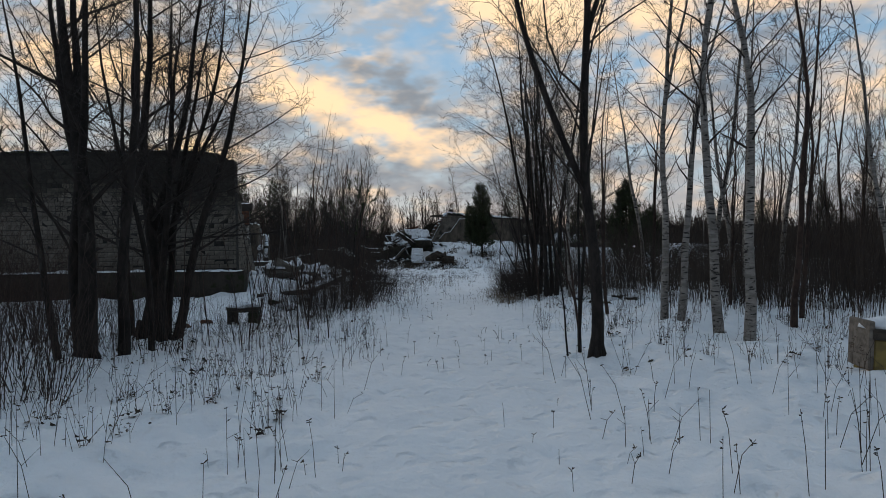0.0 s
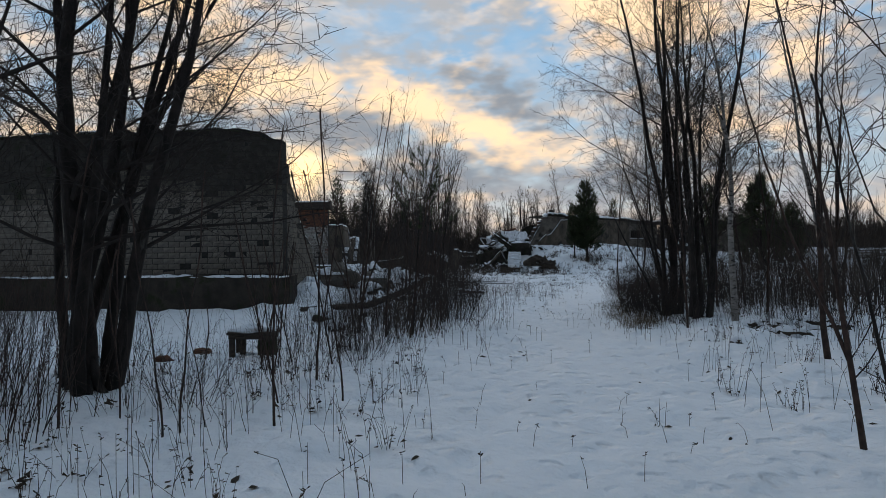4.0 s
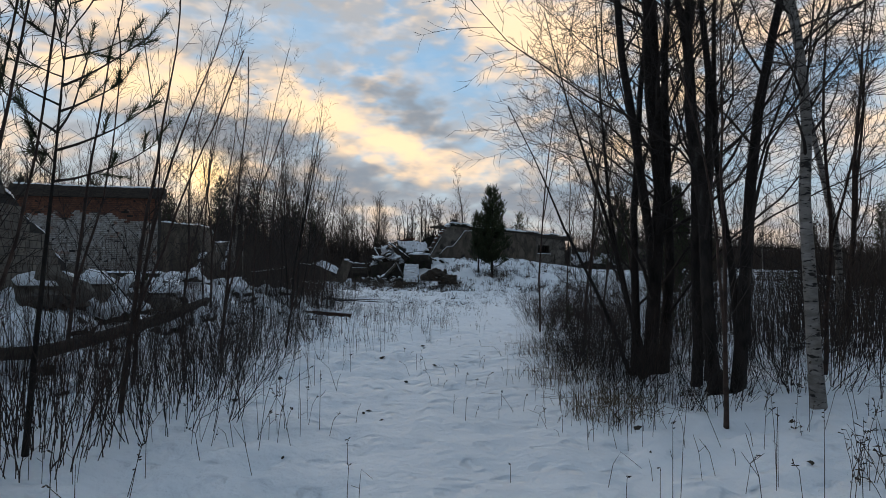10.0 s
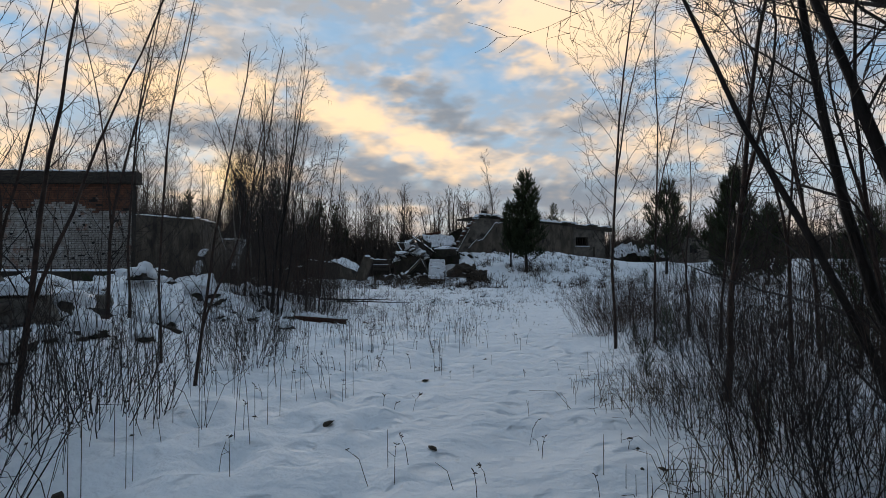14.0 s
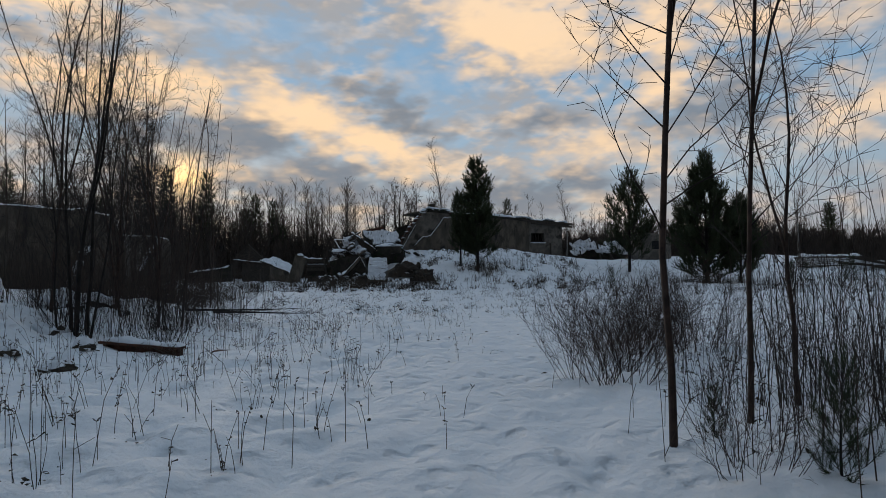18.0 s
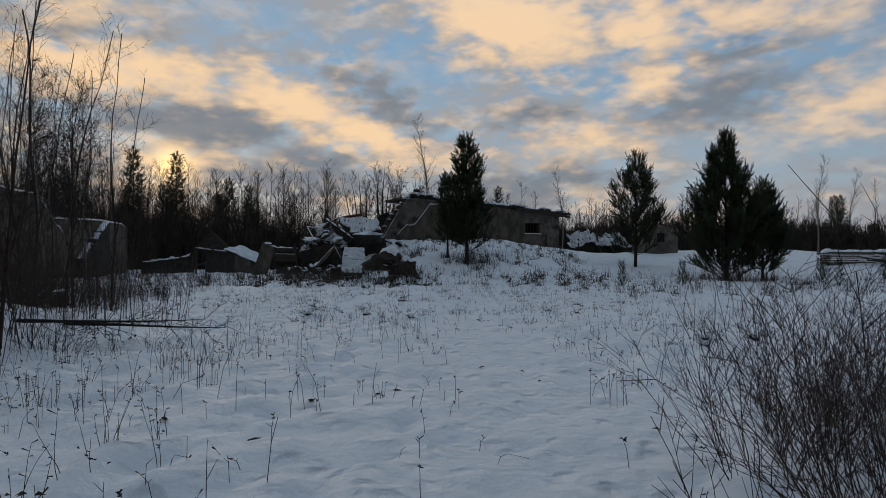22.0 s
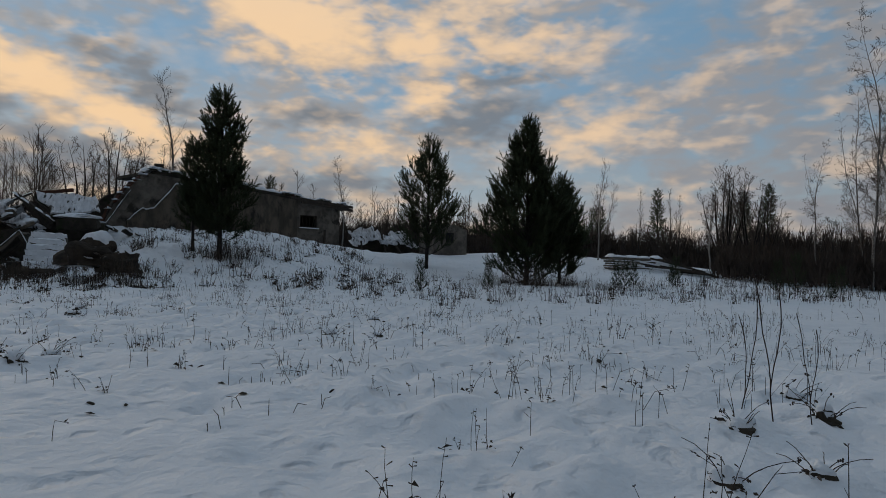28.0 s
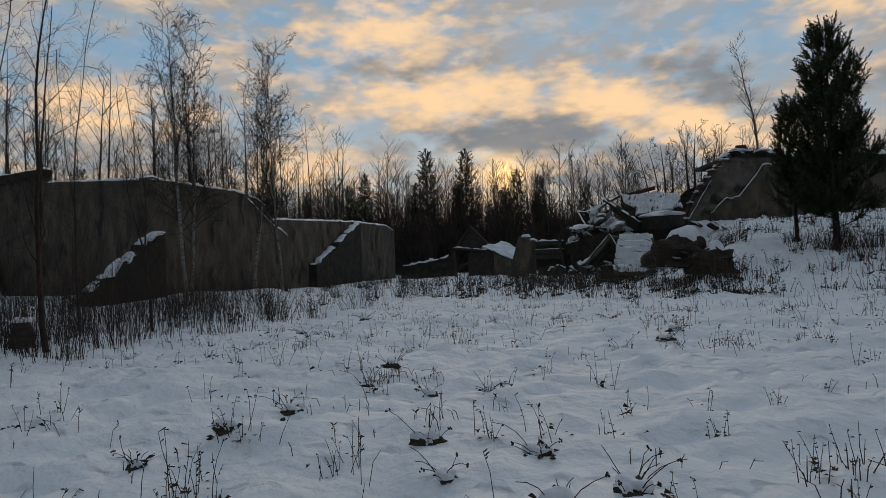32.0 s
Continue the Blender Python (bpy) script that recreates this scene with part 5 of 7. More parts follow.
# single tree on the right at the start
CLEAR[:] = 2.31, 9.25
put(bare_tree("alder_tree", "dark tree leaning over the path with a forked top", 14, 10.0, 0.098, (-0.02, 0.02), ((0.27, -0.24, 0.05, 1.05), (0.50, 0.18, 0.05, 0.9)), 22, 0.36, 46, 0.09, 3, 0.25, stems=((-0.22, 0.25, -0.02, 0.0, 5.2, 0.03), (-0.42, 0.1, -0.14, 0.0, 3.0, 0.018), (-0.15, 0.5, 0.05, 0.05, 6.0, 0.035))), 2.31, 9.25)
# alder clump on the right
CLEAR[:] = 3.4, 22.9
put(bare_tree("alder_tree", "stout dark alder with several upright stems", 21, 10.5, 0.11, (-0.01, 0.02), ((0.13, -0.16, -0.04, 1.0), (0.17, 0.12, 0.08, 0.95), (0.26, -0.14, 0.1, 0.95)), 21, 0.42, 54, 0.06, 3, 0.10,
              stems=((0.20, 0.05, 0.03, 0.0, 9.5, 0.085), (-0.18, 0.12, -0.05, 0.03, 9.2, 0.07), (-0.1, -0.15, -0.34, -0.12, 6.0, 0.045), (-0.2, 0.0, -0.55, 0.05, 4.6, 0.035), (0.1, 0.3, -0.2, 0.2, 7.0, 0.05))), 3.4, 22.9)
CLEAR[:] = 3.68, 21.3
put(bare_tree("alder_tree", "twin-stemmed dark alder by the trodden path", 22, 10.5, 0.082, (-0.03, 0.0), ((0.22, -0.12, 0.05, 1.0),), 17, 0.36, 52, 0.06, 3, 0.16, stems=((0.24, 0.04, 0.03, 0.02, 10.2, 0.088), (0.32, 0.16, 0.06, 0.03, 9.5, 0.055))), 3.68, 21.3)
CLEAR[:] = 3.62, 21.8
put(bare_tree("alder_tree", "slim upright alder in the clump", 23, 9.0, 0.075, (0.0, 0.0), (), 14, 0.28, 40, 0.12, 3, 0.3, stems=((0.30, 0.3, 0.03, 0.0, 9.2, 0.075),)), 3.62, 21.8)
CLEAR[:] = None, None
# birches
birch_a = bare_tree("birch_tree", "slender birch with pale bark and dark marks", 31, 11.0, 0.105, (-0.02, 0.0), (), 26, 0.20, 45, 0.05, 3, 0.32, BIRCH, None, 0.0035, droop=0.01)
birch_b = bare_tree("birch_tree", "slender birch with pale bark and dark marks", 32, 10.0, 0.090, (-0.03, 0.01), ((0.5, 0.12, 0.0, 0.9),), 26, 0.20, 45, 0.05, 3, 0.30, BIRCH, None, 0.0035, droop=0.01)
birch_c = bare_tree("birch_tree", "young thin birch with a light airy crown", 33, 8.0, 0.026, (0.0, 0.0), ((0.35, 0.15, 0.0, 0.8),), 34, 0.22, 46, 0.06, 3, 0.18, BARK_RED, None, 0.003, droop=0.01)
put(birch_a, 5.42, 12.0, 0)
put(birch_b, 5.12, 14.2, 60)
put(birch_c, 2.74, 29.1, 20, 1.05)
again(birch_a, 5.52, 11.05, 190, 0.96)
again(birch_b, 5.36, 13.9, 140, 1.02)
again(birch_b, 4.2, 20.15, 250, 0.85)
again(birch_c, -6.55, 31.4, 75, 1.1)
again(birch_c, 3.45, 29.5, 300, 0.85)
birch_d = bare_tree("birch_tree", "slender white birch with a fan of fine twigs", 34, 8.4, 0.06, (0.01, 0.0), ((0.40, 0.14, 0.0, 0.95), (0.5, -0.14, 0.05, 0.9)), 40, 0.30, 46, 0.07, 3, 0.26, BIRCH, TWIG, 0.007, droop=0.01)
put(birch_d, -14.6, 57.3, 130, 1.2)
again(birch_d, -16.9, 62.6, 30, 1.25)
again(birch_d, -16.3, 63.6, 250, 1.1)
again(birch_d, -15.3, 58.1, 310, 1.0)
# leaning slim trees and saplings
slim_a = bare_tree("young_tree", "slim leafless young tree", 41, 7.0, 0.05, (-0.10, 0.03), ((0.2, 0.12, 0.08, 0.85),), 24, 0.26, 45, 0.09, 3, 0.2, BARK_RED, None, 0.0035)
slim_b = bare_tree("young_tree", "slim leafless young tree", 42, 6.0, 0.032, (0.03, 0.02), ((0.3, 0.14, 0.05, 0.9),), 22, 0.28, 42, 0.10, 3, 0.15, BARK_RED, None, 0.0035)
slim_c = bare_tree("young_tree", "slim leafless young tree", 43, 4.6, 0.028, (0.0, 0.02), ((0.2, -0.14, 0.05, 0.9),), 18, 0.26, 38, 0.12, 2, 0.15, BARK_RED, None, 0.003)
sap = bare_tree("sapling", "thin leafless sapling standing in the snow", 44, 2.7, 0.014, (0.04, 0.0), (), 9, 0.22, 34, 0.14, 1, 0.25, BARK_RED, None, 0.0028, category="sapling")
sap2 = bare_tree("sapling", "thin leafless sapling standing in the snow", 45, 2.2, 0.012, (-0.08, 0.03), ((0.3, 0.15, 0.1, 0.9),), 8, 0.26, 34, 0.14, 1, 0.2, BARK_RED, None, 0.0028, category="sapling")
put(slim_a, 4.25, 15.8, 0)
put(slim_b, 2.95, 25.35, 30, 1.1)
put(slim_c, 2.45, 10.9, 0)
put(sap, -2.4, 12.6, 0)
put(sap2, -3.05, 12.3, 0)
again(slim_b, 4.3, 30.3, 160, 0.75)
again(slim_c, 3.1, 19.8, 100, 1.0)
again(slim_b, -3.2, 17.6, 40, 0.75)
again(slim_c, -2.75, 17.85, 210, 0.9)
again(sap, -2.95, 13.2, 90, 1.3)
again(sap, -2.75, 11.5, 250, 1.15)
again(sap2, -3.3, 14.9, 20, 1.4)
rng = random.Random(77)
SLIM = (slim_b, slim_c, slim_a, birch_c)
wood_a = bare_tree("wood_tree", "slender leafless tree in the wood beside the path", 46, 7.5, 0.06, (-0.04, 0.02), ((0.3, 0.14, 0.05, 0.9),), 20, 0.27, 42, 0.09, 2, 0.2, BARK_RED, None, 0.006, sides=5)
wood_b = bare_tree("wood_birch", "slender birch in the wood beside the path", 47, 9.5, 0.08, (0.02, 0.02), (), 26, 0.2, 45, 0.06, 2, 0.3, BIRCH, None, 0.006, sides=6)
put(wood_a, 8.2, 14.0)
put(wood_b, 8.8, 18.5)
# left bank behind the shrubs
for x, y, k, s in ((-3.0, 20.4, 1, 1.1), (-3.7, 22.0, 0, 0.95), (-3.9, 27.7, 3, 0.85), (-3.4, 24.3, 1, 1.2), (-4.6, 25.5, 0, 0.9), (-5.2, 28.5, 0, 1.05), (-5.6, 23.6, 1, 1.3), (-4.2, 19.0, 1, 1.2), (-4.9, 21.0, 1, 1.1), (-2.9, 26.6, 1, 0.9),
                   (-5.9, 38.8, 1, 1.2), (-6.4, 40.1, 0, 1.1), (-5.2, 39.4, 0, 1.0), (-7.2, 41.8, 1, 1.3), (-6.7, 37.8, 0, 1.3), (-6.9, 39.0, 0, 1.25), (-6.2, 39.4, 3, 1.0), (-6.0, 41.3, 0, 1.15), (-5.4, 38.2, 1, 1.3), (-7.6, 44.5, 3, 1.05), (-7.0, 47.6, 0, 1.25), (-8.3, 46.0, 0, 1.2), (-5.0, 40.2, 1, 1.25), (-6.6, 43.0, 1, 1.5),
                   (-8.6, 48.2, 0, 1.35), (-9.7, 48.6, 0, 1.45), (-9.3, 50.0, 2, 1.1), (-10.3, 49.0, 0, 1.2), (-10.8, 51.5, 3, 1.0), (-9.9, 52.6, 0, 1.0)):
    again(SLIM[k], x, y, rng.uniform(0, 360), s)
# right wood, thinning out where the field opens
for i in range(46):
    x, y = rng.uniform(6.2, 17.0), rng.uniform(9.0, 30.0)
    if x < 6.5 + 0.08 * (y - 9) or (y < 11.5 and x < 10):
        continue
    again((wood_a, wood_a, wood_b, wood_a, wood_b)[i % 5], x, y, rng.uniform(0, 360), rng.uniform(0.8, 1.25))
for x, y, s in ((5.0, 24.6, 1.2), (5.6, 22.4, 1.1), (6.2, 26.0, 1.2), (4.4, 27.0, 0.9), (4.6, 25.5, 1.0), (5.2, 27.8, 1.05), (4.1, 28.5, 0.8)):
    again(slim_b, x, y, rng.uniform(0, 360), s)


def shrub(seed, height, count, spread_r, mat, lean=0.30, twigs=6, curl=0.05, fine=0, crook=0.16):
    """A many-stemmed leafless bush: its stems, and the twigs on them."""
    r = random.Random(seed)
    g, w = Geo(), Geo()
    n = 6
    for i in range(count):
        a, d = r.uniform(0, 2 * math.pi), spread_r * math.sqrt(r.random())
        h = height * r.uniform(0.45, 1.08)
        o = (math.cos(a) * d, math.sin(a) * d, -0.12)
        pts = wander(o, (math.cos(a) * lean * r.uniform(0.1, 1.4), math.sin(a) * lean * r.uniform(0.1, 1.4), 1), h, n, r, curl, crook)
        rad = r.uniform(0.0030, 0.0066) * (0.7 + 0.2 * height)
        g.tube(pts, [max(0.0018, rad * (1 - 0.8 * k / n)) for k in range(n + 1)], 3, False)
        for j in range(twigs):
            p, dd = point_on(pts, 0.22 + 0.75 * (j + r.random()) / twigs)
            k = 2 if fine else 1
            q = wander(p, side_way(dd, r, 40), h * r.uniform(0.10, 0.32), k, r, 0.12, 0.25)
            w.tube(q, [rad * 0.45, rad * 0.35, 0.0014][-k - 1:], 3, False)
            for _ in range(fine):
                e, de = point_on(q, r.uniform(0.3, 0.95))
                w.tube(wander(e, side_way(de, r, 42), h * r.uniform(0.06, 0.15), 1, r, 0.05, 0.2), [0.0018, 0.0012], 3, False)
    return g.mesh("stems", mat), w.mesh("twigs", mat)


SHRUBS = [shrub(51, 1.9, 46, 0.55, BARK_RED), shrub(52, 1.5, 40, 0.5, TWIG, 0.6, 7, 0.05, 1), shrub(53, 2.3, 28, 0.5, BARK_RED, 0.42, 7, 0.06), shrub(54, 1.1, 50, 0.45, TWIG, 0.5), shrub(55, 1.7, 54, 0.7, TWIG, 0.6, 8, 0.04, 1), shrub(56, 1.5, 36, 0.42, BARK_RED, 0.7, 8, 0.10, 2, 0.2)]


def plant(kind, x, y, scale=1.0, turn=0.0, label="leafless bush with many thin dark stems"):
    ob = thing("bush", label, "bush", pose(x, y, base_height(x, y), 0, 0, turn) @ Matrix.Diagonal((scale, scale, scale, 1)), "bushes by the path")
    for name, me in zip(("stem_clump", "crown"), SHRUBS[kind]):
        new(name, me).parent = ob
    return ob


for x, y, k, s in ((-3.3, 13.4, 2, 0.75), (-2.9, 15.0, 1, 0.7), (-3.5, 15.9, 2, 0.75), (-4.2, 12.2, 1, 0.7), (-6.9, 14.6, 2, 0.8), (-2.6, 18.6, 0, 1.0), (-2.3, 19.8, 4, 0.9), (-2.5, 21.0, 0, 1.0), (-2.4, 22.4, 1, 1.0), (-3.3, 18.0, 2, 1.0), (-3.5, 19.9, 2, 1.0), (-3.6, 21.6, 0, 1.1), (-3.3, 23.4, 1, 1.1), (-2.7, 24.4, 3, 1.2), (-3.4, 25.4, 1, 1.0), 
                   (-2.6, 27.9, 1, 0.8), (-3.2, 29.2, 3, 1.0), (-4.0, 30.4, 1, 0.8), (-3.1, 16.2, 3, 0.9), (-6.2, 11.4, 0, 0.9), (-5.1, 10.6, 2, 0.9), (-5.2, 8.2, 2, 0.95), (-4.9, 7.0, 2, 1.0), (-5.5, 6.2, 2, 1.0), (-6.4, 8.4, 2, 1.1), (-6.0, 7.2, 2, 1.1), (-7.2, 10.4, 2, 1.1), (-7.6, 12.2, 2, 1.0),
                   (2.2, 24.4, 4, 0.5), (2.3, 23.4, 1, 0.65), (2.4, 22.6, 4, 0.6), (2.9, 24.2, 5, 0.65), (2.9, 21.9, 5, 0.8), (3.1, 23.0, 4, 0.8), (3.6, 20.6, 1, 0.8), (4.4, 22.4, 4, 0.9), (2.5, 21.3, 1, 0.75), (2.7, 22.2, 4, 0.8), (2.9, 20.7, 3, 0.8), (2.7, 23.2, 0, 0.85), (3.2, 24.4, 1, 0.9), (3.1, 25.6, 4, 0.6), (3.7, 26.3, 2, 0.7), (4.2, 23.6, 2, 1.0), (4.9, 21.4, 1, 1.0), (5.6, 19.6, 3, 1.2), (5.9, 23.8, 2, 1.0), (4.8, 19.0, 3, 0.8),
                   (3.3, 31.9, 5, 0.85), (3.75, 34.3, 5, 0.8), (4.6, 34.9, 5, 0.85), (4.3, 34.0, 4, 0.7), (3.5, 32.7, 5, 0.8), (2.95, 31.9, 5, 0.75), (3.9, 33.5, 5, 0.85), (4.9, 33.6, 5, 0.95), (5.3, 34.4, 1, 0.9), (5.0, 35.2, 5, 0.8), (2.9, 28.6, 5, 0.55), (3.7, 28.9, 1, 0.5), (3.6, 27.6, 2, 0.6), (4.3, 28.8, 1, 0.7), (4.9, 30.6, 2, 0.7), (5.6, 32.0, 2, 0.7),
                   (-6.3, 37.4, 0, 1.0), (-5.6, 36.9, 1, 1.0), (-4.9, 36.6, 0, 0.9), (-5.3, 38.6, 2, 1.0), (-4.3, 37.2, 1, 1.0), (-6.0, 39.6, 2, 1.0), (-4.6, 38.9, 0, 0.9), (-5.2, 41.0, 2, 1.0), (-3.8, 36.4, 3, 1.0), (-6.8, 41.4, 2, 1.0), (-4.4, 40.4, 1, 0.8), (-7.4, 38.6, 1, 1.0), (-6.4, 44.0, 2, 1.0), (-7.6, 46.8, 2, 1.0), (-7.9, 49.2, 0, 1.0), (-9.0, 51.2, 2, 1.0), (-8.2, 53.0, 0, 1.0), (-10.4, 50.2, 2, 1.1), (-11.6, 52.4, 2, 1.1), (-10.6, 54.4, 0, 1.2), (-12.6, 55.6, 2, 1.1), (-9.4, 56.0, 1, 1.0), (-13.8, 54.0, 2, 1.2), (-11.2, 57.4, 0, 1.0), (-8.6, 58.6, 1, 0.9), (-15.0, 56.2, 2, 1.0)):
    plant(k, x + rng.uniform(-0.15, 0.15), y, s, rng.uniform(0, 360))
for i in range(30):
    x, y = rng.uniform(6.4, 18.0), rng.uniform(7.0, 31.0)
    plant(rng.choice((0, 1, 2, 2)), x, y, rng.uniform(0.8, 1.2), rng.uniform(0, 360))
for i in range(30):
    x, y = rng.uniform(-12.0, -6.6), rng.uniform(4.0, 14.0)
    plant(2, x, y, rng.uniform(0.9, 1.25), rng.uniform(0, 360))
for i in range(16):
    x, y = rng.uniform(-5.4, -3.0), rng.uniform(5.5, 16.0)
    if x > -3.6 and y < 11:
        continue
    again((sap, sap2)[i % 2], x - 0.4, y, rng.uniform(0, 360), rng.uniform(0.6, 1.15))


# ---- conifers ----
def shoot(g, p, d, length, needle, count, rng, width):
    """A twig bristling with needles."""
    d = Vector(d).normalized()
    o = d.orthogonal().normalized()
    for i in range(count):
        u = (i + 0.5) / count
        a = i * 2.4 + rng.uniform(-0.3, 0.3)
        w = Matrix.Rotation(a, 3, d) @ o
        b = Vector(p) + d * (length * u)
        way = (d * 0.75 + w * 0.8).normalized()
        s = d.cross(w) * width
        tip = b + way * needle
        k = len(g.v)
        g.v.extend([tuple(b - s), tuple(b + s), tuple(tip)])
        g.f.append((k, k + 1, k + 2))


def pine(seed, height, width, whorls, label, bare=0.12, shoots=9, needle=0.14, wid=0.026, up=0.75, category="pine tree", tuft=18, lean=0.0, girth=0.016, low=0.28, tip=0.6, shoot_len=0.5, forks=3):
    """A young pine: trunk, whorls of boughs that curve upwards and fork, needle-clad shoots."""
    r = random.Random(seed)
    ob = thing("pine_tree", label, category, Matrix())
    t, b, n = Geo(), Geo(), Geo()
    pts = wander((0, 0, -0.3), (lean, 0, 1), height * 0.96 + 0.3, 8, r, 0.1 if not lean else 0.0, 0.03)
    t.tube(pts, [girth * height * (1 - 0.93 * k / 8) for k in range(9)], 7)
    t.make("trunk", BARK, ob, smooth=True)

    def clothe(q, L):
        m = max(1, int(shoots * (0.25 + L)))
        for i in range(m):
            v = 0.3 + 0.7 * (i + r.random()) / m
            c, d = point_on(q, min(v, 0.99))
            sd = (side_way(d, r, 42) + Vector((0, 0, r.uniform(0.5, 1.7) * up))).normalized()
            shoot(n, c, sd, shoot_len * r.uniform(0.6, 1.25), needle * r.uniform(0.8, 1.2), tuft, r, wid)
        c, d = point_on(q, 0.99)
        shoot(n, c, d + Vector((0, 0, 1.1 * up)), shoot_len * 1.25, needle, tuft + 3, r, wid)

    total = int(whorls * 5.5)
    for w in range(total):
        u = bare + (0.985 - bare) * ((w + r.uniform(0, 1)) / total)
        p, _ = point_on(pts, u)
        k = (u - bare) / (1 - bare)
        reach = width * (0.62 + 0.38 * smoothstep(0.0, low, k)) * max(0.0, 1 - k) ** tip * (1 + 0.16 * nz(w, seed, 1, 0.7)) + 0.14
        a = w * 2.4 + r.uniform(-0.4, 0.4)
        L = reach * r.uniform(0.6, 1.1)
        q = wander(p, (math.cos(a), math.sin(a), 0.3 * up * (1.4 - k) + 0.7 * k + r.uniform(-0.2, 0.15)), L, 5, r, 0.17 * up, 0.12)
        b.tube(q if forks else [q[0], q[2], q[5]], [max(0.006, 0.016 * L * (1 - 0.8 * i / 5)) for i in (range(6) if forks else (0, 2, 5))], 3, False)
        clothe(q, L)
        for _ in range(forks if L > 0.9 else 0):
            c, d = point_on(q, r.uniform(0.35, 0.8))
            fork = wander(c, side_way(d, r, 45, 0.1), L * r.uniform(0.25, 0.42), 3, r, 0.14 * up, 0.12)
            b.tube(fork, [0.012, 0.009, 0.007, 0.005], 3, False)
            clothe(fork, L * 0.3)
    shoot(n, pts[-1], (0, 0, 1), 0.45, needle, 20, r, wid)
    b.make("crown", TWIG, ob)
    n.make("foliage", NEEDLES, ob)
    return ob


put(pine(61, 8.2, 2.1, 16, "dense dark green pine in front of the ruin", 0.12, 8, tip=0.62), 4.5, 69.9)
put(pine(62, 8.6, 3.3, 13, "open-crowned pine with upturned boughs", 0.12, 5.5, tip=0.75), 17.5, 75.5)
put(pine(63, 9.4, 3.9, 24, "broad dense pine at the edge of the field", 0.03, 8, low=0.2, tip=0.85), 20.5, 67.8)
put(pine(64, 6.4, 2.7, 14, "smaller pine growing beside the broad pine", 0.08, 8, tip=0.8), 23.6, 69.2)
put(pine(65, 5.4, 1.1, 10, "slim pine behind the dense pine", 0.2, 9), 3.3, 71.2)
young = pine(66, 4.0, 0.95, 3.4, "spindly young pine with sparse needle tufts", 0.58, 3, 0.085, 0.004, 0.5, tuft=70, lean=0.10, girth=0.007, shoot_len=0.22)
put(young, -2.9, 18.8)
tiny = pine(67, 1.8, 0.5, 6, "small pine sapling in the undergrowth", 0.12, 7, 0.10, 0.005, category="sapling", tuft=30, shoot_len=0.24)
put(tiny, 2.55, 26.6, 0, 0.24)
for x, y, s in ((3.3, 28.3, 0.36), (3.1, 29.3, 0.2), (5.2, 27.0, 1.0), (24.5, 64.4, 0.8), (29.5, 66.0, 0.9), (28.4, 65.0, 0.7), (12.0, 62.0, 0.7), (2.7, 24.0, 0.22), (25.3, 66.1, 0.75), (26.1, 65.6, 0.7), (32.4, 61.6, 0.9), (35.0, 62.5, 1.1), (37.4, 61.5, 0.8), (30.4, 57.2, 0.6), (15.4, 62.5, 0.7)):
    again(tiny, x, y, rng.uniform(0, 360), s)
spruce = pine(68, 13.0, 2.1, 24, "tall dark spruce at the wood's edge", 0.05, 4, 0.34, 0.06, 0.08, tuft=5, low=0.1, tip=0.85, shoot_len=0.5, forks=0)
spruce2 = pine(69, 11.0, 1.9, 20, "dark spruce at the wood's edge", 0.05, 4, 0.32, 0.06, 0.12, tuft=5, low=0.1, tip=0.8, shoot_len=0.5, forks=0)
put(spruce, -38.0, 115.0, 0, 1.28)
put(spruce2, -24.7, 114.0, 0, 1.1)
for k, (x, y, s) in enumerate(((-31.7, 115.0, 1.22), (-27.5, 118.0, 0.95), (-43.0, 108.0, 1.0), (-36.0, 120.0, 1.1), (-48, 96, 1.05), (-55, 92, 1.2), (70, 112, 1.0), (62, 118, 0.9), (80, 105, 1.0), (12, 112, 0.8), (-22.5, 116.5, 0.9), (-64, 84, 1.2), (-20, 108, 0.6), (56, 108, 0.8), (74, 96, 0.95), (-18, 104, 0.62), (-23, 106, 0.7), (-28, 105, 0.66), (-33, 104, 0.8), (-15.5, 107, 0.5), (-11, 110, 0.5), (-21, 111, 0.8), (-40, 101, 0.8), (-26, 109, 0.72), (-45, 99, 0.75), (-36, 107, 0.75), (-30.5, 110, 0.8))):
    again((spruce, spruce2)[k % 2], x, y, rng.uniform(0, 360), s)

# ---- far woods ----
far_a = bare_tree("far_birch", "tall leafless birch at the wood's edge", 71, 13.0, 0.12, (0.02, 0.0), (), 34, 0.20, 38, 0.10, 2, 0.3, BIRCH, TWIG_HAZED, 0.012, sides=5)
far_b = bare_tree("far_tree", "broad leafless tree at the wood's edge", 72, 9.0, 0.16, (0.0, 0.0), ((0.08, 0.3, 0.1, 1.0), (0.12, -0.3, 0.0, 1.0), (0.1, 0.05, -0.3, 1.0), (0.2, 0.2, 0.2, 1.0)), 9, 0.34, 36, 0.08, 3, 0.12, BARK, TWIG_HAZED, 0.015, sides=5)
far_c = bare_tree("far_tree", "thin leafless tree at the wood's edge", 73, 11.0, 0.09, (0.03, 0.0), (), 28, 0.18, 34, 0.14, 2, 0.35, BARK, TWIG_HAZED, 0.012, sides=5)
put(far_a, 2.0, 82.6, 0, 0.80, -0.3)
put(far_b, -5.0, 98.0, 0, 1.05)
put(far_c, -30.0, 108.0, 0, 1.1)
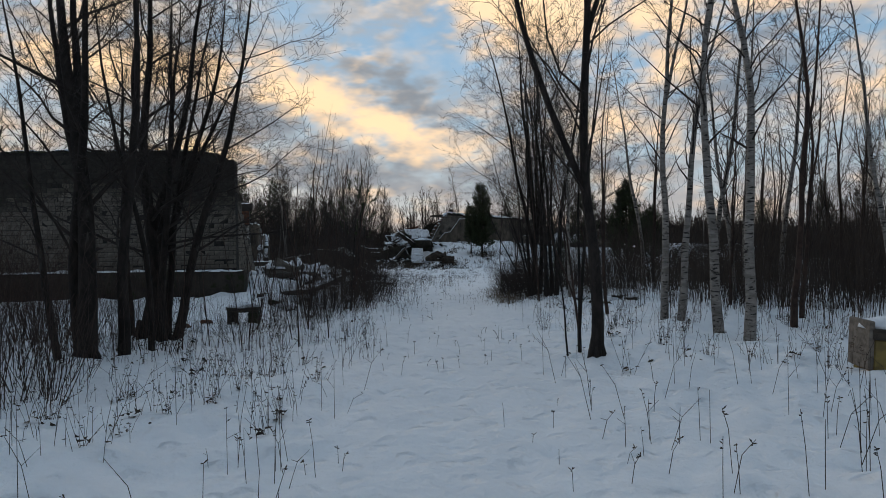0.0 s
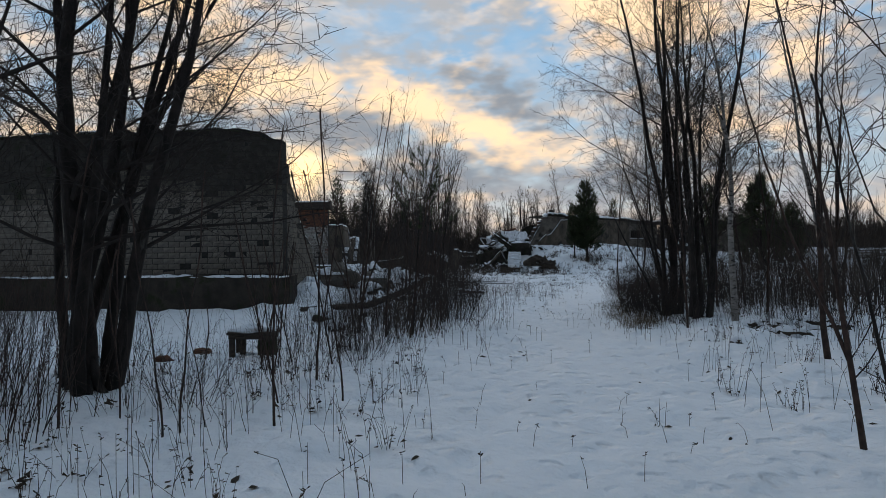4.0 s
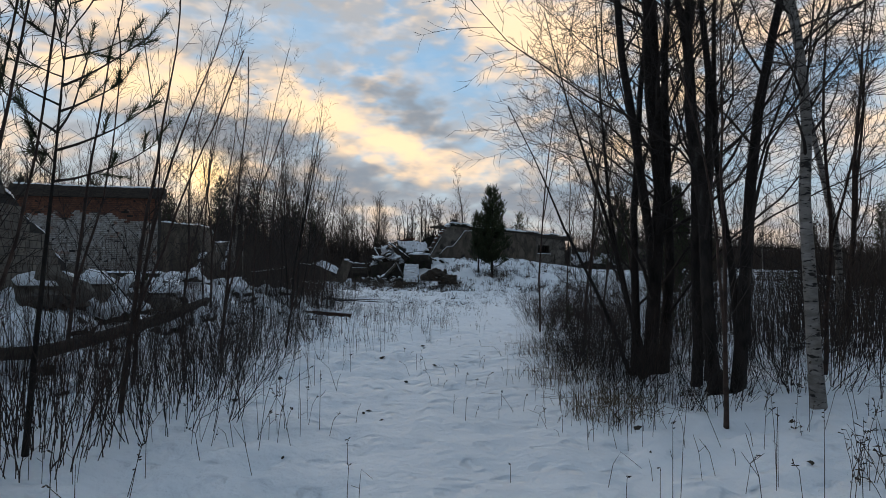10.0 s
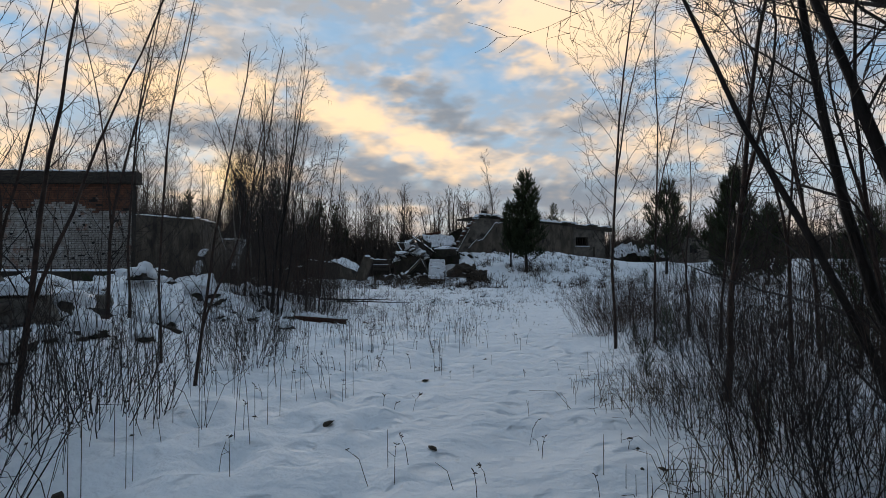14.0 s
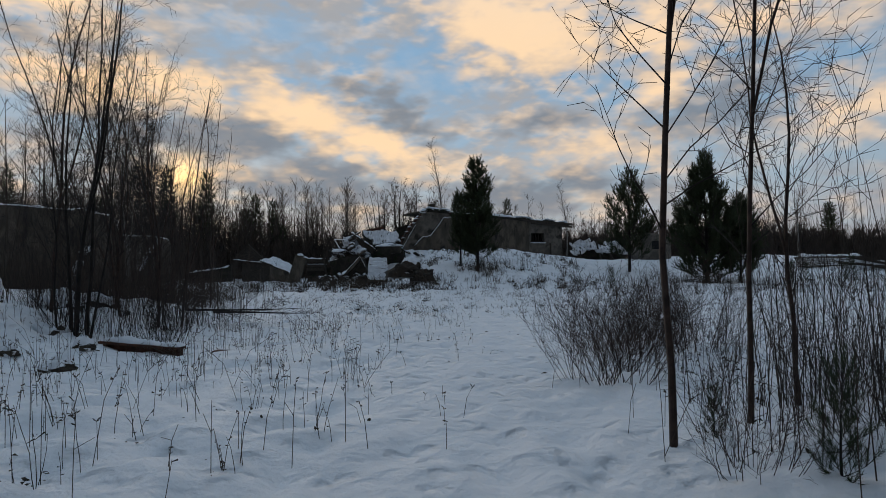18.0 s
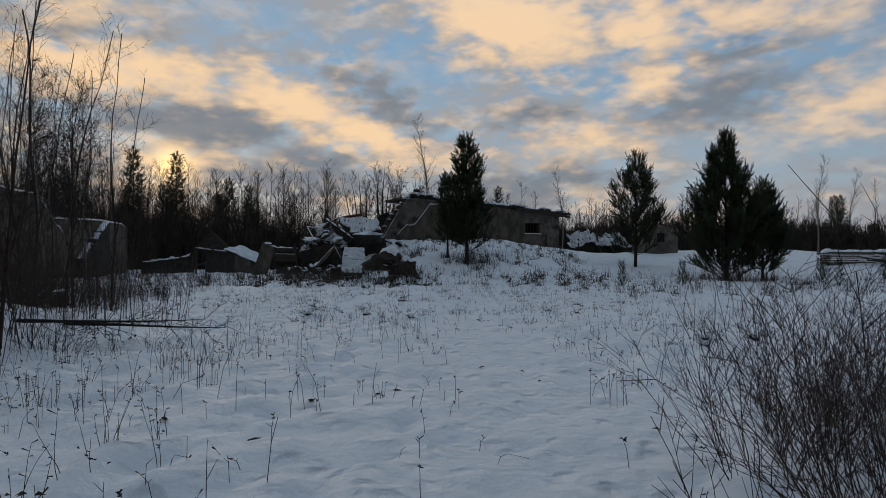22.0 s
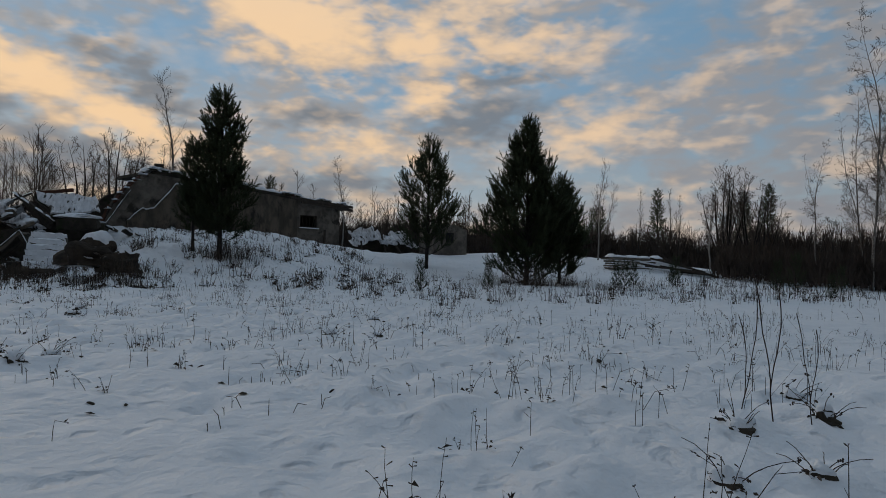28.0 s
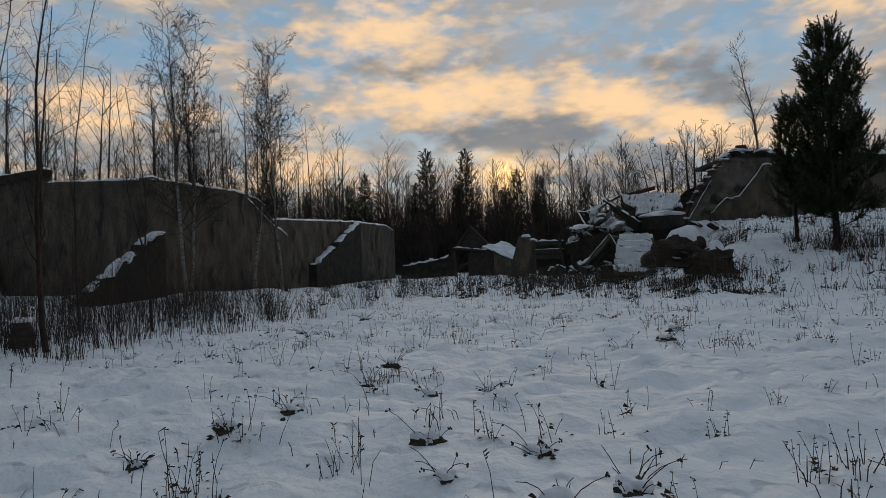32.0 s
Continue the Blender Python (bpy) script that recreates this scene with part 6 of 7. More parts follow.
for x, y, k, s in ((-0.5, 99.0, 1, 0.95), (-2.8, 97.0, 1, 1.0), (2.6, 100.0, 1, 0.8), (-8.5, 101, 1, 0.7), (-11.0, 103, 1, 0.6), (17.5, 99.0, 0, 0.75), (13.0, 101.0, 1, 0.55), (26.0, 101, 1, 0.7), (28.5, 103, 1, 0.7), (-13.5, 105, 2, 0.8), (9.0, 102, 1, 0.6), (70, 98.3, 0, 1.15), (68.5, 98.8, 1, 1.3), (72.0, 99.0, 0, 1.0), (58, 109, 0, 0.95), (64.8, 103.7, 2, 1.0), (33.8, 79.0, 0, 0.62),
                   (49.0, 80.0, 1, 1.05), (50.5, 79.0, 1, 0.95), (51.5, 80.5, 0, 0.75), (47.5, 80.5, 0, 0.7), (53.0, 79.5, 1, 0.8), (46.0, 83.0, 2, 0.6), (43.0, 85.0, 2, 0.62), (58.0, 76.0, 1, 0.6), (34.6, 80.0, 2, 0.55)):
    again((far_a, far_b, far_c)[k], x, y, rng.uniform(0, 360), s)


def woods(name, seed, spots, label, lo=7.0, hi=13.0, twigs=18):
    """Far bare woods as one mass of trunks and twigs."""
    r = random.Random(seed)
    g = Geo()
    for x, y in spots:
        h = r.uniform(lo, hi)
        z = base_height(x, y)
        lx, ly = r.uniform(-0.05, 0.05), r.uniform(-0.05, 0.05)
        top = (x + lx * h, y + ly * h, z + h)
        mid = (x + lx * h * 0.4, y + ly * h * 0.4, z + h * 0.5)
        g.tube([(x, y, z - 0.3), mid, top], [0.006 * h, 0.0045 * h, 0.012], 3, False)
        for j in range(twigs):
            u = r.uniform(0.22, 0.98)
            a = r.uniform(0, 6.283)
            L = h * (0.06 + 0.24 * (1 - u)) * r.uniform(0.6, 1.5)
            p = (x + lx * h * u, y + ly * h * u, z + h * u)
            q = (p[0] + math.cos(a) * L * 0.6, p[1] + math.sin(a) * L * 0.6, p[2] + L)
            s = (p[0] + math.cos(a) * L * 0.42, p[1] + math.sin(a) * L * 0.42, p[2] + L * 0.45)
            g.tube([p, q], [0.022, 0.010], 3, False)
            for _ in range(2):
                b = a + r.uniform(-1.6, 1.6)
                e = (s[0] + math.cos(b) * L * 0.4, s[1] + math.sin(b) * L * 0.4, s[2] + L * r.uniform(0.25, 0.6))
                g.tube([s, e], [0.013, 0.006], 3, False)
    ob = g.make(name, TWIG_HAZED)
    return tagged(ob, label, "woods", kind="stuff")


def scatter(r, n, box, keep):
    out = []
    while len(out) < n:
        x, y = r.uniform(box[0], box[1]), r.uniform(box[2], box[3])
        if keep(x, y):
            out.append((x, y))
    return out


r = random.Random(81)
woods("woods", 1, scatter(r, 340, (-110, -18, 88, 135), lambda x, y: y > 118 + 0.55 * (x + 18) * 0.9 - 12), "leafless wood beyond the grey hall", 8, 14)
woods("woods", 2, scatter(r, 330, (-80, -26, 24, 95), lambda x, y: (x < -36 and y > 0.6 * (x + 36) + 40) or (y > 62 and x < -28 and x < -30 + 0.05 * (y - 62))), "leafless wood behind the brick buildings", 9, 16)
woods("woods", 8, scatter(r, 230, (-66, -9, 99, 119), lambda x, y: y > 103 or x < -20), "tall leafless birches behind the spruces", 8.5, 13.5, 30)
woods("woods", 3, scatter(r, 300, (-20, 60, 104, 140), lambda x, y: True), "leafless wood beyond the ruin", 5, 8.5)
woods("woods", 4, scatter(r, 280, (48, 150, 60, 150), lambda x, y: y > 150 - 0.95 * (x - 48) and x - 48 > (0 if y > 100 else 8)), "leafless wood along the field", 6, 11)
woods("woods", 5, scatter(r, 90, (19, 70, 0, 42), lambda x, y: x > 19 + max(0.0, (y - 26)) * 1.6), "leafless wood beside the path", 6, 11)
woods("woods", 6, scatter(r, 60, (-34, -20, 24, 58), lambda x, y: y < 36 or x < -26), "leafless wood between the buildings", 6, 10)
woods("woods", 7, scatter(r, 40, (-30, 40, -40, -12), lambda x, y: True), "leafless wood where the path begins", 7, 11)


def thicket(seed, spots, lo, hi, label, fat=0.03, twigs=2):
    """Undergrowth: leaning stems that fray into thin twigs."""
    r = random.Random(seed)
    g = Geo()
    for x, y in spots:
        z = base_height(x, y)
        h = r.uniform(lo, hi) * (0.8 + 0.5 * nz(x, y, seed, 0.16))
        lx, ly = r.uniform(-0.12, 0.12), r.uniform(-0.12, 0.12)
        q = wander((x, y, z - 0.1), (lx, ly, 1), h + 0.1, 3, r, 0.02, 0.13)
        g.tube(q, [r.uniform(0.5, 1.0) * fat, 0.6 * fat, 0.35 * fat, 0.12 * fat], 3, False)
        for _ in range(twigs):
            u = r.uniform(0.2, 0.95)
            w = h * 0.30 * (1.1 - u)
            p, _d = point_on(q, u)
            g.tube([tuple(p), (p[0] + r.uniform(-1, 1) * w, p[1] + r.uniform(-1, 1) * w, p[2] + h * r.uniform(0.06, 0.26))], [0.35 * fat, 0.12 * fat], 3, False)
    tagged(g.make("thicket", TWIG_HAZED), label, "undergrowth", kind="stuff")


def brush(seed, spots, lo, hi, label, wide=0.9, sprays=60):
    """Far undergrowth: crowded thickets of fine upright twigs and young conifers, too dense to see through."""
    r = random.Random(seed)
    g = Geo()
    for x, y in spots:
        z = base_height(x, y)
        h = r.uniform(lo, hi) * (0.85 + 0.45 * nz(x, y, seed, 0.13))
        for _ in range(sprays):
            u = r.random() ** 0.8
            w = wide * (1 - 0.8 * u) * r.uniform(0.2, 1.0)
            a = r.uniform(0, 6.283)
            px, py, pz = x + math.cos(a) * w, y + math.sin(a) * w, z + h * u * 0.82
            l = r.uniform(0.35, 1.0)
            b = r.uniform(0, 6.283)
            s = r.uniform(0.025, 0.07)
            k = len(g.v)
            g.v.extend([(px - math.sin(b) * s, py + math.cos(b) * s, pz), (px + math.sin(b) * s, py - math.cos(b) * s, pz), (px + math.cos(a) * l * 0.35, py + math.sin(a) * l * 0.35, pz + l)])
            g.f.append((k, k + 1, k + 2))
    tagged(g.make("undergrowth", TWIG_HAZED), label, "undergrowth", kind="stuff")


brush(1, scatter(r, 1500, (-58, -6, 94, 110), lambda x, y: y > 97 or x < -26), 3.0, 7.5, "dense dark young growth behind the hall")
brush(2, scatter(r, 1300, (-10, 62, 101, 114), lambda x, y: True), 2.4, 5.5, "dense undergrowth beyond the ruin")
brush(3, scatter(r, 2300, (40, 118, 48, 118), lambda x, y: 138 < x + y < 160), 2.4, 6.0, "dense undergrowth along the field")
brush(5, scatter(r, 700, (34, 62, 48, 74), lambda x, y: x - 3 > 1.08 * (y - 38.3) and 46 < math.hypot(x - 3, y - 38.3) < 56), 1.0, 2.6, "dense low undergrowth at the edge of the field", 0.8, 50)
brush(4, scatter(r, 700, (-60, -28, 26, 96), lambda x, y: x < -36 or y > 62), 2.5, 6.0, "dense undergrowth behind the walls")
thicket(9, scatter(r, 1500, (-50, -6, 97, 112), lambda x, y: y > 99 - 0.25 * (x + 20) or x < -20), 3.0, 7.5, "dark young growth crowding the wood's edge", 0.065, 4)
thicket(1, scatter(r, 1500, (-75, 60, 102, 122), lambda x, y: True), 2.5, 7.0, "dense dark undergrowth at the wood's edge", 0.065, 4)
thicket(2, scatter(r, 1300, (46, 125, 62, 120), lambda x, y: x + y > 140 and x + y < 182), 2.0, 6.0, "dense dark undergrowth along the field", 0.065, 4)
thicket(3, scatter(r, 900, (-60, -27, 30, 100), lambda x, y: x < -35 or y > 62), 2.0, 6.5, "dense undergrowth behind the walls", 0.045, 3)
thicket(4, scatter(r, 1100, (9.0, 30, 6, 33), lambda x, y: x > 8 + max(0.0, y - 26) * 1.4), 1.0, 4.5, "tangled undergrowth in the wood", 0.022)
thicket(5, scatter(r, 700, (-17, -8, 48, 58), lambda x, y: y < 58 - (x + 17) * 0.1), 0.4, 1.4, "tangled stems in front of the grey hall", 0.008, 3)
thicket(6, scatter(r, 220, (-9, -1.5, 69, 77), lambda x, y: True), 0.4, 1.1, "dry stems among the rubble", 0.016)
thicket(7, scatter(r, 420, (5.0, 10, 14.0, 30), lambda x, y: x > 4.6 + 0.12 * max(0, y - 22)), 0.6, 2.6, "tangled saplings under the trees", 0.010)
thicket(8, scatter(r, 110, (-4.8, -2.6, 16.5, 30), lambda x, y: x < path_x(y) - 3.4), 0.8, 2.6, "thin saplings on the left bank", 0.009)
thicket(10, scatter(r, 260, (8, 30, 26, 34), lambda x, y: x > 8 + 1.0 * (y - 26)), 0.5, 2.6, "thin saplings at the edge of the field", 0.012)
thicket(14, scatter(r, 60, (-6.2, -2.6, 11, 17), lambda x, y: True), 0.7, 2.0, "thin saplings beside the alders", 0.006, 3)
thicket(12, scatter(r, 210, (-8.5, -4.2, 37.5, 46), lambda x, y: True), 1.5, 3.6, "brown leafless thicket on the left bank", 0.012, 5)
thicket(15, scatter(r, 330, (5.8, 14, 24.5, 33), lambda x, y: x > 5.8 + 0.5 * max(0, y - 29)), 0.8, 3.0, "leafless brushwood behind the alders", 0.009, 5)
thicket(22, scatter(r, 800, (8.5, 20, 15, 26), lambda x, y: True), 1.5, 4.2, "opaque brown brushwood deep in the wood", 0.013, 7)
thicket(13, scatter(r, 800, (6.8, 16, 10.5, 20), lambda x, y: True), 0.8, 3.2, "brown brushwood behind the birches", 0.008, 5)
thicket(11, scatter(r, 420, (-15, -7.0, 40, 56), lambda x, y: x < -7.4 - 0.12 * (y - 40)), 0.6, 3.4, "tangled saplings on the left bank", 0.009, 4)
thicket(16, scatter(r, 1500, (7.2, 22, 15, 34), lambda x, y: x > 7.2 + 0.75 * max(0, y - 27)), 1.2, 4.2, "brown brushwood filling the wood beside the path", 0.011, 6)
thicket(21, scatter(r, 330, (3.5, 7.0, 25.8, 31.5), lambda x, y: x > 3.3 + 0.12 * (y - 26)), 0.8, 3.0, "thin brown saplings at the edge of the field", 0.006, 6)
thicket(20, scatter(r, 600, (5.0, 13.5, 23.5, 33), lambda x, y: x > 5.0 + 0.35 * max(0, y - 28)), 1.4, 4.4, "brown saplings crowding behind the alders", 0.010, 6)
thicket(17, scatter(r, 700, (-15, -7.2, 41, 50), lambda x, y: x < -6.6 - 0.25 * (y - 41)), 0.8, 3.2, "brown brushwood crowding the left bank", 0.011, 6)
thicket(23, scatter(r, 900, (-16, -6.8, 49, 58), lambda x, y: x < -7.0 - 0.7 * (y - 49.5)), 0.35, 1.25, "dark tangled brushwood below the grey hall", 0.008, 6)
thicket(24, scatter(r, 300, (22, 44, 54, 70), lambda x, y: x - 3 > 1.0 * (y - 38.3)), 0.5, 1.8, "leafless saplings at the edge of the field", 0.012, 5)
thicket(25, scatter(r, 110, (-11, -4.6, 30.5, 37), lambda x, y: True), 0.4, 1.2, "dry stems standing on the snowy heap", 0.008, 3)
thicket(26, scatter(r, 90, (3.2, 5.6, 27, 30.6), lambda x, y: True), 0.4, 1.5, "thin dark undergrowth round the young birches", 0.006, 6)
thicket(18, scatter(r, 420, (-5.4, -2.4, 16.5, 24), lambda x, y: x < path_x(y) - 2.9), 0.7, 2.3, "dark saplings crowding the left bank", 0.007, 5)
thicket(19, scatter(r, 190, (-7.8, -4.6, 6.5, 12.0), lambda x, y: True), 0.8, 2.6, "dark saplings round the alders", 0.007, 4)
weeping = bare_tree("weeping_birch", "tall birch with a fine drooping crown", 74, 19.0, 0.10, (0.02, 0.0), ((0.35, 0.12, 0.05, 0.9),), 42, 0.15, 46, -0.07, 3, 0.15, BIRCH, TWIG_HAZED, 0.010, sides=6)
put(weeping, 44.0, 64.0)
again(weeping, 46.4, 63.6, 140, 0.92)
again(weeping, 42.6, 63.0, 250, 0.5)
again(weeping, 48.0, 67.0, 120, 0.75)
again(weeping, 41.6, 66.0, 210, 0.5)
for x, y, s in ((7.2, 41.6, 0.55), (7.0, 41.75, 0.45), (7.35, 41.4, 0.4)):
    again(sap2, x, y, rng.uniform(0, 360), s)


# ---- dry stalks, grass and lumps in the snow ----
def stalks(name, seed, spots, lo, hi, label, mat=STALK, heads=0.65, thick=0.0035, bend=0.25, category="dry plants"):
    r = random.Random(seed)
    g = Geo()
    for x, y in spots:
        z = ground_height(x, y)
        h = r.uniform(lo, hi)
        a = r.uniform(0, 6.283)
        k = r.random() ** 2 * bend * 2
        dx, dy = math.cos(a) * k * h, math.sin(a) * k * h
        tip = (x + dx, y + dy, z + h * (1 - 0.3 * k))
        mid = (x + dx * 0.42, y + dy * 0.42, z + h * 0.55)
        pts = [(x, y, z - 0.05), mid, tip]
        if r.random() < 0.05:
            pts.append((tip[0] + dx * 0.9 + 0.06, tip[1] + dy * 0.9, tip[2] - h * r.uniform(0.1, 0.45)))
        g.tube(pts, [thick, thick * 0.85] + [thick * 0.6] * (len(pts) - 2), 3, False)
        if r.random() < heads:
            e, base = Vector(pts[-1]), Vector(pts[-2])
            for _ in range(r.randint(2, 6)):
                c = e.lerp(base, r.random() ** 2 * 0.45)
                b, l = r.uniform(0, 6.283), r.uniform(0.015, 0.03)
                q = (c.x + math.cos(b) * l, c.y + math.sin(b) * l, c.z + r.uniform(-0.3, 1.0) * l)
                g.tube([tuple(c), tuple(c.lerp(Vector(q), 0.6)), q], [thick * 0.6, thick * 1.7, thick * 0.5], 3, False)
        if r.random() < 0.4:
            b = r.uniform(0, 6.283)
            q = (mid[0] + math.cos(b) * 0.2 * h, mid[1] + math.sin(b) * 0.2 * h, mid[2] + r.uniform(0.05, 0.25) * h)
            g.tube([mid, q], [thick * 0.7, thick * 0.5], 3, False)
    return tagged(g.make(name, mat), label, category, kind="stuff")


def weed_clumps(name, seed, centres, lo, hi, label, thick=0.005, per=(8, 24), size=0.16, mat=None, leaf=0.05):
    """Dead weeds in dense tufts: stems leaning out from one root, bent over, with side sprigs and seed heads."""
    r = random.Random(seed)
    g = Geo()
    for cx, cy in centres:
        big = r.uniform(0.6, 1.3)
        for _ in range(r.randint(*per)):
            a, d = r.uniform(0, 6.283), abs(r.gauss(0, size)) * big
            x, y = cx + math.cos(a) * d, cy + math.sin(a) * d
            z = ground_height(x, y)
            h = r.uniform(lo, hi) * big
            k = r.random() ** 1.4 * 0.75
            a += r.uniform(-0.9, 0.9)
            cs, sn = math.cos(a) * k * h, math.sin(a) * k * h
            pts = wander((x, y, z - 0.06), (cs / h * 0.5, sn / h * 0.5, 1), h + 0.06, 4, r, -0.05 - 0.10 * k, 0.14)
            g.tube(pts, [thick, thick, thick * 0.8, thick * 0.65, thick * 0.5], 3, False)
            tip, mid = Vector(pts[-1]), Vector(pts[2])
            for _ in range(r.randint(1, 4)):
                b = r.uniform(0, 6.283)
                c = tip.lerp(mid, r.random() ** 2)
                l = h * r.uniform(0.04, 0.12)
                q = (c.x + math.cos(b) * l, c.y + math.sin(b) * l, c.z + r.uniform(-0.4, 0.8) * l)
                g.tube([tuple(c), q], [thick * 0.6, thick * 1.6], 3, False)
        for _ in range(r.randint(4, 12)):
            a, d = r.uniform(0, 6.283), abs(r.gauss(0, size * 0.8))
            x, y = cx + math.cos(a) * d, cy + math.sin(a) * d
            z = ground_height(x, y) + r.uniform(0.0, 0.5) * lo
            l, b, t = leaf * r.uniform(0.6, 1.6) * big, r.uniform(0, 6.283), r.uniform(-0.4, 0.9)
            ux, uy, w = math.cos(b) * l, math.sin(b) * l, l * 0.35
            k = len(g.v)
            g.v.extend([(x, y, z), (x + ux * 0.6 - uy / l * w, y + uy * 0.6 + ux / l * w, z + t * l * 0.6), (x + ux, y + uy, z + t * l * 0.3), (x + ux * 0.6 + uy / l * w, y + uy * 0.6 - ux / l * w, z + t * l * 0.8)])
            g.f.extend([(k, k + 1, k + 2), (k, k + 2, k + 3)])
    return tagged(g.make(name, mat or STALK), label, "dry plants", kind="stuff")


r = random.Random(91)


def clustered(n, box, keep, size=0.5, per=6):
    out = []
    while len(out) < n:
        cx, cy = r.uniform(box[0], box[1]), r.uniform(box[2], box[3])
        if not keep(cx, cy):
            continue
        for _ in range(r.randint(1, per)):
            out.append((cx + r.gauss(0, size), cy + r.gauss(0, size)))
    return out


def off_path(d):
    return lambda x, y: abs(x - path_x(y)) > d


def spots(n, box, keep=lambda x, y: True):
    out = []
    while len(out) < n:
        x, y = r.uniform(box[0], box[1]), r.uniform(box[2], box[3])
        if keep(x, y):
            out.append((x, y))
    return out


stalks("dry_stalks", 1, clustered(170, (1.4, 7.0, 3.4, 9.0), off_path(1.3), 0.25, 4), 0.25, 0.75, "tall dry stalks standing in the snow by the path", thick=0.0036, bend=0.3)
stalks("dry_stalks", 2, clustered(420, (-5.0, -1.1, 2.5, 17.0), lambda x, y: x < path_x(y) - 1.3, 0.22, 4), 0.15, 0.7, "dry stalks along the left bank", thick=0.003, bend=0.4)
stalks("dry_stalks", 3, clustered(200, (-1.2, 2.2, 3.5, 46), lambda x, y: True, 0.2, 3), 0.06, 0.28, "scattered dry stalks poking through the path", thick=0.0028, bend=0.45)
stalks("dry_stalks", 4, clustered(420, (-4.5, -0.9, 16, 34), lambda x, y: x < path_x(y) - 1.4, 0.3, 5), 0.2, 0.8, "dry stalks among the bushes", thick=0.003, bend=0.4)
stalks("dry_stalks", 5, clustered(480, (1.9, 7, 10, 34), lambda x, y: x > path_x(y) + 1.0, 0.3, 5), 0.15, 0.7, "dry stalks under the trees", thick=0.003, bend=0.4)
stalks("dry_stalks", 6, clustered(700, (-9, 14, 34, 47), lambda x, y: not (abs(x - path_x(y)) < 0.6), 0.22, 9), 0.06, 0.34, "dry weeds scattered over the snowy field", bend=0.5, thick=0.003)
stalks("dry_stalks", 7, clustered(1000, (-11, 30, 46, 66), lambda x, y: True, 0.3, 12), 0.06, 0.34, "dry weeds scattered over the snowy field", thick=0.004, bend=0.5)
weed_clumps("weed_clumps", 31, spots(120, (-9, 14, 36, 47), off_path(1.0)), 0.10, 0.36, "dark tufts of dead weeds in the snowy field", 0.0028, (2, 6), 0.12, leaf=0.03)
weed_clumps("weed_clumps", 32, spots(130, (-12, 14, 46, 60)), 0.10, 0.36, "dark tufts of dead weeds in the snowy field", 0.0034, (2, 7), 0.15, leaf=0.035)
weed_clumps("leafy_tussocks", 39, spots(150, (-8, 12, 44.5, 60)), 0.08, 0.22, "dark withered leaves half sunk in the snow", 0.003, (2, 7), 0.09, leaf=0.04)
weed_clumps("weed_clumps", 33, spots(330, (-8, 13, 58, 79), lambda x, y: y > 61), 0.15, 0.55, "thick dead weeds on the snowy mound", 0.008, (6, 16), 0.25, leaf=0.13)
weed_clumps("weed_clumps", 41, spots(300, (8, 40, 55, 70)), 0.15, 0.5, "dark dead weeds along the far side of the field", 0.007, (4, 12), 0.2, leaf=0.08)
weed_clumps("weed_clumps", 34, spots(70, (-10, 1.5, 62, 73)), 0.3, 0.8, "dead weeds crowding the foot of the rubble", 0.008, (10, 26), 0.25, leaf=0.11)
weed_clumps("weed_clumps", 35, spots(110, (-20, -8, 54, 76)), 0.25, 0.75, "dead weeds below the broken walls", 0.007, (8, 22), 0.25, leaf=0.10)
weed_clumps("weed_clumps", 36, [(4.8 + r.gauss(0, 0.8), 69.6 + r.gauss(0, 0.6)) for _ in range(16)] + [(20 + r.gauss(0, 1.6), 66.6 + r.gauss(0, 0.6)) for _ in range(18)], 0.4, 1.0, "brown weeds under the pines", 0.009, (12, 26), 0.25)
weed_clumps("weed_clumps", 37, spots(90, (-6, -1.2, 4, 17), lambda x, y: x < path_x(y) - 1.6), 0.15, 0.5, "dark tufts of dead weeds on the left bank", 0.0026, (4, 12), 0.10)
weed_clumps("weed_clumps", 38, spots(110, (1.8, 8, 8, 34), lambda x, y: x > path_x(y) + 1.5), 0.15, 0.55, "dark tufts of dead weeds under the trees", 0.003, (4, 14), 0.12)
stalks("dry_stalks", 16, clustered(420, (-7.0, 0.6, 27, 41), lambda x, y: x < path_x(y) - 0.9, 0.3, 5), 0.10, 0.55, "dry stalks dotting the snowy bank", thick=0.0032, bend=0.5)
weed_clumps("weed_clumps", 40, spots(110, (-8.0, 0.4, 27, 41), lambda x, y: x < path_x(y) - 1.0), 0.12, 0.5, "dark tufts of dead weeds on the snowy bank", 0.003, (3, 10), 0.13, leaf=0.03)
stalks("dry_stalks", 10, clustered(600, (12, 44, 58, 76), lambda x, y: True, 0.8, 8), 0.15, 0.45, "dry weeds at the far side of the field", thick=0.006, bend=0.5)
stalks("dry_grass", 14, [(2.6 + r.gauss(0, 0.45), 25.5 + r.gauss(0, 0.7)) for _ in range(400)] + [(2.2 + r.gauss(0, 0.3), 20.6 + r.gauss(0, 0.35)) for _ in range(380)] + [(2.0 + r.gauss(0, 0.3), 22.6 + r.gauss(0, 0.5)) for _ in range(220)], 0.10, 0.32, "tufts of yellowed grass under the bushes", GRASS, 0.0, 0.0028, 1.0, "dry grass")
stalks("hanging_roots", 15, [(0.05 + r.gauss(0, 0.75), 65.3 + r.uniform(-0.3, 0.3)) for _ in range(80)], 0.2, 0.8, "dry stems in front of the boulder", STALK, 0.2, 0.012, 0.2)

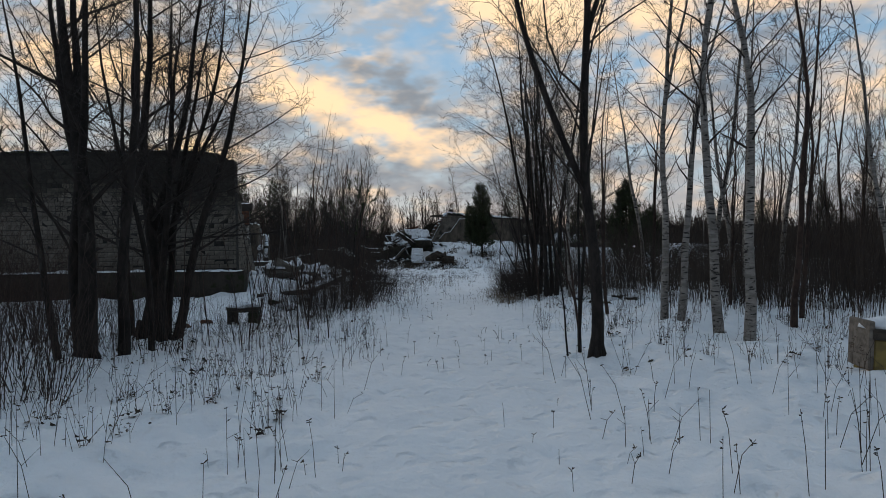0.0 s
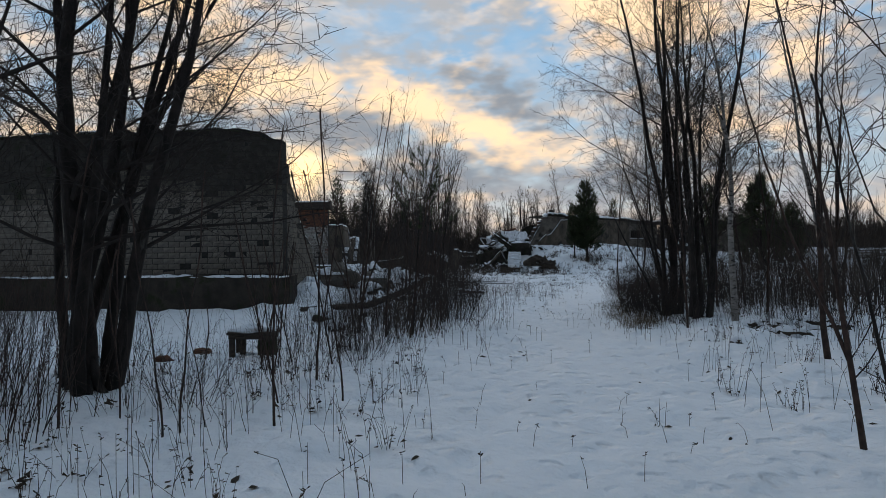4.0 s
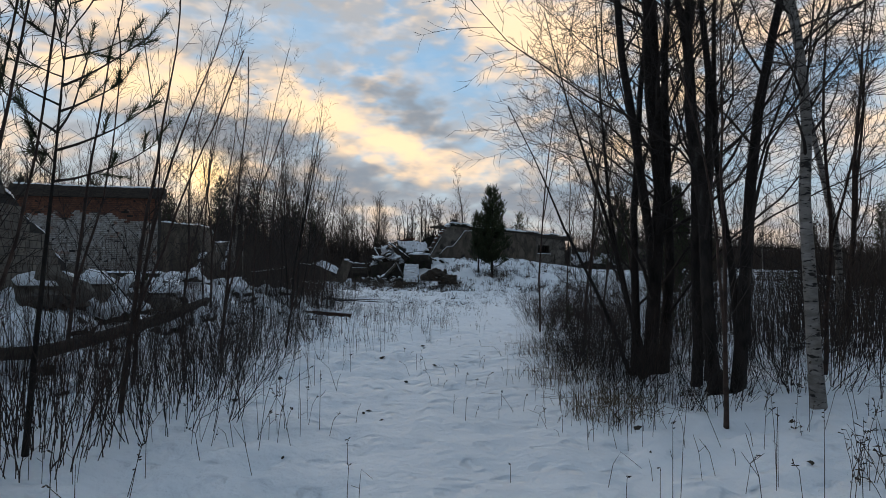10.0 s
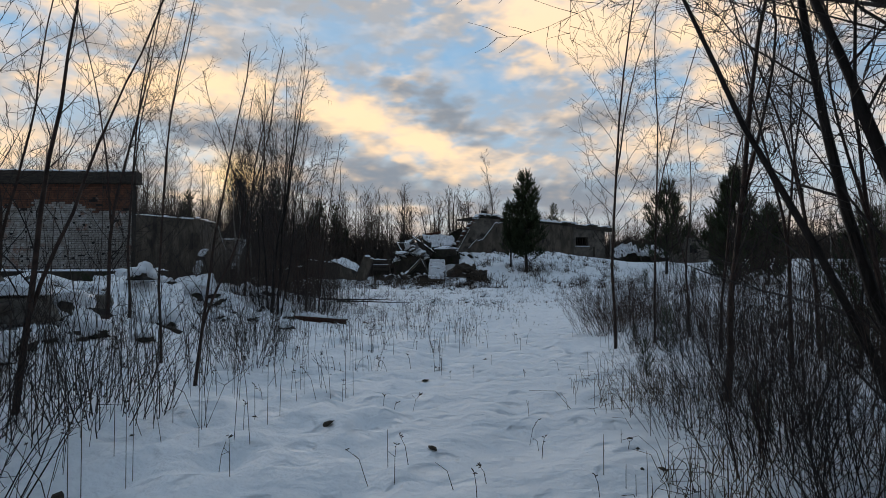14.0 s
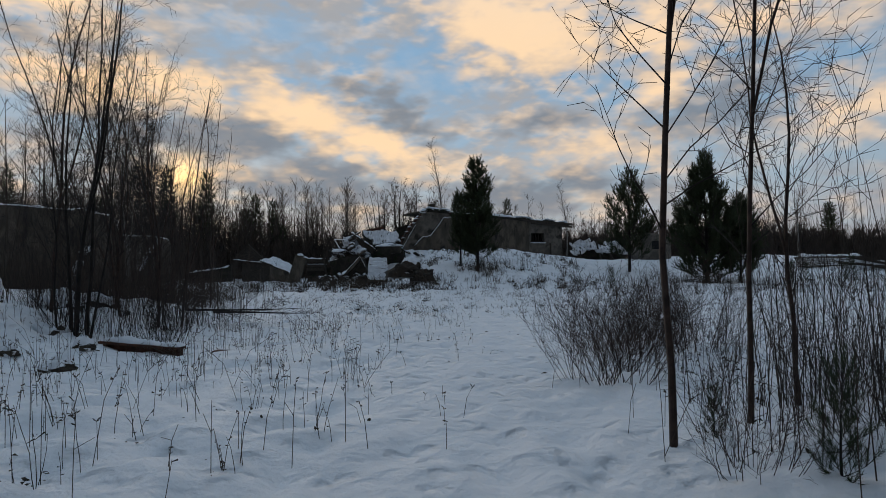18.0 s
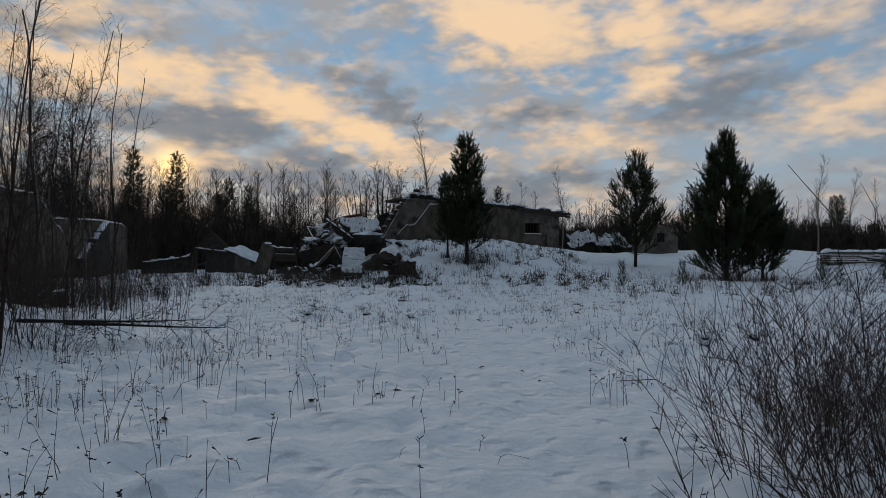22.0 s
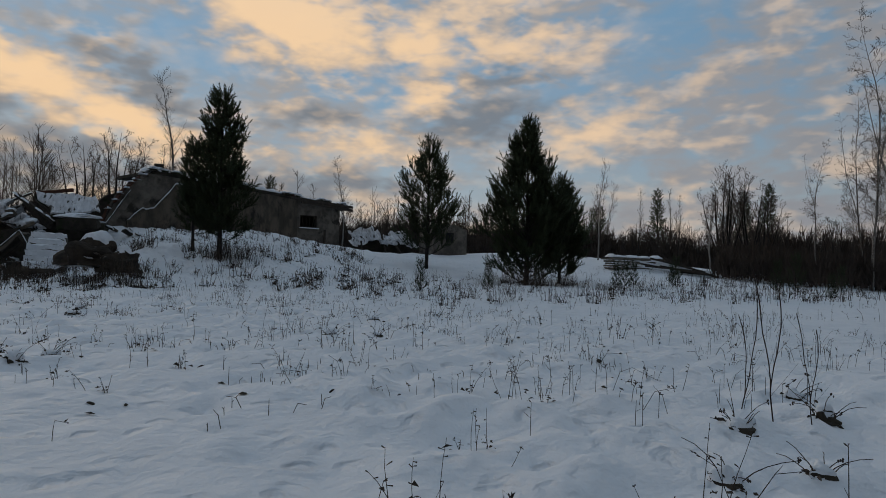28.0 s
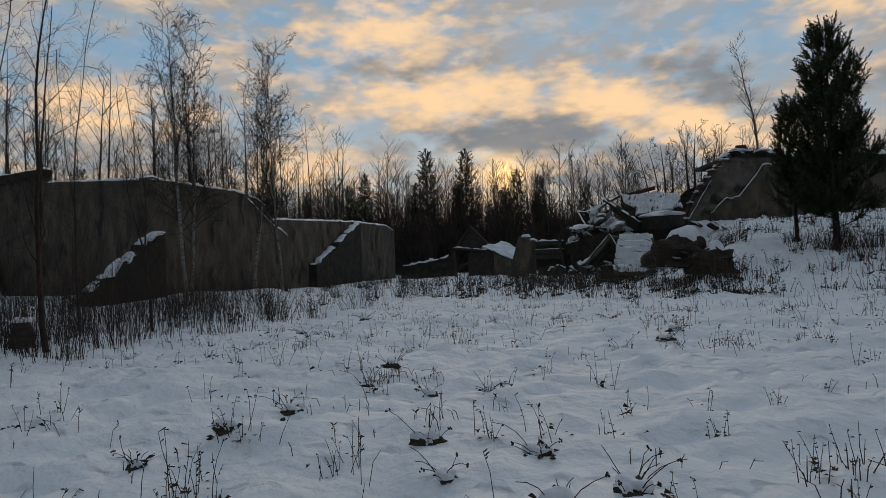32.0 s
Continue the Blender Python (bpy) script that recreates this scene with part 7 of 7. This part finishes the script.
# small tussocks and stones breaking through the snow
rng = random.Random(17)
tufts = []
for i in range(200):
    cx, cy = rng.uniform(-10, 20), rng.uniform(36, 64)
    if abs(cx - path_x(min(cy, 46))) < 0.7 and cy < 46:
        continue
    tufts += [(cx + rng.gauss(0, 0.2), cy + rng.gauss(0, 0.15)) for _ in range(rng.randint(3, 12))]
for i in range(90):
    cx, cy = rng.uniform(-9, 10), rng.uniform(44.5, 62)
    if i > 50:
        cx, cy = rng.uniform(-9, 8), rng.uniform(58, 72)
    tufts += [(cx + rng.gauss(0, 0.13), cy + rng.gauss(0, 0.10)) for _ in range(rng.randint(8, 22))]
stalks("grass_tufts", 21, tufts, 0.03, 0.16, "dark grass tufts breaking through the snow", STALK, 0.0, 0.004, 0.9, "grass tufts")
for i in range(34):
    if i < 20:
        u = rng.random()
        x, y = 3.9 + 2.2 * u + rng.gauss(0, 0.3), 18.2 + 1.8 * u + rng.gauss(0, 0.7)
    else:
        x, y = rng.uniform(-7.4, -3.6), rng.uniform(33.4, 35.4)
    s = rng.uniform(0.09, 0.19)
    st = debris("soil_clod", "dark clod of soil showing through the snow", "clod")
    tagged(st, group="clods by the path")
    capped_lump(x, y, ground_height(x, y) - 0.02, s * 1.2, s, s * 0.75, i * 2.3, EARTH, st, 0.5, 0.45, 10, 14, 0.04)
tussocks = [(-1.48, 47.0), (-0.31, 44.85), (0.06, 47.4), (0.5, 46.8), (-1.8, 48.0), (1.54, 47.0), (-1.74, 46.4), (1.25, 46.6), (0.84, 47.5), (-1.74, 49.2), (5.77, 40.75), (7.66, 41.55), (6.3, 40.6), (8.3, 42.3), (6.7, 41.5)]
tussocks += [(rng.uniform(-7.0, 7.0), rng.uniform(48.5, 57.0)) for _ in range(18)]
for i, (x, y) in enumerate(tussocks):
    s = rng.uniform(0.06, 0.11)
    st = debris("weed_tussock", "dark withered tussock half buried in snow", "tussock")
    tagged(st, group="tussocks in the snowy field")
    capped_lump(x, y, ground_height(x, y) - 0.025, s * 1.2, s * 0.9, s * 0.8, i * 3.7, EARTH, st, 0.45, 0.5, 12, 18, 0.02)
    g = Geo()
    for _ in range(rng.randint(5, 11)):
        a, d = rng.uniform(0, 6.283), s * rng.uniform(0.1, 0.9)
        p = (x + math.cos(a) * d, y + math.sin(a) * d, ground_height(x, y))
        q = wander(p, (math.cos(a) * 0.6, math.sin(a) * 0.6, 1.0), rng.uniform(0.10, 0.36), 4, rng, -0.22, 0.22)
        g.tube(q, [0.004, 0.0034, 0.003, 0.0026, 0.0022], 3, False)
        if rng.random() < 0.5:
            e = q[-1]
            for _ in range(4):
                c = [e[k] + rng.uniform(-0.012, 0.012) for k in range(3)]
                g.tube([(c[0], c[1], c[2] - 0.008), (c[0], c[1], c[2]), (c[0], c[1], c[2] + 0.008)], [0.002, 0.008, 0.002], 4, False)
    for _ in range(rng.randint(3, 8)):
        a, d, l = rng.uniform(0, 6.283), s * rng.uniform(0.4, 1.5), rng.uniform(0.03, 0.07)
        p = (x + math.cos(a) * d, y + math.sin(a) * d)
        q = wander((p[0], p[1], ground_height(*p) + 0.005), (math.cos(a), math.sin(a), 0.6), l, 2, rng, -0.3, 0.3)
        g.tube(q, [0.003, 0.012, 0.002], 4, False)
    g.make("dead_leaves", STALK, st)
# bare spots where soil shows through the snow
rng = random.Random(29)
g = Geo()
for i in range(420):
    x, y = rng.uniform(-7, 9), rng.uniform(5, 58)
    if y < 36 and not 0.5 < abs(x - path_x(y)) < 3.5:
        continue
    z, n, s, k = ground_height(x, y), 7, rng.uniform(0.015, 0.055), len(g.v)
    turn, flat = rng.uniform(0, 6.283), rng.uniform(0.4, 0.9)
    g.v.append((x, y, z + 0.018))
    for j in range(n):
        a = 6.2832 * j / n
        u, v = math.cos(a) * s * rng.uniform(0.6, 1.4), math.sin(a) * s * flat * rng.uniform(0.6, 1.4)
        px, py = x + u * math.cos(turn) - v * math.sin(turn), y + u * math.sin(turn) + v * math.cos(turn)
        g.v.append((px, py, ground_height(px, py) + 0.002))
    g.f.extend([(k, k + 1 + j, k + 1 + (j + 1) % n) for j in range(n)])
tagged(g.make("bare_soil", EARTH), "dark bits of soil and leaf showing through snow", "soil", kind="stuff")
# rubble under snow between the two brick buildings
rng = random.Random(23)
for i in range(40):
    x, y = rng.uniform(-12.5, -5.6), rng.uniform(26.5, 39.5)
    s = rng.uniform(0.2, 0.5)
    st = debris("rubble_stone", "broken masonry lump under a cap of snow", "rubble")
    tagged(st, group="rubble between the brick buildings")
    z = ground_height(x, y)
    lump("core", CONCRETE_DARK, x + 0.05, y - 0.04, z, s * 0.8, s * 0.7, s * 0.5, i * 1.3, st, rough=0.8, rings=10, segs=13, turn=i * 40)
    g = lump_geo(s * 1.0, s * 0.9, s * 0.62, i * 2.1, 0.6, 12, 16, False)
    g.make("snow_cap", SNOW_CAP, st, smooth=True, m=pose(x - 0.06, y + 0.04, z + s * 0.25, 0, 0, i * 40.0))
for i in range(46):
    u = rng.random()
    x, y = -4.4 - 4.0 * u + rng.gauss(0, 0.4), 19.5 + 9.0 * rng.random() + 1.5 * u
    if y < 24.2 and x < -6.2:
        continue
    s = rng.uniform(0.14, 0.4)
    st = debris("rubble_stone", "broken masonry lump under a cap of snow", "rubble")
    tagged(st, group="rubble beside the brick house")
    z = ground_height(x, y)
    lump("core", CONCRETE_DARK, x, y, z, s * 0.85, s * 0.7, s * 0.5, i * 1.9, st, rough=0.6, rings=8, segs=10, turn=i * 40)
    g = lump_geo(s * 1.05, s * 0.95, s * 0.6, i * 2.7, 0.4, 8, 11, False)
    g.make("snow_cap", SNOW_CAP, st, smooth=True, m=pose(x - 0.04, y + 0.02, z + s * 0.34, 0, 0, i * 40.0))
for x, y in ((-7.0, 26.4), (-6.7, 24.9), (-7.9, 29.6), (-6.3, 27.9), (-7.4, 31.2)):
    st = debris("rubble_stone", "broken masonry lump under a cap of snow", "rubble")
    z = base_height(x, y)
    lump("core", BRICK_GREY, x, y, z + 0.1, 0.6, 0.5, 0.5, x * 3, st, rough=0.5)
    lump("snow_cap", SNOW_CAP, x, y + 0.05, z + 0.42, 0.55, 0.45, 0.22, y, st)
old_log = debris("fallen_log", "charred log slanting over the rubble beside the house", "log")
g = Geo()
g.tube([(-6.6, 21.5, 0.02), (-5.6, 21.7, 0.06), (-4.9, 22.0, 0.08), (-4.5, 22.9, 0.22), (-4.1, 23.9, 0.42), (-3.8, 24.7, 0.62)], [0.06, 0.08, 0.10, 0.09, 0.08, 0.06], 8)
g.v = [(x + 0.05 * nz(x, y, z, 3.1), y + 0.05 * nz(y, z, x, 3.1), z + 0.05 * nz(z, x, y, 3.1)) for x, y, z in g.v]
g.make("trunk", WOOD_DARK, old_log, smooth=True)
snow_strip("snow_cap", (-5.9, 21.55), (-4.8, 21.95), [(0, 0.17), (1.2, 0.20)], 0.16, old_log, 0.07, 16, 0.5, seed=6.1)
# fallen branches on the left bank
for x0, y0, x1, y1 in ((-5.1, 40.8, -2.4, 41.0), (-4.6, 41.3, -1.8, 40.9)):
    fb = debris("fallen_branch", "fallen leafless branch lying across the snow", "branch")
    g = Geo()
    rr = random.Random(int(x0 * 10))
    pts = wander((x0, y0, base_height(x0, y0) + 0.28), (x1 - x0, y1 - y0, 0.0), 2.9, 6, rr, -0.005, 0.05)
    g.tube(pts, [0.035, 0.03, 0.026, 0.02, 0.016, 0.01, 0.005], 5)
    limbs(g, pts, 0.035, rr, 2, 15, 0.36, 40, 0.03, 0.12, 3, 0.005)
    g.make("limb", TWIG, fb)


# ---- bricks ----
def brick_mesh(name, w, h, d, mat, seed):
    """One chipped brick."""
    rr = random.Random(seed)
    g = Geo()
    g.box((-w / 2, -d / 2, -h / 2), (w / 2, d / 2, h / 2), None, 0.006)
    g.v = [(x + rr.uniform(-1, 1) * 0.003, y + rr.uniform(-1, 1) * 0.003, z + rr.uniform(-1, 1) * 0.003) for x, y, z in g.v]
    return g.mesh(name, mat)


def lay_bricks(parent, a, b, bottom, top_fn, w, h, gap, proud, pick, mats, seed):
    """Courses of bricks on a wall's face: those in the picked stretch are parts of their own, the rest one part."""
    rr = random.Random(seed)
    ax, ay = a
    L = math.hypot(b[0] - ax, b[1] - ay)
    ux, uy = (b[0] - ax) / L, (b[1] - ay) / L
    px, py = uy, -ux
    turn = math.degrees(math.atan2(uy, ux))
    meshes = {m: [brick_mesh("brick", w, h, 0.06, m, k) for k in range(3)] for m in set(mats.values())}
    rest = {m: Geo() for m in set(mats.values())}
    count, row, z = 0, 0, bottom + h / 2
    while z < 6.0:
        s = (w + gap) / 2 * (row % 2) - w / 4
        first = s + gap + w / 2
        last = first + (w + gap) * math.floor((L - first) / (w + gap))
        for lo, hi in ((0.0, first - gap), (last, L)):
            u = (lo + hi) / 2
            if 0.04 < hi - lo <= w + 0.01 and top_fn(u) > z + h / 2 - 0.02:
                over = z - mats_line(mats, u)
                rest[mats["top"] if over > 0.4 else mats["mid"] if over > 0 else mats["low"]].box((-(hi - lo) / 2, -0.03, -h / 2), ((hi - lo) / 2, 0.03, h / 2), pose(ax + ux * u + px * (proud - 0.03), ay + uy * u + py * (proud - 0.03), z, 0, 0, turn))
        while s < L - w / 2:
            s += w + gap
            if s > L - w / 2 or top_fn(s) < z + h / 2 - 0.02 or rr.random() < 0.006:
                continue
            out = proud + rr.uniform(-0.012, 0.010)
            x, y = ax + ux * s + px * (out - 0.03), ay + uy * s + py * (out - 0.03)
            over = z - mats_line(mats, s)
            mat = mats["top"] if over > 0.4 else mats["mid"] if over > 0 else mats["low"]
            if pick(s, z) and count < 300:
                ob = new("brick", rr.choice(meshes[mat]))
                ob.parent = parent
                ob.matrix_basis = pose(x, y, z, rr.uniform(-1, 1), rr.uniform(-0.8, 0.8), turn + rr.uniform(-1, 1))
                count += 1
            else:
                rest[mat].box((-w / 2, -0.03, -h / 2), (w / 2, 0.03, h / 2), pose(x, y, z, rr.uniform(-1, 1), rr.uniform(-0.8, 0.8), turn + rr.uniform(-1, 1)))
        z += h + gap
        row += 1
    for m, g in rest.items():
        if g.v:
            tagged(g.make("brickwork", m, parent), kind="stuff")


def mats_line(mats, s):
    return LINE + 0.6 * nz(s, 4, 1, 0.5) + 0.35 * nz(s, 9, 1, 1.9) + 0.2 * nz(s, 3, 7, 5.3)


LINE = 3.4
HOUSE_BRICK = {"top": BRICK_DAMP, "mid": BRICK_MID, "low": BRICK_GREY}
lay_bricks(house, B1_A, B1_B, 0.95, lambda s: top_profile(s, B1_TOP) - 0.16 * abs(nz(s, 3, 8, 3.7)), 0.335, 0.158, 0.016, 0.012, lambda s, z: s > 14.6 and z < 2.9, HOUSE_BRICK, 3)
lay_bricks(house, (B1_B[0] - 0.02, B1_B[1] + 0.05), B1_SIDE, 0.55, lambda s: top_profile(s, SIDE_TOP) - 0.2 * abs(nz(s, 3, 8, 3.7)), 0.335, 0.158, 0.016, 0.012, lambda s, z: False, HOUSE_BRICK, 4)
LINE = 3.75
lay_bricks(house2, B2_A, B2_B, 0.55, lambda s: 4.55, 0.265, 0.08, 0.013, 0.012, lambda s, z: s > 4.2 and z < 2.6 and z > 0.9, {"top": BRICK_RED, "mid": BRICK_RED, "low": BRICK_WHITE}, 5)
